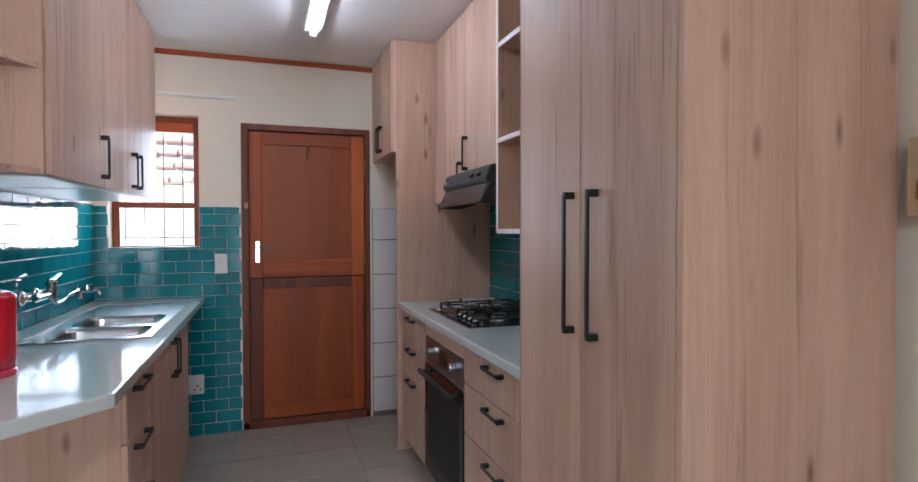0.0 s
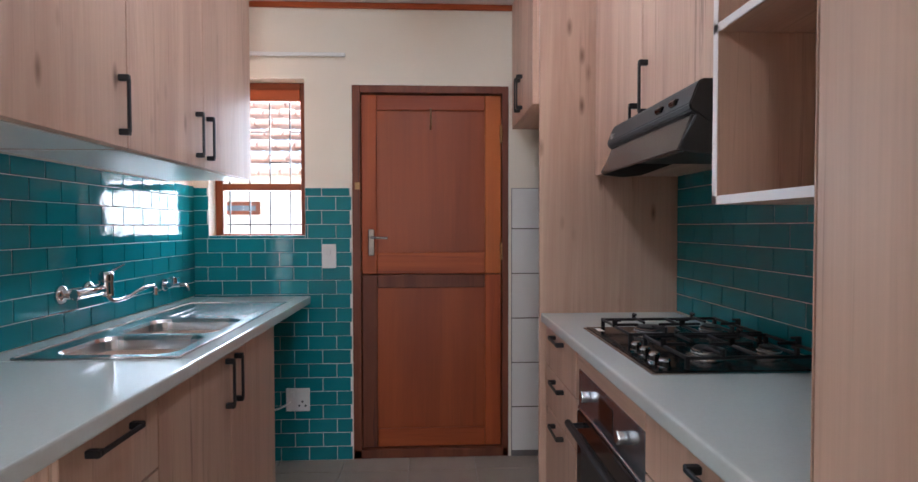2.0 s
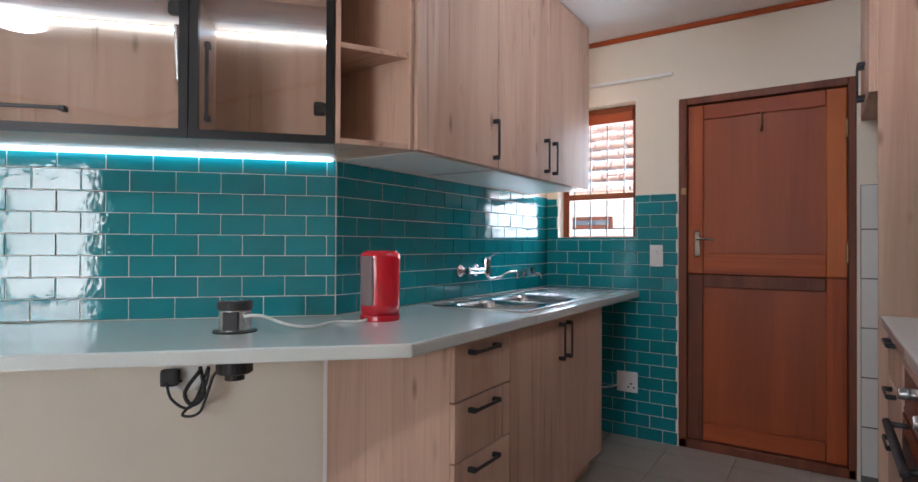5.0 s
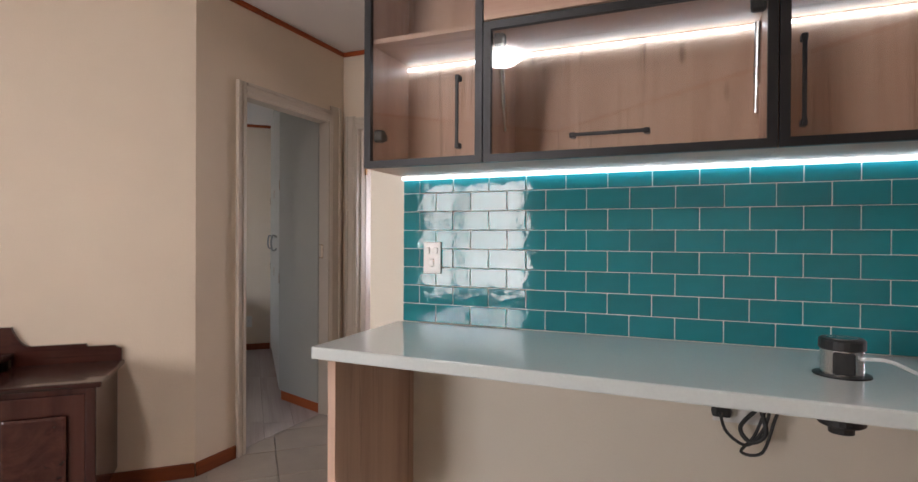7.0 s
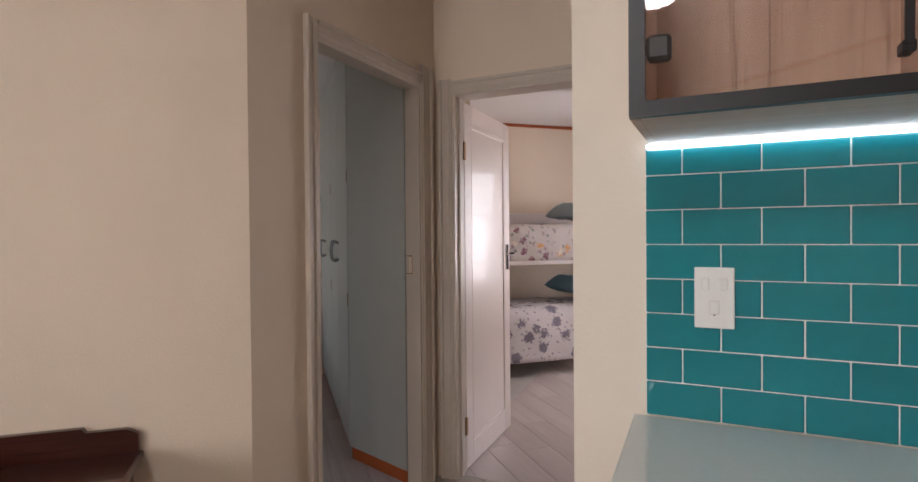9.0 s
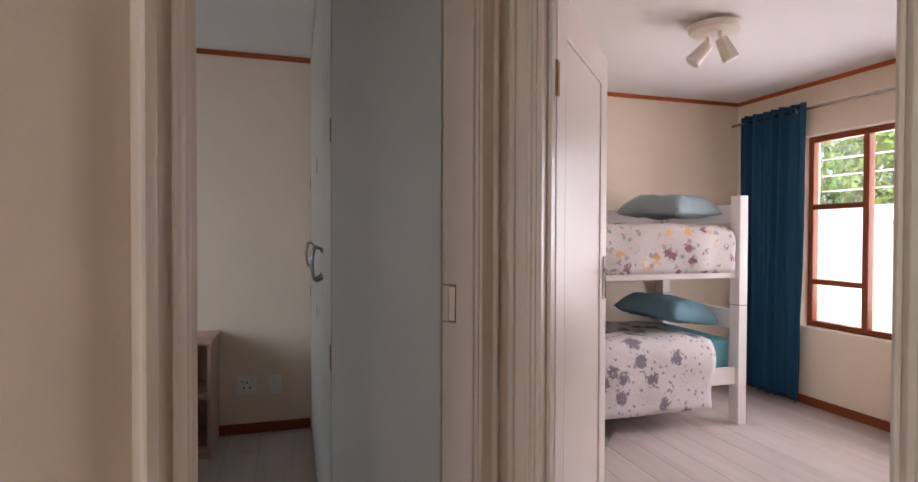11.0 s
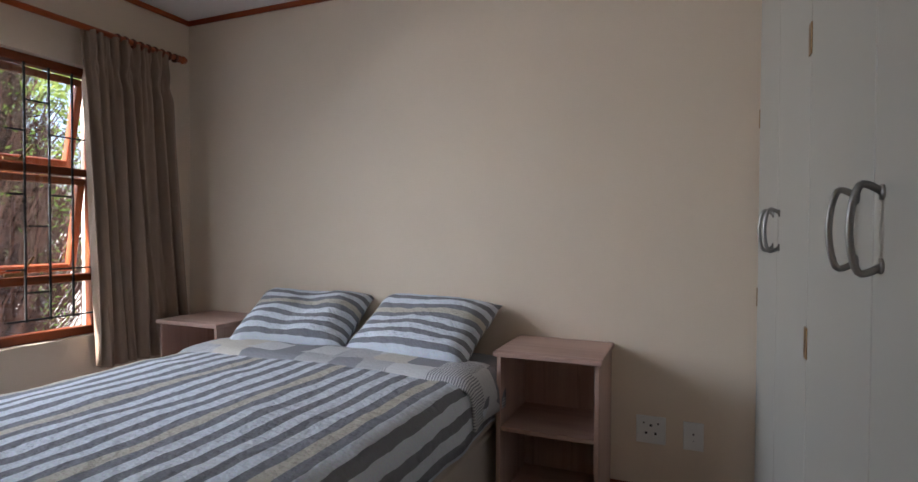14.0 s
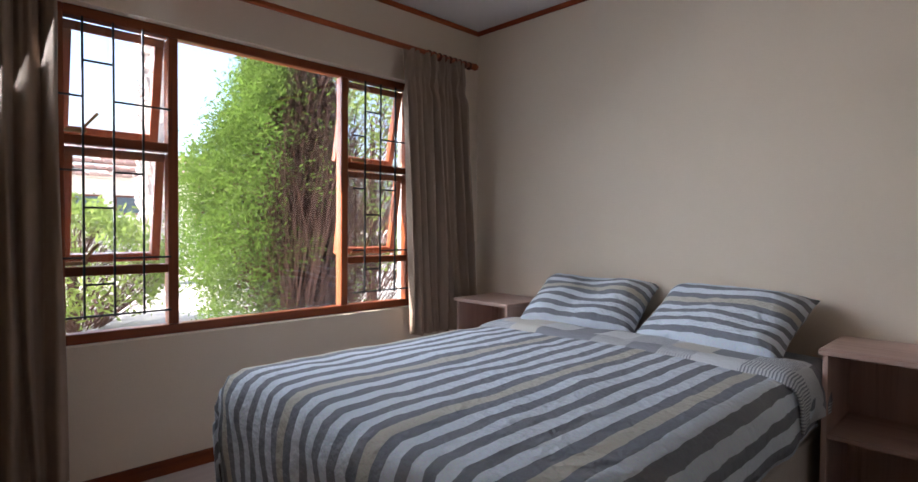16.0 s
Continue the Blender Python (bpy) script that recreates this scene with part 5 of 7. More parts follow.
# ---- bedroom ----
# built-in cupboards
HX = -4.322
cu = thing("built_in_cupboard", None, "white melamine built-in cupboards with pewter handles", "cupboard")
CF = 0.362
doors = [(-4.86, HX - 0.002, 1), (-5.36, -4.862, -1), (-5.86, -5.362, 1), (BX + 0.03, -5.862, -1)]
for a, b, s in doors:
    d = part("door", box((a + 0.002, CF, 0.085), (b - 0.002, CF + 0.018, HB - 0.006), 0.002), CUPBOARD_WHITE, cu)
    hx_ = a + 0.045 if s > 0 else b - 0.085
    hn = tube(curve_points([(hx_, CF, 1.268), (hx_, CF - 0.03, 1.278), (hx_, CF - 0.042, 1.213), (hx_, CF - 0.03, 1.148), (hx_, CF, 1.158)]), 0.006)
    for z in (1.268, 1.158):
        cyl((hx_, CF - 0.004, z), (hx_, CF + 0.001, z), 0.012, bm=hn, n=12)
    part("handle", hn, PEWTER, d, "pewter bow handle", smooth=True)
    for z in (0.94, 1.67) if (a, b, s) == doors[0] else (0.94, 1.67):
        ex = b - 0.004 if s > 0 else a + 0.004
        part("hinge", box((ex - 0.014, CF - 0.003, z - 0.038), (ex + 0.006, CF, z + 0.038), 0.001), BRASS, d)
part("plinth", box((BX + 0.002, CF + 0.035, 0.0), (HX, CF + 0.05, 0.084), 0.002), MERANTI_H, cu)
part("carcass", box((BX + 0.002, CF + 0.02, 0.085), (HX - 0.003, CF + 0.60, HB - 0.005), 0.002), CUPBOARD_WHITE, cu)
PE = (-3.864, 0.604)
mp_ = along((HX, CF), PE)
ln_ = math.dist((HX, CF), PE)
part("end_panel", box((0.004, 0.0, 0.075), (ln_, 0.018, HB - 0.006), 0.002), CUPBOARD_WHITE, cu, "flat white end panel", m=mp_)
part("end_plinth", box((0.01, 0.012, 0.0), (ln_, 0.026, 0.074), 0.002), MERANTI_H, cu, m=mp_)

# window
bw = casement("window_bedroom", Matrix.Translation((0, WY - 0.11, 0)), W1[0], W1[1], W1[2], W1[3], 0.045, "three-light meranti bedroom window with open casements", mullions=(-5.355, -4.425), transoms=[(-4.403, -4.0, 1.505), (-4.403, -4.0, 0.945), (-5.82, -5.377, 1.505), (-5.82, -5.377, 0.945)])


def sash(parent, x0, x1, z0, z1, ang):
    """A top-hung sash pushed outward at the bottom (toward -y)."""
    w, h, fw = x1 - x0, z1 - z0, 0.038
    hinge = part("sash", box((-w / 2, -0.02, -fw), (w / 2, 0.02, 0), 0.003), WINDOW_WOOD_H, parent, "open top-hung meranti sash", m=Matrix.Translation(((x0 + x1) / 2, -0.005, z1)) @ Matrix.Rotation(radians(-ang), 4, "X"))
    for lo, hi, mt in (((-w / 2, -0.02, -h), (-w / 2 + fw, 0.02, -fw), WINDOW_WOOD), ((w / 2 - fw, -0.02, -h), (w / 2, 0.02, -fw), WINDOW_WOOD), ((-w / 2 + fw, -0.02, -h), (w / 2 - fw, 0.02, -h + fw), WINDOW_WOOD_H)):
        part("sash_rail", box(lo, hi, 0.003), mt, hinge)
    g_ = part("pane", box((-w / 2 + fw, -0.002, -h + fw), (w / 2 - fw, 0.002, -fw)), GLASS, hinge)
    g_.visible_shadow = False


for a, b in ((-4.401, -4.005), (-5.815, -5.379)):
    sash(bw, a, b, 1.53, 2.012, 13)
    sash(bw, a, b, 0.97, 1.48, 10)
    u1, u2, u3 = (-4.066, -4.178, -4.292) if a > -5 else (-5.476, -5.588, -5.700)
    c, d = u1 + 0.085, u3 - 0.112
    bars(bw, [(u, 0.745, 2.012) for u in (u1, u2, u3)],
         [(u2, u1, 1.831), (u1, c, 1.68), (d, u2, 1.675), (u1, c, 1.371), (u3, u2, 1.371), (u2, u1, 1.217), (u1, c, 1.005), (d, u2, 1.0), (u2, u1, 0.89), (d, c, 0.755)], r=0.0042, y=0.085)
    for z in (1.545, 0.985):
        stay = box((-0.006, -0.004, 0.0), (0.006, 0.004, 0.10), 0.002, m=Matrix.Translation((u1, 0.045, z)) @ Matrix.Rotation(radians(-38), 4, "Y"))
        box((-0.02, -0.006, -0.012), (0.075, 0.006, 0.004), 0.002, bm=stay, m=Matrix.Translation((u1, 0.05, z)))
        part("window_stay", stay, BRASS, bw, "dark brass casement stay")
part("sill", box((W1[0] - 0.0, 0.012, W1[2] - 0.03), (W1[1], 0.108, W1[2] + 0.001), 0.003), CREAM, bw, "cream painted sill")


def drape(name, m, width, height, folds, depth, mat, label, gathers=0.0, seed=1, lean=0.0):
    """A hanging curtain: folds that wander, pinched towards the top, with real thickness."""
    c = thing(name, m, label, "curtain")
    rnd = random.Random(seed)
    ph = [rnd.uniform(0, 6.28) for _ in range(6)]
    t = bmesh.new()
    nx, nz = folds * 24, 44
    grid = []
    for j in range(nz + 1):
        v = (j / nz) ** 1.5
        row = []
        for i in range(nx + 1):
            u = i / nx
            drop = height * v
            pinch = 1.0 - gathers * 1.4 * math.exp(-((drop - 0.19) / 0.05) ** 2)
            head = gathers * max(0.0, 1 - (drop / 0.17) ** 2)
            lean_ = lean * v
            wob = 0.25 * math.sin(2.3 * v + ph[0] + 5 * u) + 0.2 * math.sin(4.1 * v + ph[1] + 9 * u)
            y = depth * pinch * (0.72 + 0.38 * math.sin(ph[5] + 13 * u + 0.8 * v)) * (0.42 * math.sin(2 * math.pi * folds * u + wob) + 0.16 * math.sin(2 * math.pi * folds * 2.1 * u + ph[2] + 2 * v) * v)
            y += 0.012 * math.sin(7 * v + ph[3] + 11 * u) * v
            if gathers:
                y = y * (1 - 0.8 * head) + head * (0.036 * math.sin(2 * math.pi * folds * 1.5 * u + ph[1]) + 0.02 * math.sin(2 * math.pi * folds * 3.3 * u + ph[3] + 9 * drop))
                y += 0.008 * math.sin(2 * math.pi * folds * 2.6 * u + ph[4]) * math.exp(-((drop - 0.25) / 0.18) ** 2)
            x = width * (u - 0.5) * (1 + (0.10 * v if gathers else 0.0) - 0.10 * math.sin(3.0 * v) * (0.5 if gathers else 0.15)) + 0.012 * math.sin(5 * v + ph[4] + 20 * u) * v
            row.append(t.verts.new((x + lean_, y, -height * v)))
        grid.append(row)
    for a, b in zip(grid, grid[1:]):
        for i in range(nx):
            t.faces.new((a[i], b[i], b[i + 1], a[i + 1]))
    cl_ = part("cloth", t, mat, c, smooth=True)
    so = cl_.modifiers.new("thickness", "SOLIDIFY")
    so.thickness = 0.003
    return c


LINEN = material("taupe_linen", (0.34, 0.245, 0.18), 0.85, vary=0.12, scale=40, bump=0.5, bump_scale=350, stretch=(1, 1, 0.3), spec=0.2)
BLUE_CLOTH = material("petrol_blue_cloth", (0.012, 0.055, 0.105), 0.8, vary=0.12, scale=30, bump=0.4, bump_scale=300, spec=0.25)
drape("curtain", Matrix.Translation((-5.915, -2.75, 2.225)), 0.50, 1.75, 8, 0.11, LINEN, "taupe linen curtain gathered beside the bedroom window", gathers=0.5, seed=3, lean=-0.11)
drape("curtain", Matrix.Translation((-3.75, -2.735, 2.225)), 0.42, 2.10, 6, 0.12, LINEN, "taupe linen curtain gathered at the window edge", gathers=0.5, seed=8)
rd = thing("curtain_rod", Matrix.Translation((0, -2.75, 2.232)), "turned meranti curtain rod with finials", "curtain rod")
part("pole", cyl((-6.24, 0, 0), (-3.5, 0, 0), 0.016, n=16), MERANTI_H, rd, smooth=True)
part("finial", lathe([(0.016, 0), (0.022, 0.01), (0.014, 0.018), (0.024, 0.035), (0.018, 0.055), (0.006, 0.065)], 20), MERANTI, rd, m=Matrix.Translation((-6.24, 0, 0)) @ Matrix.Rotation(radians(-90), 4, "Y"))
for i in range(9):
    part("ring", lathe([(0.021, -0.005), (0.026, -0.005), (0.026, 0.005), (0.021, 0.005)], 16), MERANTI_DARK, rd, m=Matrix.Translation((-6.22 + i * 0.045, 0, -0.004)) @ Matrix.Rotation(radians(90), 4, "Y"))
part("bracket", box((-5.78, -0.075, -0.03), (-5.755, 0.012, 0.0), 0.004), MERANTI_DARK, rd)

# bedside cupboards
for y0 in (-0.645, -2.64):
    bs = thing("bedside_table", Matrix.Translation((-6.02, y0, 0)), "pale pinkish laminate bedside table with two open shelves", "bedside table", "bedside tables")
    W_, D_, Z_ = 0.425, 0.385, 0.70
    part("top", box((-D_, -0.012, Z_ - 0.022), (0.018, W_ + 0.012, Z_), 0.006, seg=2), BEDSIDE_Y, bs)
    for a, b in ((0, 0.018), (W_ - 0.018, W_)):
        part("side", box((-D_, a, 0.0), (0, b, Z_ - 0.023), 0.001), BEDSIDE, bs)
    part("back", box((-D_, 0.019, 0.05), (-D_ + 0.008, W_ - 0.019, Z_ - 0.023)), BEDSIDE, bs)
    for z in (0.06, 0.36):
        part("shelf", box((-D_ + 0.009, 0.019, z), (-0.006, W_ - 0.019, z + 0.018), 0.001), BEDSIDE_Y, bs)
    part("kickboard", box((-0.03, 0.019, 0.0), (-0.016, W_ - 0.019, 0.059)), BEDSIDE_Y, bs)

# sockets by the bed
WB = along((BX, WY), (BX, CY))
plate("wall_socket", WB @ Matrix.Translation((-0.047 - WY, -0.001, 0.322)), 0.125, 0.122, "white wall socket beside the bedside table", [], [(0.0, 0.02, 0.006), (-0.02, -0.015, 0.006), (0.02, -0.015, 0.006), (-0.03, 0.03, 0.004), (0.03, 0.03, 0.004)])
plate("aerial_socket", WB @ Matrix.Translation((0.128 - WY, -0.001, 0.317)), 0.082, 0.122, "white blank aerial plate on the wall", [], [(0.0, 0.01, 0.004), (0.0, -0.02, 0.002)])


# ---- bedroom: the bed ----
def node_material(name, rough=0.85):
    m = bpy.data.materials.new(name)
    m.use_nodes = True
    m.node_tree.nodes["Principled BSDF"].inputs["Roughness"].default_value = rough
    m.node_tree.nodes["Principled BSDF"].inputs["Specular IOR Level"].default_value = 0.2
    return m, m.node_tree.nodes, m.node_tree.links


def striped_cloth(name, pitch, axis="X", light=(0.74, 0.78, 0.84), dark=(0.25, 0.255, 0.28), cream=(0.60, 0.56, 0.48)):
    """Woven stripes laid by the cloth's own unfolded UV metres, a little wavy, with one cream stripe in five."""
    m, n, l = node_material(name)
    uv, sep, ns = n.new("ShaderNodeUVMap"), n.new("ShaderNodeSeparateXYZ"), n.new("ShaderNodeTexNoise")
    ns.inputs["Scale"].default_value, ns.inputs["Detail"].default_value = 14.0, 3
    l.new(uv.outputs["UV"], ns.inputs["Vector"])
    l.new(uv.outputs["UV"], sep.inputs[0])

    def math_(op, a, b=None):
        q = n.new("ShaderNodeMath")
        q.operation = op
        for i, v in enumerate((a, b)):
            if v is None:
                continue
            if isinstance(v, (int, float)):
                q.inputs[i].default_value = v
            else:
                l.new(v, q.inputs[i])
        return q.outputs[0]

    wob = math_("MULTIPLY", math_("SUBTRACT", ns.outputs["Fac"], 0.5), 0.016)
    u = math_("ADD", sep.outputs[axis], wob)
    ph = math_("FRACT", math_("DIVIDE", u, pitch))
    is_dark = math_("LESS_THAN", ph, 0.47)
    fifth = math_("FRACT", math_("DIVIDE", math_("FLOOR", math_("DIVIDE", u, pitch)), 5.0))
    is_cream = math_("LESS_THAN", fifth, 0.1)
    a = n.new("ShaderNodeMix")
    a.data_type = "RGBA"
    a.inputs["A"].default_value, a.inputs["B"].default_value = (*light, 1), (*cream, 1)
    l.new(is_cream, a.inputs["Factor"])
    b = n.new("ShaderNodeMix")
    b.data_type = "RGBA"
    b.inputs["B"].default_value = (*dark, 1)
    l.new(a.outputs["Result"], b.inputs["A"])
    l.new(is_dark, b.inputs["Factor"])
    fine = n.new("ShaderNodeTexNoise")
    fine.inputs["Scale"].default_value, fine.inputs["Detail"].default_value = 160.0, 3
    l.new(uv.outputs["UV"], fine.inputs["Vector"])
    c = n.new("ShaderNodeMix")
    c.data_type, c.blend_type = "RGBA", "MULTIPLY"
    c.inputs["Factor"].default_value = 0.25
    l.new(b.outputs["Result"], c.inputs["A"])
    l.new(fine.outputs["Color"], c.inputs["B"])
    l.new(c.outputs["Result"], n["Principled BSDF"].inputs["Base Color"])
    pk = n.new("ShaderNodeTexNoise")
    pk.inputs["Scale"].default_value, pk.inputs["Detail"].default_value = 22.0, 4
    l.new(uv.outputs["UV"], pk.inputs["Vector"])
    bp = n.new("ShaderNodeBump")
    bp.inputs["Strength"].default_value, bp.inputs["Distance"].default_value = 0.8, 0.025
    l.new(pk.outputs["Fac"], bp.inputs["Height"])
    l.new(bp.outputs["Normal"], n["Principled BSDF"].inputs["Normal"])
    return m


def patch_cloth(name):
    """Turn-back of the quilt: square patches, some plain, some grey, some finely striped one way or the other."""
    m, n, l = node_material(name)
    uv, ns = n.new("ShaderNodeUVMap"), n.new("ShaderNodeTexNoise")
    ns.inputs["Scale"].default_value = 60
    l.new(uv.outputs["UV"], ns.inputs["Vector"])

    def mixed(fac, a, b):
        x = n.new("ShaderNodeMix")
        x.data_type = "RGBA"
        for sock, v in ((x.inputs["Factor"], fac), (x.inputs["A"], a), (x.inputs["B"], b)):
            if isinstance(v, (tuple, float)):
                sock.default_value = v
            else:
                l.new(v, sock)
        return x.outputs["Result"]

    waves = []
    for way, sc in (("X", 26.0), ("Y", 26.0), ("DIAGONAL", 9.0)):
        w, th = n.new("ShaderNodeTexWave"), n.new("ShaderNodeMath")
        w.bands_direction = way
        w.inputs["Scale"].default_value, w.inputs["Distortion"].default_value, w.inputs["Detail"].default_value = sc, 0.8, 2.0
        l.new(uv.outputs["UV"], w.inputs["Vector"])
        th.operation = "GREATER_THAN"
        th.inputs[1].default_value = 0.55
        l.new(w.outputs["Fac"], th.inputs[0])
        waves.append(th.outputs[0])
    pale, grey, cream = (0.62, 0.62, 0.62, 1.0), (0.27, 0.27, 0.29, 1.0), (0.58, 0.54, 0.48, 1.0)
    c = n.new("ShaderNodeTexVoronoi")
    c.distance, c.inputs["Scale"].default_value, c.inputs["Randomness"].default_value = "CHEBYCHEV", 6.2, 0.35
    l.new(uv.outputs["UV"], c.inputs["Vector"])
    sep = n.new("ShaderNodeSeparateColor")
    l.new(c.outputs["Color"], sep.inputs[0])
    out = mixed(waves[0], pale, grey)
    for chan, lim, col in (("Red", 0.62, mixed(waves[1], pale, grey)), ("Green", 0.45, pale), ("Blue", 0.74, grey), ("Red", 0.82, cream)):
        th = n.new("ShaderNodeMath")
        th.operation = "GREATER_THAN"
        th.inputs[1].default_value = lim
        l.new(sep.outputs[chan], th.inputs[0])
        out = mixed(th.outputs[0], out, col)
    l.new(out, n["Principled BSDF"].inputs["Base Color"])
    bp = n.new("ShaderNodeBump")
    bp.inputs["Strength"].default_value, bp.inputs["Distance"].default_value = 0.4, 0.01
    l.new(ns.outputs["Fac"], bp.inputs["Height"])
    l.new(bp.outputs["Normal"], n["Principled BSDF"].inputs["Normal"])
    return m


def print_cloth(name, base, motifs, scale):
    """A printed cloth: scattered motifs (colour, size, seed) broken up by noise on a pale ground."""
    m, n, l = node_material(name)
    uv = n.new("ShaderNodeUVMap")
    cur = None
    rgb = n.new("ShaderNodeRGB")
    rgb.outputs[0].default_value = (*base, 1)
    cur = rgb.outputs[0]
    for i, (col, size, sc) in enumerate(motifs):
        mp, vo, ns, ad, th = n.new("ShaderNodeMapping"), n.new("ShaderNodeTexVoronoi"), n.new("ShaderNodeTexNoise"), n.new("ShaderNodeMath"), n.new("ShaderNodeMath")
        mp.inputs["Location"].default_value = (3.1 * i, 1.7 * i, 0)
        l.new(uv.outputs["UV"], mp.inputs["Vector"])
        vo.inputs["Scale"].default_value = sc
        ns.inputs["Scale"].default_value, ns.inputs["Detail"].default_value, ns.inputs["Roughness"].default_value = sc * 5, 5, 0.65
        l.new(mp.outputs["Vector"], vo.inputs["Vector"])
        l.new(mp.outputs["Vector"], ns.inputs["Vector"])
        ad.operation = "MULTIPLY_ADD"
        l.new(ns.outputs["Fac"], ad.inputs[0])
        ad.inputs[1].default_value = 0.9
        l.new(vo.outputs["Distance"], ad.inputs[2])
        th.operation = "LESS_THAN"
        l.new(ad.outputs[0], th.inputs[0])
        th.inputs[1].default_value = size + 0.45
        x = n.new("ShaderNodeMix")
        x.data_type = "RGBA"
        l.new(th.outputs[0], x.inputs["Factor"])
        l.new(cur, x.inputs["A"])
        x.inputs["B"].default_value = (*col, 1)
        cur = x.outputs["Result"]
    l.new(cur, n["Principled BSDF"].inputs["Base Color"])
    pk = n.new("ShaderNodeTexNoise")
    pk.inputs["Scale"].default_value = 45.0
    l.new(uv.outputs["UV"], pk.inputs["Vector"])
    bp = n.new("ShaderNodeBump")
    bp.inputs["Strength"].default_value, bp.inputs["Distance"].default_value = 0.35, 0.01
    l.new(pk.outputs["Fac"], bp.inputs["Height"])
    l.new(bp.outputs["Normal"], n["Principled BSDF"].inputs["Normal"])
    return m


def cover(x0, x1, y0, y1, z, drops, wrinkle=0.006, corner=0.07, step=0.045, seed=1, crown=0.015, quilt=0.0):
    """A quilt laid over a bed: flat top, rounded over the edges, falling by drops (-x, +x, -y, +y). UV in unfolded metres."""
    t = bmesh.new()
    uvl = t.loops.layers.uv.new("UVMap")
    dx0, dx1, dy0, dy1 = drops
    us = np.arange(x0 - dx0, x1 + dx1 + 1e-6, step)
    vs = np.arange(y0 - dy0, y1 + dy1 + 1e-6, step)

    def fold(s, lo, hi):
        """unfolded coordinate -> (plan position, fall)"""
        r = corner
        if s > hi - r:
            d = s - (hi - r)
            if d < r * math.pi / 2:
                return hi - r + r * math.sin(d / r), r * (1 - math.cos(d / r))
            return hi + 0.012 * math.sin(d * 9), r + d - r * math.pi / 2
        if s < lo + r:
            d = lo + r - s
            if d < r * math.pi / 2:
                return lo + r - r * math.sin(d / r), r * (1 - math.cos(d / r))
            return lo - 0.012 * math.sin(d * 9), r + d - r * math.pi / 2
        return s, 0.0

    grid, uvs = [], []
    for u in us:
        row, ur = [], []
        for v in vs:
            px, fx = fold(u, x0, x1)
            py, fy = fold(v, y0, y1)
            fall = math.hypot(fx, fy) if fx and fy else fx + fy
            nz = noise.noise(Vector((u * 3.2 + seed, v * 4.5, seed))) * wrinkle + noise.noise(Vector((u * 9 + seed, v * 12, 2.0))) * wrinkle * 0.6
            k = min(1.0, fall / 0.1)
            sway = noise.noise(Vector((u * 5, v * 5, seed + 4.0))) * 0.025 * k
            ox = sway if fx > fy else 0.0
            oy = sway if fy >= fx else 0.0
            q = quilt * (abs(math.sin(u * 13)) ** 0.4 + abs(math.sin(v * 13)) ** 0.4 - 1.4)
            cr = crown * (1 - ((px - (x0 + x1) / 2) / (x1 - x0) * 2) ** 4) * (1 - ((py - (y0 + y1) / 2) / (y1 - y0) * 2) ** 4)
            row.append(t.verts.new((px + ox, py + oy, z - fall + (nz + cr + q) * (1 - k) + 0.0)))
            ur.append((v, u))
        grid.append(row)
        uvs.append(ur)
    for i in range(len(us) - 1):
        for j in range(len(vs) - 1):
            f = t.faces.new((grid[i][j], grid[i + 1][j], grid[i + 1][j + 1], grid[i][j + 1]))
            for lp, (a, b) in zip(f.loops, ((i, j), (i + 1, j), (i + 1, j + 1), (i, j + 1))):
                lp[uvl].uv = uvs[a][b]
    return t


def pillow_mesh(w, d, h, seed=1, n=26, under=1.0):
    """A stuffed pillow in the local xy plane: pinched corners, a sewn edge, soft dents. UV in metres."""
    t = bmesh.new()
    uvl = t.loops.layers.uv.new("UVMap")
    faces = []
    for side in (1, -1):
        grid = []
        for i in range(n + 1):
            row = []
            for j in range(n + 1):
                a, b = 2 * i / n - 1, 2 * j / n - 1
                pin = 1 - 0.06 * (1 - abs(a) ** 2) * abs(b) ** 3
                pin2 = 1 - 0.06 * (1 - abs(b) ** 2) * abs(a) ** 3
                prof = max(0.0, (1 - abs(a) ** 5)) ** 0.55 * max(0.0, (1 - abs(b) ** 4.5)) ** 0.55
                z = side * h / 2 * prof * (under if side < 0 else 2 - under)
                z += side * prof * (0.03 * noise.noise(Vector((a * 1.6 + seed, b * 1.6, seed * 1.7 + side))) + 0.008 * noise.noise(Vector((a * 6 + seed, b * 6, seed))))
                row.append((w / 2 * a * pin2, d / 2 * b * pin, z, a * w / 2, b * d / 2))
            grid.append(row)
        vv = [[t.verts.new(p[:3]) for p in row] for row in grid]
        for i in range(n):
            for j in range(n):
                idx = ((i, j), (i + 1, j), (i + 1, j + 1), (i, j + 1))
                if side < 0:
                    idx = idx[::-1]
                f = t.faces.new([vv[a][b] for a, b in idx])
                for lp, (a, b) in zip(f.loops, idx):
                    lp[uvl].uv = (grid[a][b][3], grid[a][b][4])
    bmesh.ops.remove_doubles(t, verts=t.verts, dist=0.0005)
    return t


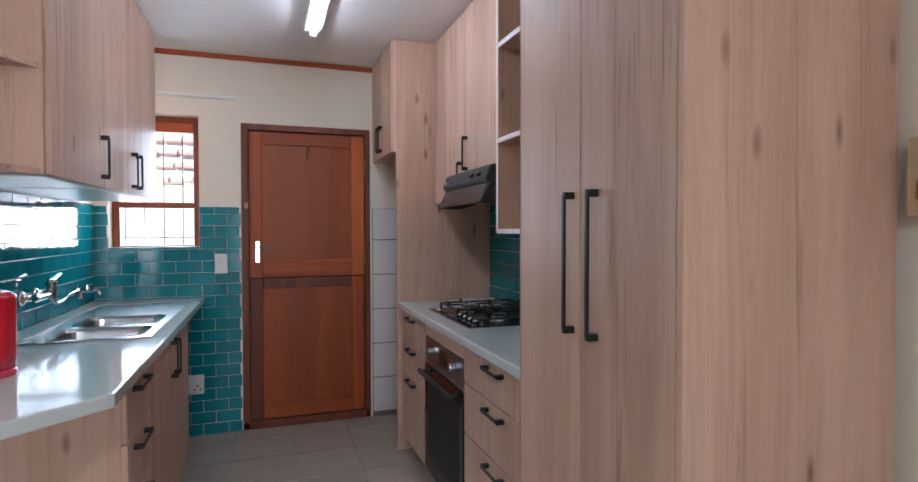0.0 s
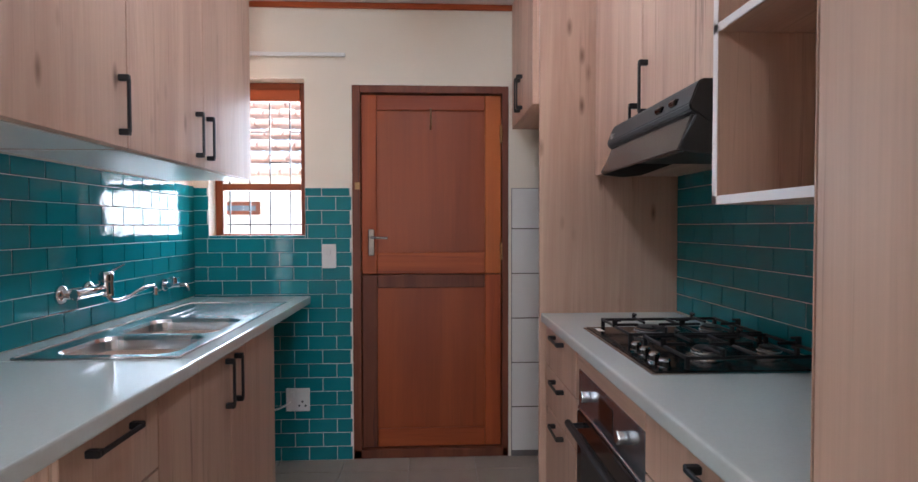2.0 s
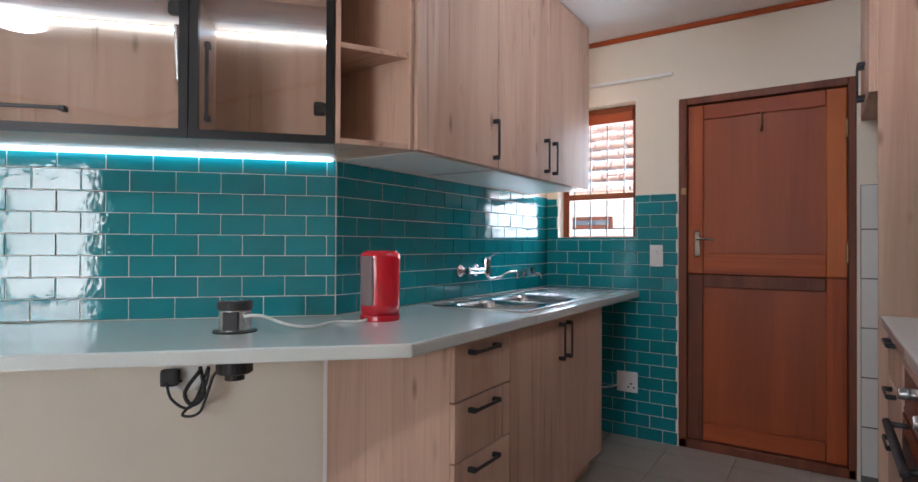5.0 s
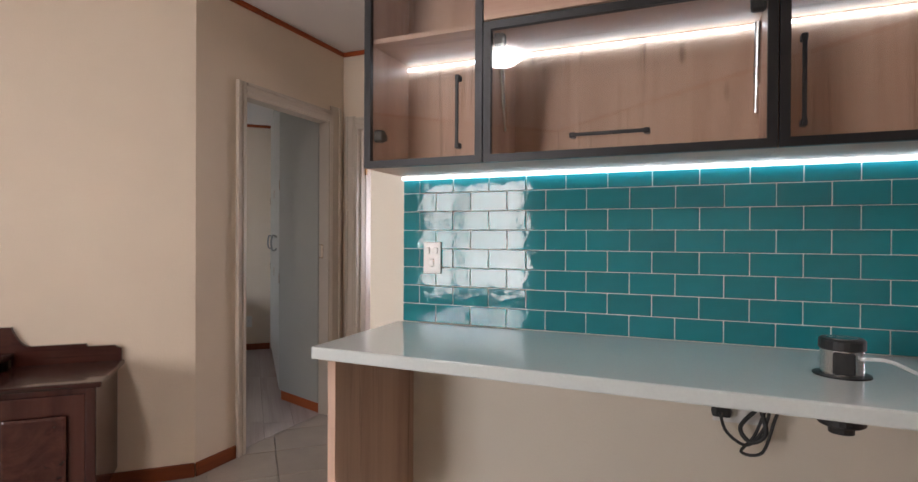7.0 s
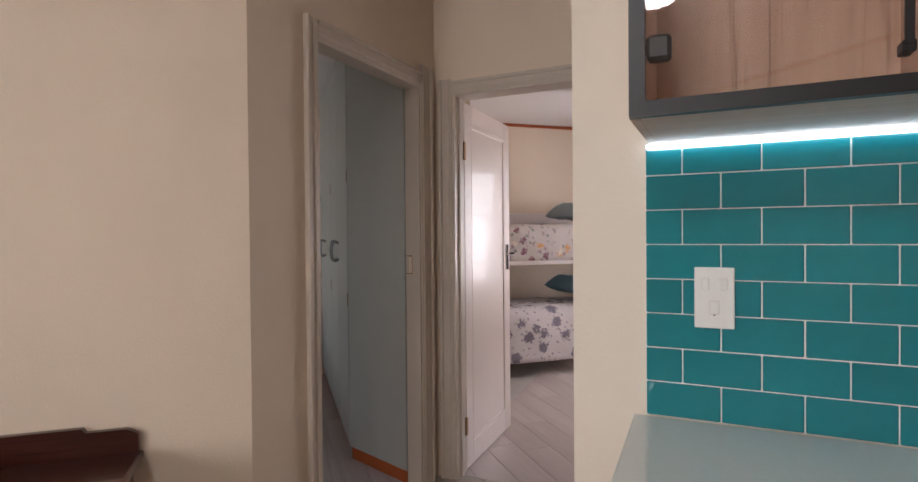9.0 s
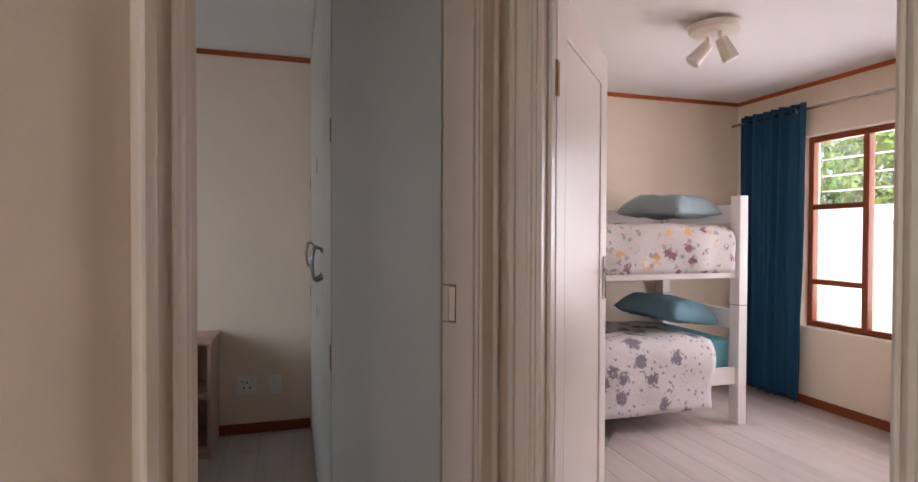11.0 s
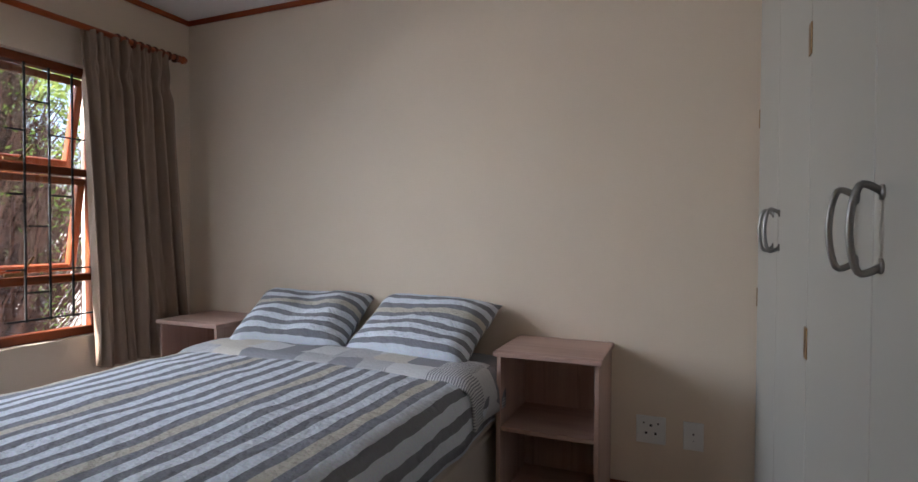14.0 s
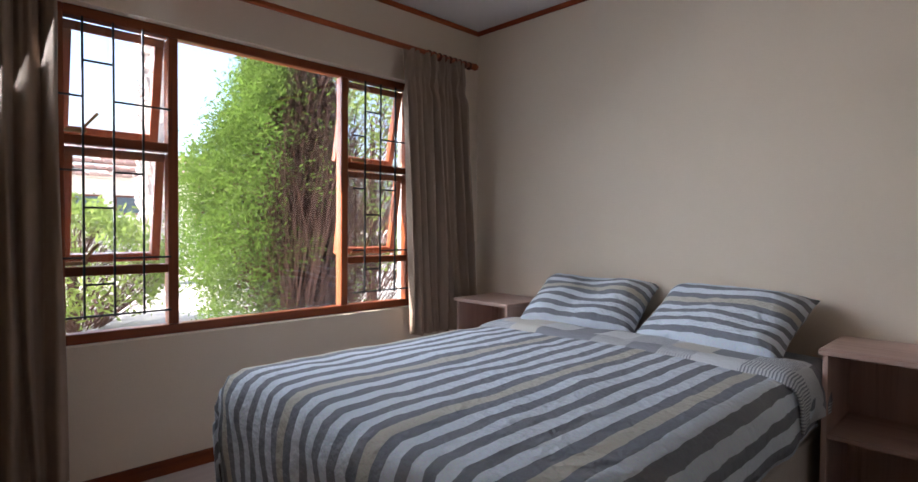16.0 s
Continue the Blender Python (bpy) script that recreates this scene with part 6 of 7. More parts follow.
STRIPES = striped_cloth("striped_quilt_cloth", 0.088, "X")
PILLOW_STRIPES = striped_cloth("striped_pillow_cloth", 0.064, "Y")
PATCH = patch_cloth("patchwork_cloth")
BASE_CLOTH = material("beige_bed_base_cloth", (0.55, 0.47, 0.40), 0.8, vary=0.06, scale=20, bump=0.3, bump_scale=250)
bed = thing("double_bed", None, "double bed with grey and white striped quilt", "bed")
BY0, BY1, BX0, BX1 = -2.20, -0.662, -6.40, -4.37
part("base", box((BX0, BY0 + 0.03, 0.06), (BX1 - 0.03, BY1 - 0.03, 0.33), 0.02, seg=2), BASE_CLOTH, bed, "beige upholstered bed base")
for x in (BX0 + 0.1, BX1 - 0.15):
    for y in (BY0 + 0.12, BY1 - 0.12):
        part("foot", cyl((x, y, 0), (x, y, 0.06), 0.025, n=14), BLACK_PLASTIC, bed)
part("mattress", box((BX0, BY0 + 0.02, 0.331), (BX1 - 0.02, BY1 - 0.02, 0.585), 0.05, seg=3), BASE_CLOTH, bed, "pale quilted mattress")
qt = part("quilt", cover(BX0 + 0.35, BX1, BY0, BY1, 0.615, (0.0, 0.50, 0.30, 0.20), seed=3, wrinkle=0.010), STRIPES, bed, "grey and white striped quilt", smooth=True)
qs = qt.modifiers.new("thickness", "SOLIDIFY")
qs.thickness = 0.012
fb_ = part("folded_band", cover(BX0 + 0.30, BX0 + 0.66, BY0 - 0.01, BY1 + 0.012, 0.632, (0.0, 0.0, 0.26, 0.16), seed=7, wrinkle=0.010, corner=0.06), PATCH, bed, "pale patchwork turn-back of the quilt", smooth=True)
fs = fb_.modifiers.new("thickness", "SOLIDIFY")
fs.thickness = 0.012
part("sheet", cover(BX0 + 0.005, BX0 + 0.36, BY0 + 0.01, BY1 - 0.01, 0.60, (0.0, 0.0, 0.2, 0.2), seed=9, wrinkle=0.004), material("grey_sheet", (0.32, 0.33, 0.35), 0.85, vary=0.06, scale=20, bump=0.3, bump_scale=90), bed, "grey fitted sheet", smooth=True)
for y, tw, sd in ((-1.80, 6, 2), (-1.09, -7, 5)):
    pm = Matrix.Translation((-6.205, y, 0.728)) @ Matrix.Rotation(radians(tw), 4, "Z") @ Matrix.Rotation(radians(31), 4, "Y") @ Matrix.Rotation(radians(90), 4, "Z")
    pl = part("pillow", pillow_mesh(0.68, 0.45, 0.17, sd), PILLOW_STRIPES, None, smooth=True, m=pm)
    tagged(pl, "plump pillow in grey and white striped cover", "pillow", "striped pillows on the bed")

# ---- bunk room ----
FLORAL = print_cloth("floral_print", (0.62, 0.57, 0.55), [((0.30, 0.34, 0.30), 0.22, 15), ((0.30, 0.15, 0.19), 0.25, 8.5), ((0.42, 0.30, 0.34), 0.2, 12), ((0.72, 0.42, 0.20), 0.20, 5.5), ((0.78, 0.70, 0.58), 0.15, 5.5)], 1)
TOILE = print_cloth("toile_print", (0.66, 0.61, 0.60), [((0.24, 0.21, 0.25), 0.36, 7.0), ((0.30, 0.27, 0.32), 0.22, 22)], 1)
SHEET_TEAL = material("teal_sheet", (0.12, 0.33, 0.38), 0.85, vary=0.06, scale=20, bump=0.3, bump_scale=120)
PILLOW_GREY = material("blue_grey_cloth", (0.30, 0.38, 0.41), 0.85, vary=0.08, scale=14, bump=0.35, bump_scale=120)
PILLOW_TEAL = material("slate_blue_cloth", (0.14, 0.26, 0.32), 0.85, vary=0.08, scale=14, bump=0.35, bump_scale=120)
bk = thing("bunk_bed", None, "white painted wooden bunk bed with printed covers", "bunk bed")
PX0, PX1, PY0, PY1 = -6.50, -5.67, 1.36, 3.27
for x in (PX0, PX1):
    for y in (PY0, PY1):
        part("post", box((x - 0.045, y - 0.035, 0), (x + 0.045, y + 0.035, 1.61), 0.006, seg=2), WHITEWOOD, bk)
        part("post_joint", box((x - 0.046, y - 0.036, 0.838), (x + 0.046, y + 0.036, 0.842)), BLACK_PLASTIC, bk)
for z0, z1 in ((0.28, 0.40), (1.03, 1.15)):
    part("side_rail", box((PX1 - 0.012, PY0 + 0.035, z0), (PX1 + 0.016, PY1 - 0.035, z1), 0.004), WHITEWOOD, bk)
    part("side_rail", box((PX0 - 0.016, PY0 + 0.035, z0), (PX0 + 0.012, PY1 - 0.035, z1), 0.004), WHITEWOOD, bk)
    part("slat_base", box((PX0 + 0.02, PY0 + 0.03, z1 - 0.06), (PX1 - 0.02, PY1 - 0.03, z1 - 0.04)), WHITEWOOD, bk)
for y in (PY0, PY1):
    for z0, z1 in ((0.28, 0.40), (0.66, 0.80), (1.03, 1.15), (1.42, 1.55)):
        part("head_rail", box((PX0 + 0.045, y - 0.014, z0), (PX1 - 0.045, y + 0.014, z1), 0.004), WHITEWOOD, bk)
part("guard_rail", box((PX0 - 0.014, PY0 + 0.035, 1.42), (PX0 + 0.014, PY1 - 0.035, 1.54), 0.004), WHITEWOOD, bk)
part("mattress", box((PX0 + 0.025, PY0 + 0.04, 0.36), (PX1 - 0.025, PY1 - 0.04, 0.60), 0.04, seg=3), SHEET_TEAL, bk, "mattress in a teal fitted sheet")
part("mattress", box((PX0 + 0.025, PY0 + 0.04, 1.11), (PX1 - 0.025, PY1 - 0.04, 1.36), 0.04, seg=3), SHEET_TEAL, bk)
c1 = part("cover", cover(PX0 + 0.03, PX1 + 0.03, PY0 + 0.05, PY1 - 0.045, 1.395, (0.0, 0.31, 0.0, 0.0), seed=11, wrinkle=0.012, quilt=0.006), FLORAL, bk, "floral printed quilt", smooth=True)
c2 = part("cover", cover(PX0 + 0.03, PX1 + 0.04, PY0 + 0.05, PY1 - 0.22, 0.625, (0.0, 0.50, 0.0, 0.0), seed=13, wrinkle=0.010), TOILE, bk, "pale bedspread with grey toile print", smooth=True)
for c_ in (c1, c2):
    so = c_.modifiers.new("thickness", "SOLIDIFY")
    so.thickness = 0.014
for z, mt, sd, lab, y in ((1.490, PILLOW_GREY, 21, "blue-grey pillow on the upper bunk", 2.92), (0.735, PILLOW_TEAL, 23, "slate blue pillow on the lower bunk", 2.90)):
    pl = part("pillow", pillow_mesh(0.62, 0.44, 0.17, sd, under=0.35), mt, None, smooth=True, m=Matrix.Translation((-6.0, y, z)) @ Matrix.Rotation(radians(-9 if z < 1 else -2), 4, "X") @ Matrix.Rotation(radians(8), 4, "Z"))
    tagged(pl, lab, "pillow")

w2 = casement("window_bunk_room", Matrix.Translation((0, Y2 + 0.08, 0)), W2[0], W2[1], W2[2], W2[3], 0.045, "meranti window with side casements in the bunk room", mullions=(-5.465, -4.73), transoms=[(-5.89, -5.485, 1.555), (-5.89, -5.485, 0.965), (-4.71, -4.34, 1.555), (-4.71, -4.34, 0.965)])
for z in (1.68, 1.80, 1.93):
    part("bar", box((-5.89, 0.095, z - 0.006), (-4.34, 0.10, z + 0.006)), WHITE_PLASTIC, w2)
drape("curtain", Matrix.Translation((-6.135, Y2 - 0.085, 2.36)), 0.63, 2.33, 7, 0.10, BLUE_CLOTH, "petrol blue eyelet curtain beside the bunk room window", seed=5)
r2 = thing("curtain_rod", Matrix.Translation((0, Y2 - 0.085, 2.305)), "slim steel curtain rod with ring", "curtain rod")
part("pole", cyl((-6.56, 0, 0), (-3.9, 0, 0), 0.012, n=14), STEEL, r2, smooth=True)
part("ring", lathe([(0.024, -0.004), (0.034, -0.004), (0.034, 0.004), (0.024, 0.004)], 20), CHROME, r2, m=Matrix.Translation((-5.875, 0.0, 0)) @ Matrix.Rotation(radians(80), 4, "Y"))
sl = thing("ceiling_spotlight", Matrix.Translation((-5.06, 2.50, H)), "cream ceiling fitting with two spot heads", "ceiling light")
CREAM_METAL = material("cream_enamel", (0.72, 0.64, 0.56), 0.35, vary=0.03)
part("rose", lathe([(0.05, -0.045), (0.13, -0.035), (0.14, -0.01), (0.14, 0.0)], 32), CREAM_METAL, sl)
for sx, dirv in ((-0.05, (-0.05, -0.09, -0.12)), (0.05, (0.03, 0.06, -0.14))):
    dv = Vector(dirv).normalized()
    st = Vector((sx, 0, -0.04))
    el = st + Vector((0, 0, -0.045))
    hd_ = part("spot_head", cyl(el, el + dv * 0.13, 0.032, n=20, r2=0.044, bev=0.004), CREAM_METAL, sl)
    part("arm", cyl(st, el, 0.012, n=12), CREAM_METAL, hd_)
    part("lens", cyl(el + dv * 0.129, el + dv * 0.133, 0.036, n=20), WHITE_PLASTIC, hd_)

# ---- outside ----
PAVING = material("pale_paving", (0.42, 0.39, 0.34), 0.9, vary=0.2, scale=3, bump=0.6, bump_scale=40)
t = bmesh.new()
bmesh.ops.create_grid(t, x_segments=2, y_segments=2, size=150)
tagged(part("ground", t, PAVING, m=Matrix.Translation((0, 0, -0.25))), "pale paved yard around the house", "ground", kind="structure")
def leaf_material(name, color, vary, scale, through=0.45):
    """Foliage that both reflects light and lets it through."""
    m = material(name, color, 0.6, vary=vary, scale=scale, bump=0.0, spec=0.3)
    n, l = m.node_tree.nodes, m.node_tree.links
    b = n["Principled BSDF"]
    tr, mx = n.new("ShaderNodeBsdfTranslucent"), n.new("ShaderNodeMixShader")
    mx.inputs[0].default_value = through
    l.new(b.inputs["Base Color"].links[0].from_socket, tr.inputs["Color"])
    l.new(b.outputs[0], mx.inputs[1])
    l.new(tr.outputs[0], mx.inputs[2])
    l.new(mx.outputs[0], n["Material Output"].inputs["Surface"])
    return m


LEAF = leaf_material("leaf_green", (0.24, 0.32, 0.08), 0.45, 2.5)
DEAD = material("dead_foliage", (0.085, 0.040, 0.026), 0.8, vary=0.4, scale=6, bump=0.0, spec=0.3)
LEAF2 = leaf_material("conifer_green", (0.125, 0.20, 0.035), 0.8, 2.0, 0.4)
BARK = material("bark", (0.085, 0.042, 0.031), 0.9, vary=0.35, scale=12, bump=0.6, bump_scale=40, stretch=(1, 1, 0.2))


def tree(name, m, height, radius, label, clumps=900, seed=1, bare=0.0, mat=None, leaf=0.05, base=0.1, columnar=False, leaves=14):
    """A trunk with tapering limbs and a crown of many small leaves set along twigs. bare: share of the -x side left leafless."""
    rnd = random.Random(seed)
    tr = thing(name, m, label, "tree")
    wood_ = cyl((0, 0, 0), (0, 0, height * 0.75), radius * 0.06, n=10, r2=radius * 0.02)
    leaves_v, leaves_f, twigs, dead_f = [], [], [], []
    for i in range(clumps):
        zf = rnd.random() ** 0.8
        inner = columnar and i % 3 == 0
        z = base + (height - base) * zf
        prof = (1 - zf ** 2.8) ** 0.6 * (0.86 + 0.12 * math.sin(zf * 9 + seed)) if columnar else math.sin(math.pi * min(0.999, 0.12 + 0.88 * zf)) ** 0.6
        an = rnd.uniform(0, 2 * math.pi)
        rr = radius * prof * (0.55 + 0.45 * rnd.random() ** 0.5) * (1 + 0.18 * noise.noise(Vector((math.cos(an) * 2, math.sin(an) * 2, z * 1.3 + seed))))
        rr *= rnd.uniform(0.3, 0.7) if inner else 1.0
        tip = Vector((rr * math.cos(an), rr * math.sin(an), z))
        root = Vector((tip.x * 0.25, tip.y * 0.25, max(0.05, z - rr * rnd.uniform(0.9, 1.8) if columnar else z - rr * rnd.uniform(0.5, 1.1))))
        if i % 3 == 0 or math.cos(an - 2.69) > -0.3:
            mid = root.lerp(tip, 0.5) + Vector((rnd.uniform(-.13, .13), rnd.uniform(-.13, .13), rnd.uniform(-.06, .08)))
            twigs.append((root, mid, tip, 0.004 if rnd.random() < 0.8 else 0.010))
        if bare and not inner and math.cos(an - 2.69) > -0.27 and rnd.random() < bare:
            continue
        for k in range(leaves):
            c = tip + Vector((rnd.gauss(0, 0.075), rnd.gauss(0, 0.075), rnd.gauss(0, 0.09))) * (radius * 0.8)
            d1 = Vector((rnd.gauss(0, 1), rnd.gauss(0, 1), rnd.gauss(0.5, 1))).normalized()
            d2 = d1.orthogonal().normalized()
            s = leaf * rnd.uniform(0.6, 1.3)
            b = len(leaves_v)
            leaves_v += [c - d2 * s * 0.35, c + d1 * s, c + d2 * s * 0.35, c - d1 * s * 0.6]
            (dead_f if inner else leaves_f).append((b, b + 1, b + 2, b + 3))
    part("trunk", wood_, BARK, tr)
    tv, tfc = [], []
    for p, q, r, w in twigs:
        ring = []
        for c, k in ((p, 1.3), (q, 1.0), (r, 0.5)):
            ring.append(len(tv))
            tv += [c + Vector((math.cos(a), math.sin(a), 0)) * w * k for a in (0, 2.09, 4.19)]
        for a, b in zip(ring, ring[1:]):
            tfc += [(a + i, a + (i + 1) % 3, b + (i + 1) % 3, b + i) for i in range(3)]
    tm = bpy.data.meshes.new("twigs")
    tm.from_pydata([tuple(v) for v in tv], [], tfc)
    tm.materials.append(BARK)
    tagged(new("twigs", tm), kind="stuff").parent = tr
    me = bpy.data.meshes.new("crown")
    me.from_pydata([tuple(v) for v in leaves_v], [], leaves_f + dead_f)
    me.materials.append(mat or LEAF)
    me.materials.append(DEAD)
    me.polygons.foreach_set("material_index", [0] * len(leaves_f) + [1] * len(dead_f))
    cr = new("crown", me)
    cr.parent = tr
    cr["kind"] = "stuff"
    return tr


tree("conifer", Matrix.Translation((-6.55, -5.75, -0.25)), 3.5, 1.34, "bright green conifer with bare reddish twigs inside", 3900, 4, 0.95, LEAF2, 0.030, 0.2, True, 40)
tree("garden_tree", Matrix.Translation((-4.95, -8.6, -0.25)), 1.6, 1.3, "low leafy garden tree in sunlight", 500, 9, 0, LEAF, 0.06, 0.3)
tree("garden_tree", Matrix.Translation((-9.5, -8.5, -0.25)), 4.2, 1.8, "leafy garden tree beyond the conifer", 500, 12, 0, LEAF, 0.07, 0.5)
tree("garden_tree", Matrix.Translation((-7.6, 9.6, -0.25)), 4.2, 2.2, "leafy tree behind the garden wall", 800, 15, 0, LEAF2, 0.07, 0.8)
tree("garden_tree", Matrix.Translation((-10.5, 10.2, -0.25)), 4.4, 2.3, "leafy tree behind the garden wall", 700, 17, 0, LEAF, 0.07, 0.8)
STUCCO = material("pale_stucco", (0.78, 0.72, 0.64), 0.85, vary=0.06, scale=2, bump=0.3, bump_scale=60)
ROOF = material("clay_roof_tile", (0.42, 0.29, 0.24), 0.8, vary=0.25, scale=6, bump=0.3)
GREYWIN = material("dark_window_glass", (0.10, 0.13, 0.16), 0.1, vary=0.2, bump=0.0)


def house(name, m, w, d, eave, ridge, windows, label, hip=0.0):
    """A low house facing local -y: walls, tiled roof in rows, hipped at one end, and windows (x, z, w, h)."""
    h = thing(name, m, label, "house")
    part("wall", box((-w / 2, 0, -0.25), (w / 2, d, eave)), STUCCO, h)
    n_ = 9
    for i in range(n_):
        u0, u1 = i / n_, (i + 1) / n_
        bm = bmesh.new()
        k = 0
        x = -w / 2 - 0.4
        while x < w / 2 + 0.4 - hip * u0:
            box((x, -0.45 + (d / 2 + 0.45) * u0 - 0.03, eave + (ridge - eave) * u0), (x + 0.28, -0.45 + (d / 2 + 0.45) * u1, eave + (ridge - eave) * u0 + 0.10 + 0.02 * (k % 2)), 0.02, bm=bm)
            x += 0.30
            k += 1
        part("roof_course", bm, ROOF, h)
    part("roof_slope", prism([(-w / 2 - 0.3, -0.3), (w / 2 + 0.3, -0.3), (w / 2 + 0.3, d / 2), (-w / 2 - 0.3, d / 2)], eave - 0.05, eave + 0.02), STUCCO, h)
    for x, z, ww, hh in windows:
        wi = part("window", box((x - ww / 2, -0.03, z - hh / 2), (x + ww / 2, 0.05, z + hh / 2), 0.01), MERANTI_DARK, h)
        part("pane", box((x - ww / 2 + 0.06, -0.04, z - hh / 2 + 0.06), (x + ww / 2 - 0.06, -0.02, z + hh / 2 - 0.06)), GREYWIN, wi)
    return h


house("neighbour_house", Matrix.Translation((-5.5, -20.5, 0)) @ Matrix.Rotation(radians(180), 4, "Z"), 9.6, 8, 2.62, 4.9, [(-3.4, 1.75, 0.85, 0.62), (0.65, 1.75, 0.8, 0.62), (1.75, 1.75, 0.8, 0.62), (2.9, 1.75, 0.85, 0.62)], "pale stucco house with clay tile roof across the garden", hip=5.0)
house("neighbour_house", Matrix.Translation((-13.5, -23.5, 0)) @ Matrix.Rotation(radians(180), 4, "Z"), 9.0, 7, 2.45, 4.3, [(-1.5, 1.6, 1.1, 0.8)], "lower stucco wing with clay tile roof behind the conifer")


def palm(name, m, height, r, label):
    """A tall palm: a trunk shagged with old leaf bases, a skirt of dry fronds and a crown of arching fronds."""
    rnd = random.Random(31)
    p_ = thing(name, m, label, "palm tree")
    part("trunk", cyl((0, 0, 0), (0, 0, height), r, n=18, r2=r * 0.8), PALM_BARK, p_)
    bm = bmesh.new()
    z = 0.3
    while z < height - 0.3:
        for k in range(9):
            a_ = 2 * math.pi * k / 9 + z * 3.1 + rnd.uniform(-0.2, 0.2)
            box((-0.07, 0, -0.02), (0.07, 0.05, 0.20), 0.012, bm=bm, m=Matrix.Translation((math.cos(a_) * r * 0.92, math.sin(a_) * r * 0.92, z + rnd.uniform(-0.05, 0.05))) @ Matrix.Rotation(a_ - math.pi / 2, 4, "Z") @ Matrix.Rotation(radians(rnd.uniform(-38, -18)), 4, "X"))
        z += 0.2
    part("leaf_bases", bm, PALM_BARK, p_, "shaggy grey-brown old leaf bases")["kind"] = "stuff"
    for nm, count, mt in (("dry_skirt", 26, PALM_DRY), ("crown", 30, LEAF)):
        vs, fs = [], []
        for k in range(count):
            a_ = 2 * math.pi * k / count + rnd.uniform(-0.2, 0.2)
            ln, up = (rnd.uniform(1.2, 1.9), -0.9) if nm == "dry_skirt" else (rnd.uniform(1.8, 2.4), rnd.uniform(-0.1, 0.9))
            z0 = rnd.uniform(7.6, height) if nm == "dry_skirt" else height
            for i in range(16):
                u = 0.15 + 0.85 * i / 15
                out = r + ln * u * (0.34 if nm == "dry_skirt" else 0.85)
                c = Vector((math.cos(a_) * out, math.sin(a_) * out, z0 + ln * (up * u - (0.2 if nm == "dry_skirt" else 0.9) * u * u)))
                sd = Vector((-math.sin(a_), math.cos(a_), 0))
                for s_ in (-1, 1):
                    e = c + sd * s_ * 0.34 * (1.1 - 0.6 * u) + Vector((0, 0, -0.22)) + Vector((rnd.uniform(-.06, .06), rnd.uniform(-.06, .06), 0))
                    b0 = len(vs)
                    vs += [c, c + Vector((0, 0, 0.035)), e, c + Vector((math.cos(a_), math.sin(a_), 0)) * 0.05]
                    fs.append((b0, b0 + 1, b0 + 2, b0 + 3))
        me = bpy.data.meshes.new(nm)
        me.from_pydata([tuple(v) for v in vs], [], fs)
        me.materials.append(mt)
        ob = new(nm, me)
        ob.parent = p_
        ob["kind"] = "stuff"


PALM_BARK = material("palm_bark", (0.50, 0.44, 0.40), 0.9, vary=0.3, scale=6, bump=0.6, bump_scale=30)
PALM_DRY = material("dry_palm_frond", (0.30, 0.23, 0.16), 0.85, vary=0.3, scale=5)
palm("palm_tree", Matrix.Translation((-7.47, -14.2, -0.25)), 9.8, 0.34, "tall palm with a shaggy grey trunk beyond the conifer")
# its slit window is made up, in place of a brown band there
house("neighbour_house", Matrix.Translation((-2.0, 9.6, 0)), 9, 7, 2.05, 4.4, [(-0.6, 1.58, 0.75, 0.20)], "pale stucco house with clay tile roof next door")
tagged(part("garden_wall", box((-12, 7.4, -0.25), (-3.6, 7.6, 1.72), 0.01), STUCCO), "whitewashed garden wall in sunlight", "wall", kind="structure")

# ---- wall tiles ----
splashback("splashback_diagonal", DIAG, -1.793, 0.0, TOP + 0.002, UZ - 0.004, "glossy teal brick tiles above the counter")
LEFT = along(A, (XL, YB))
splashback("splashback_sink", LEFT, 0.0, YB - A[1], TOP + 0.002, UZ - 0.008, "glossy teal brick tiles above the sink", phase=0.04)
KWIN = (-0.77 - XL, -0.255 - XL, 1.24, 1.52)
splashback("splashback_back", BACK, 0.0, -XL - 0.004, 0.0, 1.5, "glossy teal brick tiles on the back wall", skip=[(KWIN[0], KWIN[1], KWIN[2], 2.0)], grout=[(0.0, KWIN[0], 0.0, 1.5), (KWIN[0], KWIN[1], 0.0, 1.24), (KWIN[1], -XL - 0.004, 0.0, 1.5)])
RIGHT = along((XR, 3.334), (XR, 1.6))
splashback("splashback_hob", RIGHT, 0.0, 1.73, TOP + 0.002, 1.52, "glossy teal brick tiles behind the hob")
wt = thing("splashback_fridge_bay", None, "plain white wall tiles in the fridge bay", "tiles", kind="structure")
part("grout_bed", box((0.875 - XL, -0.0035, 0), (XR - XL, -0.0005, 1.5)), DARK_GROUT, wt, m=BACK)
tile_field(wt, BACK, 0.875 - XL, XR - XL, 0.03, 1.5, 0.70, 0.249, 0.006, WHITE_TILE)

# ---- floors ----
D1N = Vector((math.sin(math.atan2(K[1] - C1[1], K[0] - C1[0])), -math.cos(math.atan2(K[1] - C1[1], K[0] - C1[0]))))  # into the passage


def side_1(x, y):
    return (x - C1[0]) * D1N.x + (y - C1[1]) * D1N.y


def side_2(x, y):
    return (x - K[0]) * DY - (y - K[1]) * DX


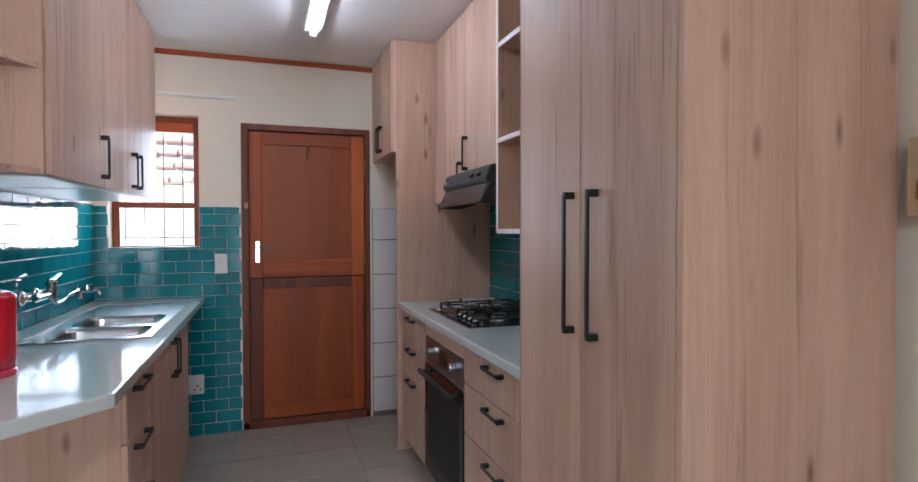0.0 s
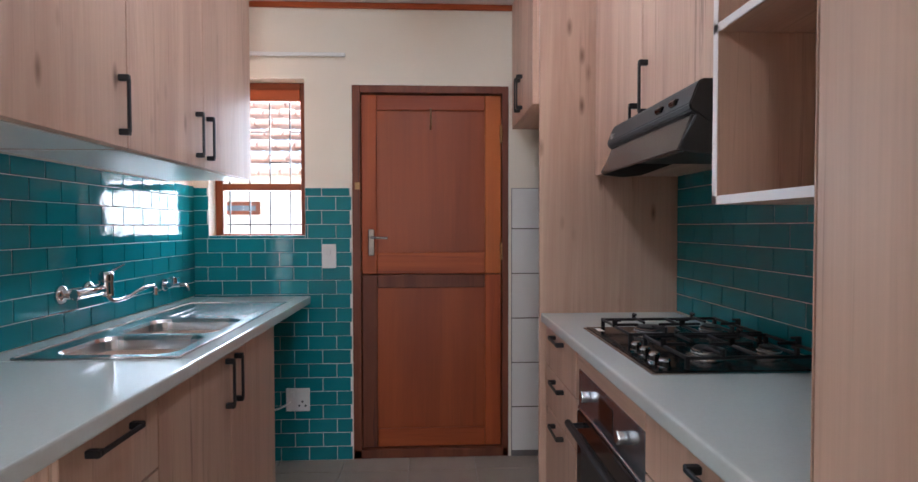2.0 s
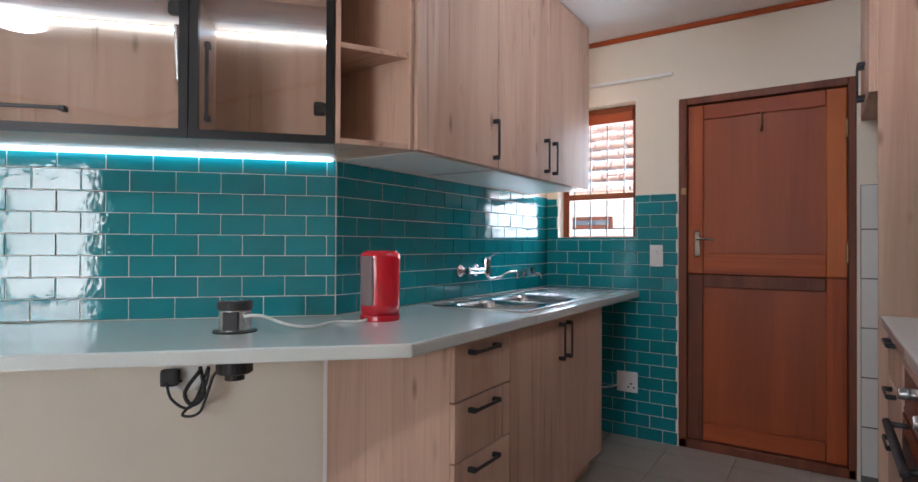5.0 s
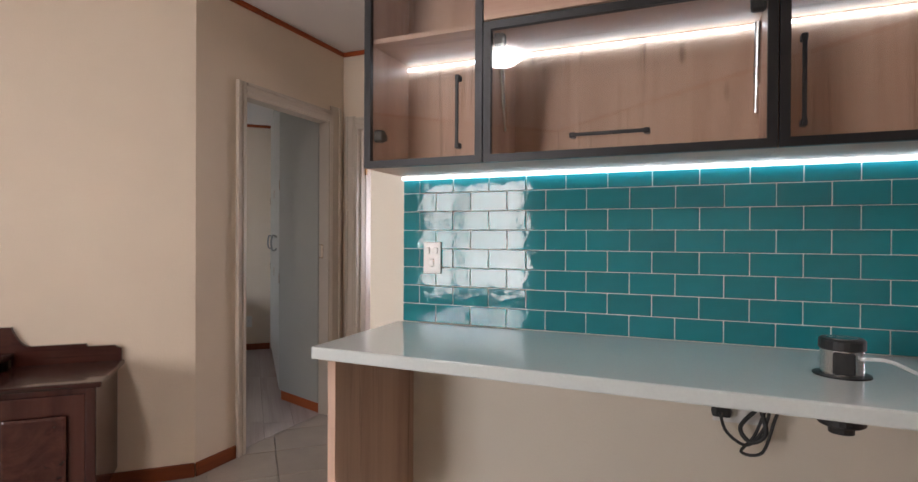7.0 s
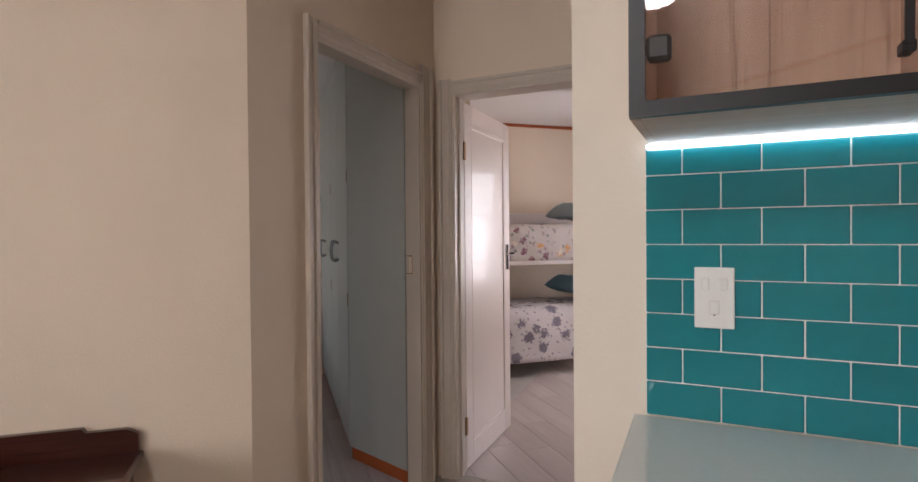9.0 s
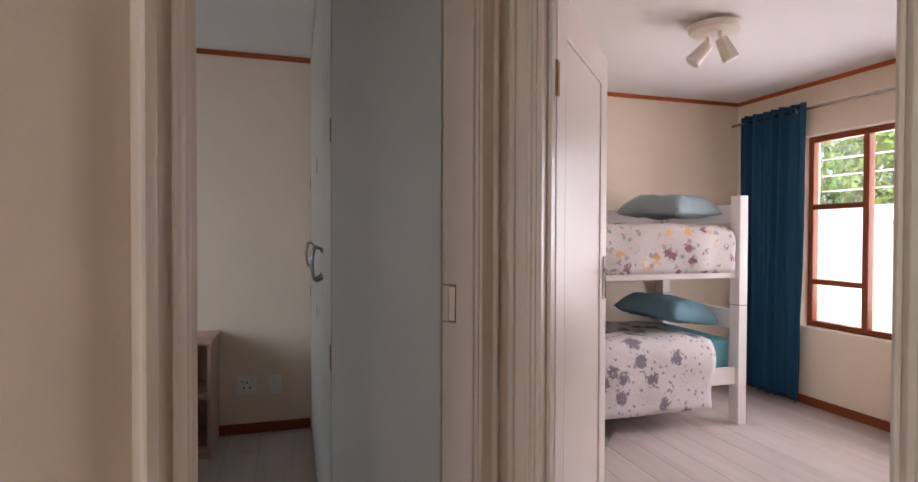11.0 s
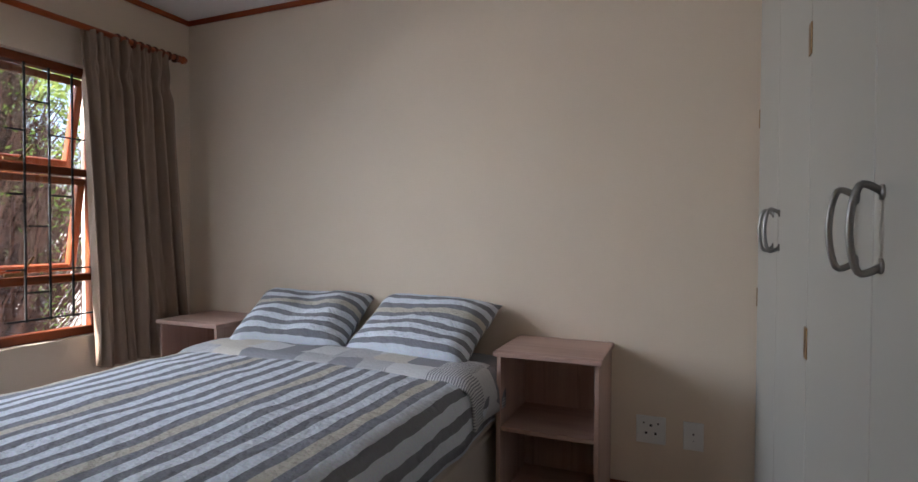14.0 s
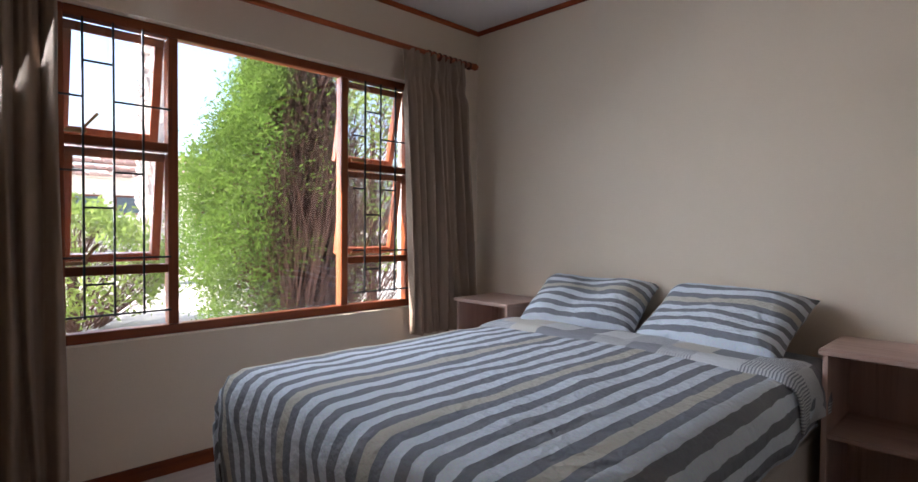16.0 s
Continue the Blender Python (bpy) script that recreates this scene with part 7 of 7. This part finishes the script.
def cut(t, p, nrm):
    r = bmesh.ops.bisect_plane(t, geom=t.verts[:] + t.edges[:] + t.faces[:], plane_co=p, plane_no=nrm, clear_outer=True)
    ed = [e for e in r["geom_cut"] if isinstance(e, bmesh.types.BMEdge)]
    if ed:
        bmesh.ops.edgeloop_fill(t, edges=ed)


tf = thing("floor_tiles", None, "beige-grey ceramic floor tiles with pale joints", "floor", kind="structure")
P_ = 0.355
whole = None
for i in range(-13, 5):
    for j in range(-20, 3):
        x, y = 0.31 + P_ * (i + 0.5), 3.49 + P_ * (j + 0.5)
        if y > YB + 0.1 or y < YS - 0.1 or x > XR + 0.1:
            continue
        s1, s2 = side_1(x, y), side_2(x, y)
        if s1 < -0.45 and y > C1[1]:
            continue
        if y <= C1[1] and x < C1[0] - 0.1:
            continue
        if s2 < -0.35 and x < XL:
            continue
        dgn = (x - A[0]) * DY - (y - A[1]) * DX
        if x < XL - 0.15 and dgn < 0 and (x - A[0]) * DX + (y - A[1]) * DY > -1.5:
            continue
        if y > 2.3 and x < XL - 0.15:
            continue
        near = -0.3 < s1 < 0.3 and y > C1[1] - 0.3 or (-0.3 < s2 < 0.3 and x < -2)
        g = 0.0025
        if near:
            t = box((x - P_ / 2 + g, y - P_ / 2 + g, -0.011), (x + P_ / 2 - g, y + P_ / 2 - g, 0.0), 0.0015)
            if y > C1[1] - 0.3:
                cut(t, (C1[0] - 0.06 * D1N.x, C1[1] - 0.06 * D1N.y, 0), (-D1N.x, -D1N.y, 0))
            if len(t.verts):
                cut(t, (K[0] - 0.06 * DY, K[1] + 0.06 * DX, 0), (-DY, DX, 0))
            if len(t.verts) < 4:
                t.free()
                continue
            part("floor_tile", t, FLOOR_TILE, tf)
            continue
        if whole is None:
            t = box((-P_ / 2 + g, -P_ / 2 + g, -0.011), (P_ / 2 - g, P_ / 2 - g, 0.0), 0.0015)
            whole = bpy.data.meshes.new("floor_tile")
            t.normal_update()
            t.to_mesh(whole)
            t.free()
            whole.materials.append(FLOOR_TILE)
        o = new("floor_tile", whole)
        o.parent = tf
        o.location = (x, y, random.uniform(-0.0006, 0.0))


def boards(name, x0, x1, y0, y1, keep, label, seed):
    """Laid laminate boards along x, ends staggered, cut along the door line."""
    rnd = random.Random(seed)
    bf = thing(name, None, label, "floor", kind="structure")
    w, ln = 0.193, 1.29
    y = y0
    while y < y1:
        x = x0 - rnd.uniform(0, ln)
        while x < x1:
            a, b = max(x, x0), min(x + ln, x1)
            x += ln
            if b - a < 0.02:
                continue
            t = box((a + 0.0006, y + 0.0006, -0.010), (b - 0.0006, min(y + w, y1) - 0.0006, 0.001), 0.0012)
            for p, nrm in keep:
                if len(t.verts):
                    cut(t, p, nrm)
            if len(t.verts) < 4:
                t.free()
                continue
            cx, cy = (a + b) / 2, y + w / 2
            bmesh.ops.translate(t, verts=t.verts, vec=(-cx, -cy, 0))
            part("floor_board", t, LAMINATE, bf, m=Matrix.Translation((cx, cy, 0)))
        y += w


boards("floor_bedroom", BX, C1[0] - 0.05, WY, CY + 0.02, [((C1[0] - 0.062 * D1N.x, C1[1] - 0.062 * D1N.y, 0), (D1N.x, D1N.y, 0))], "whitewashed laminate floor boards in the bedroom", 2)
boards("floor_bunk_room", X2, -2.2, 0.6, Y2, [((K[0] - 0.062 * DY, K[1] + 0.062 * DX, 0), (DY, -DX, 0)), ((-4.08, 0.925, 0), (-0.64, -0.768, 0))], "whitewashed laminate floor boards in the bunk room", 4)
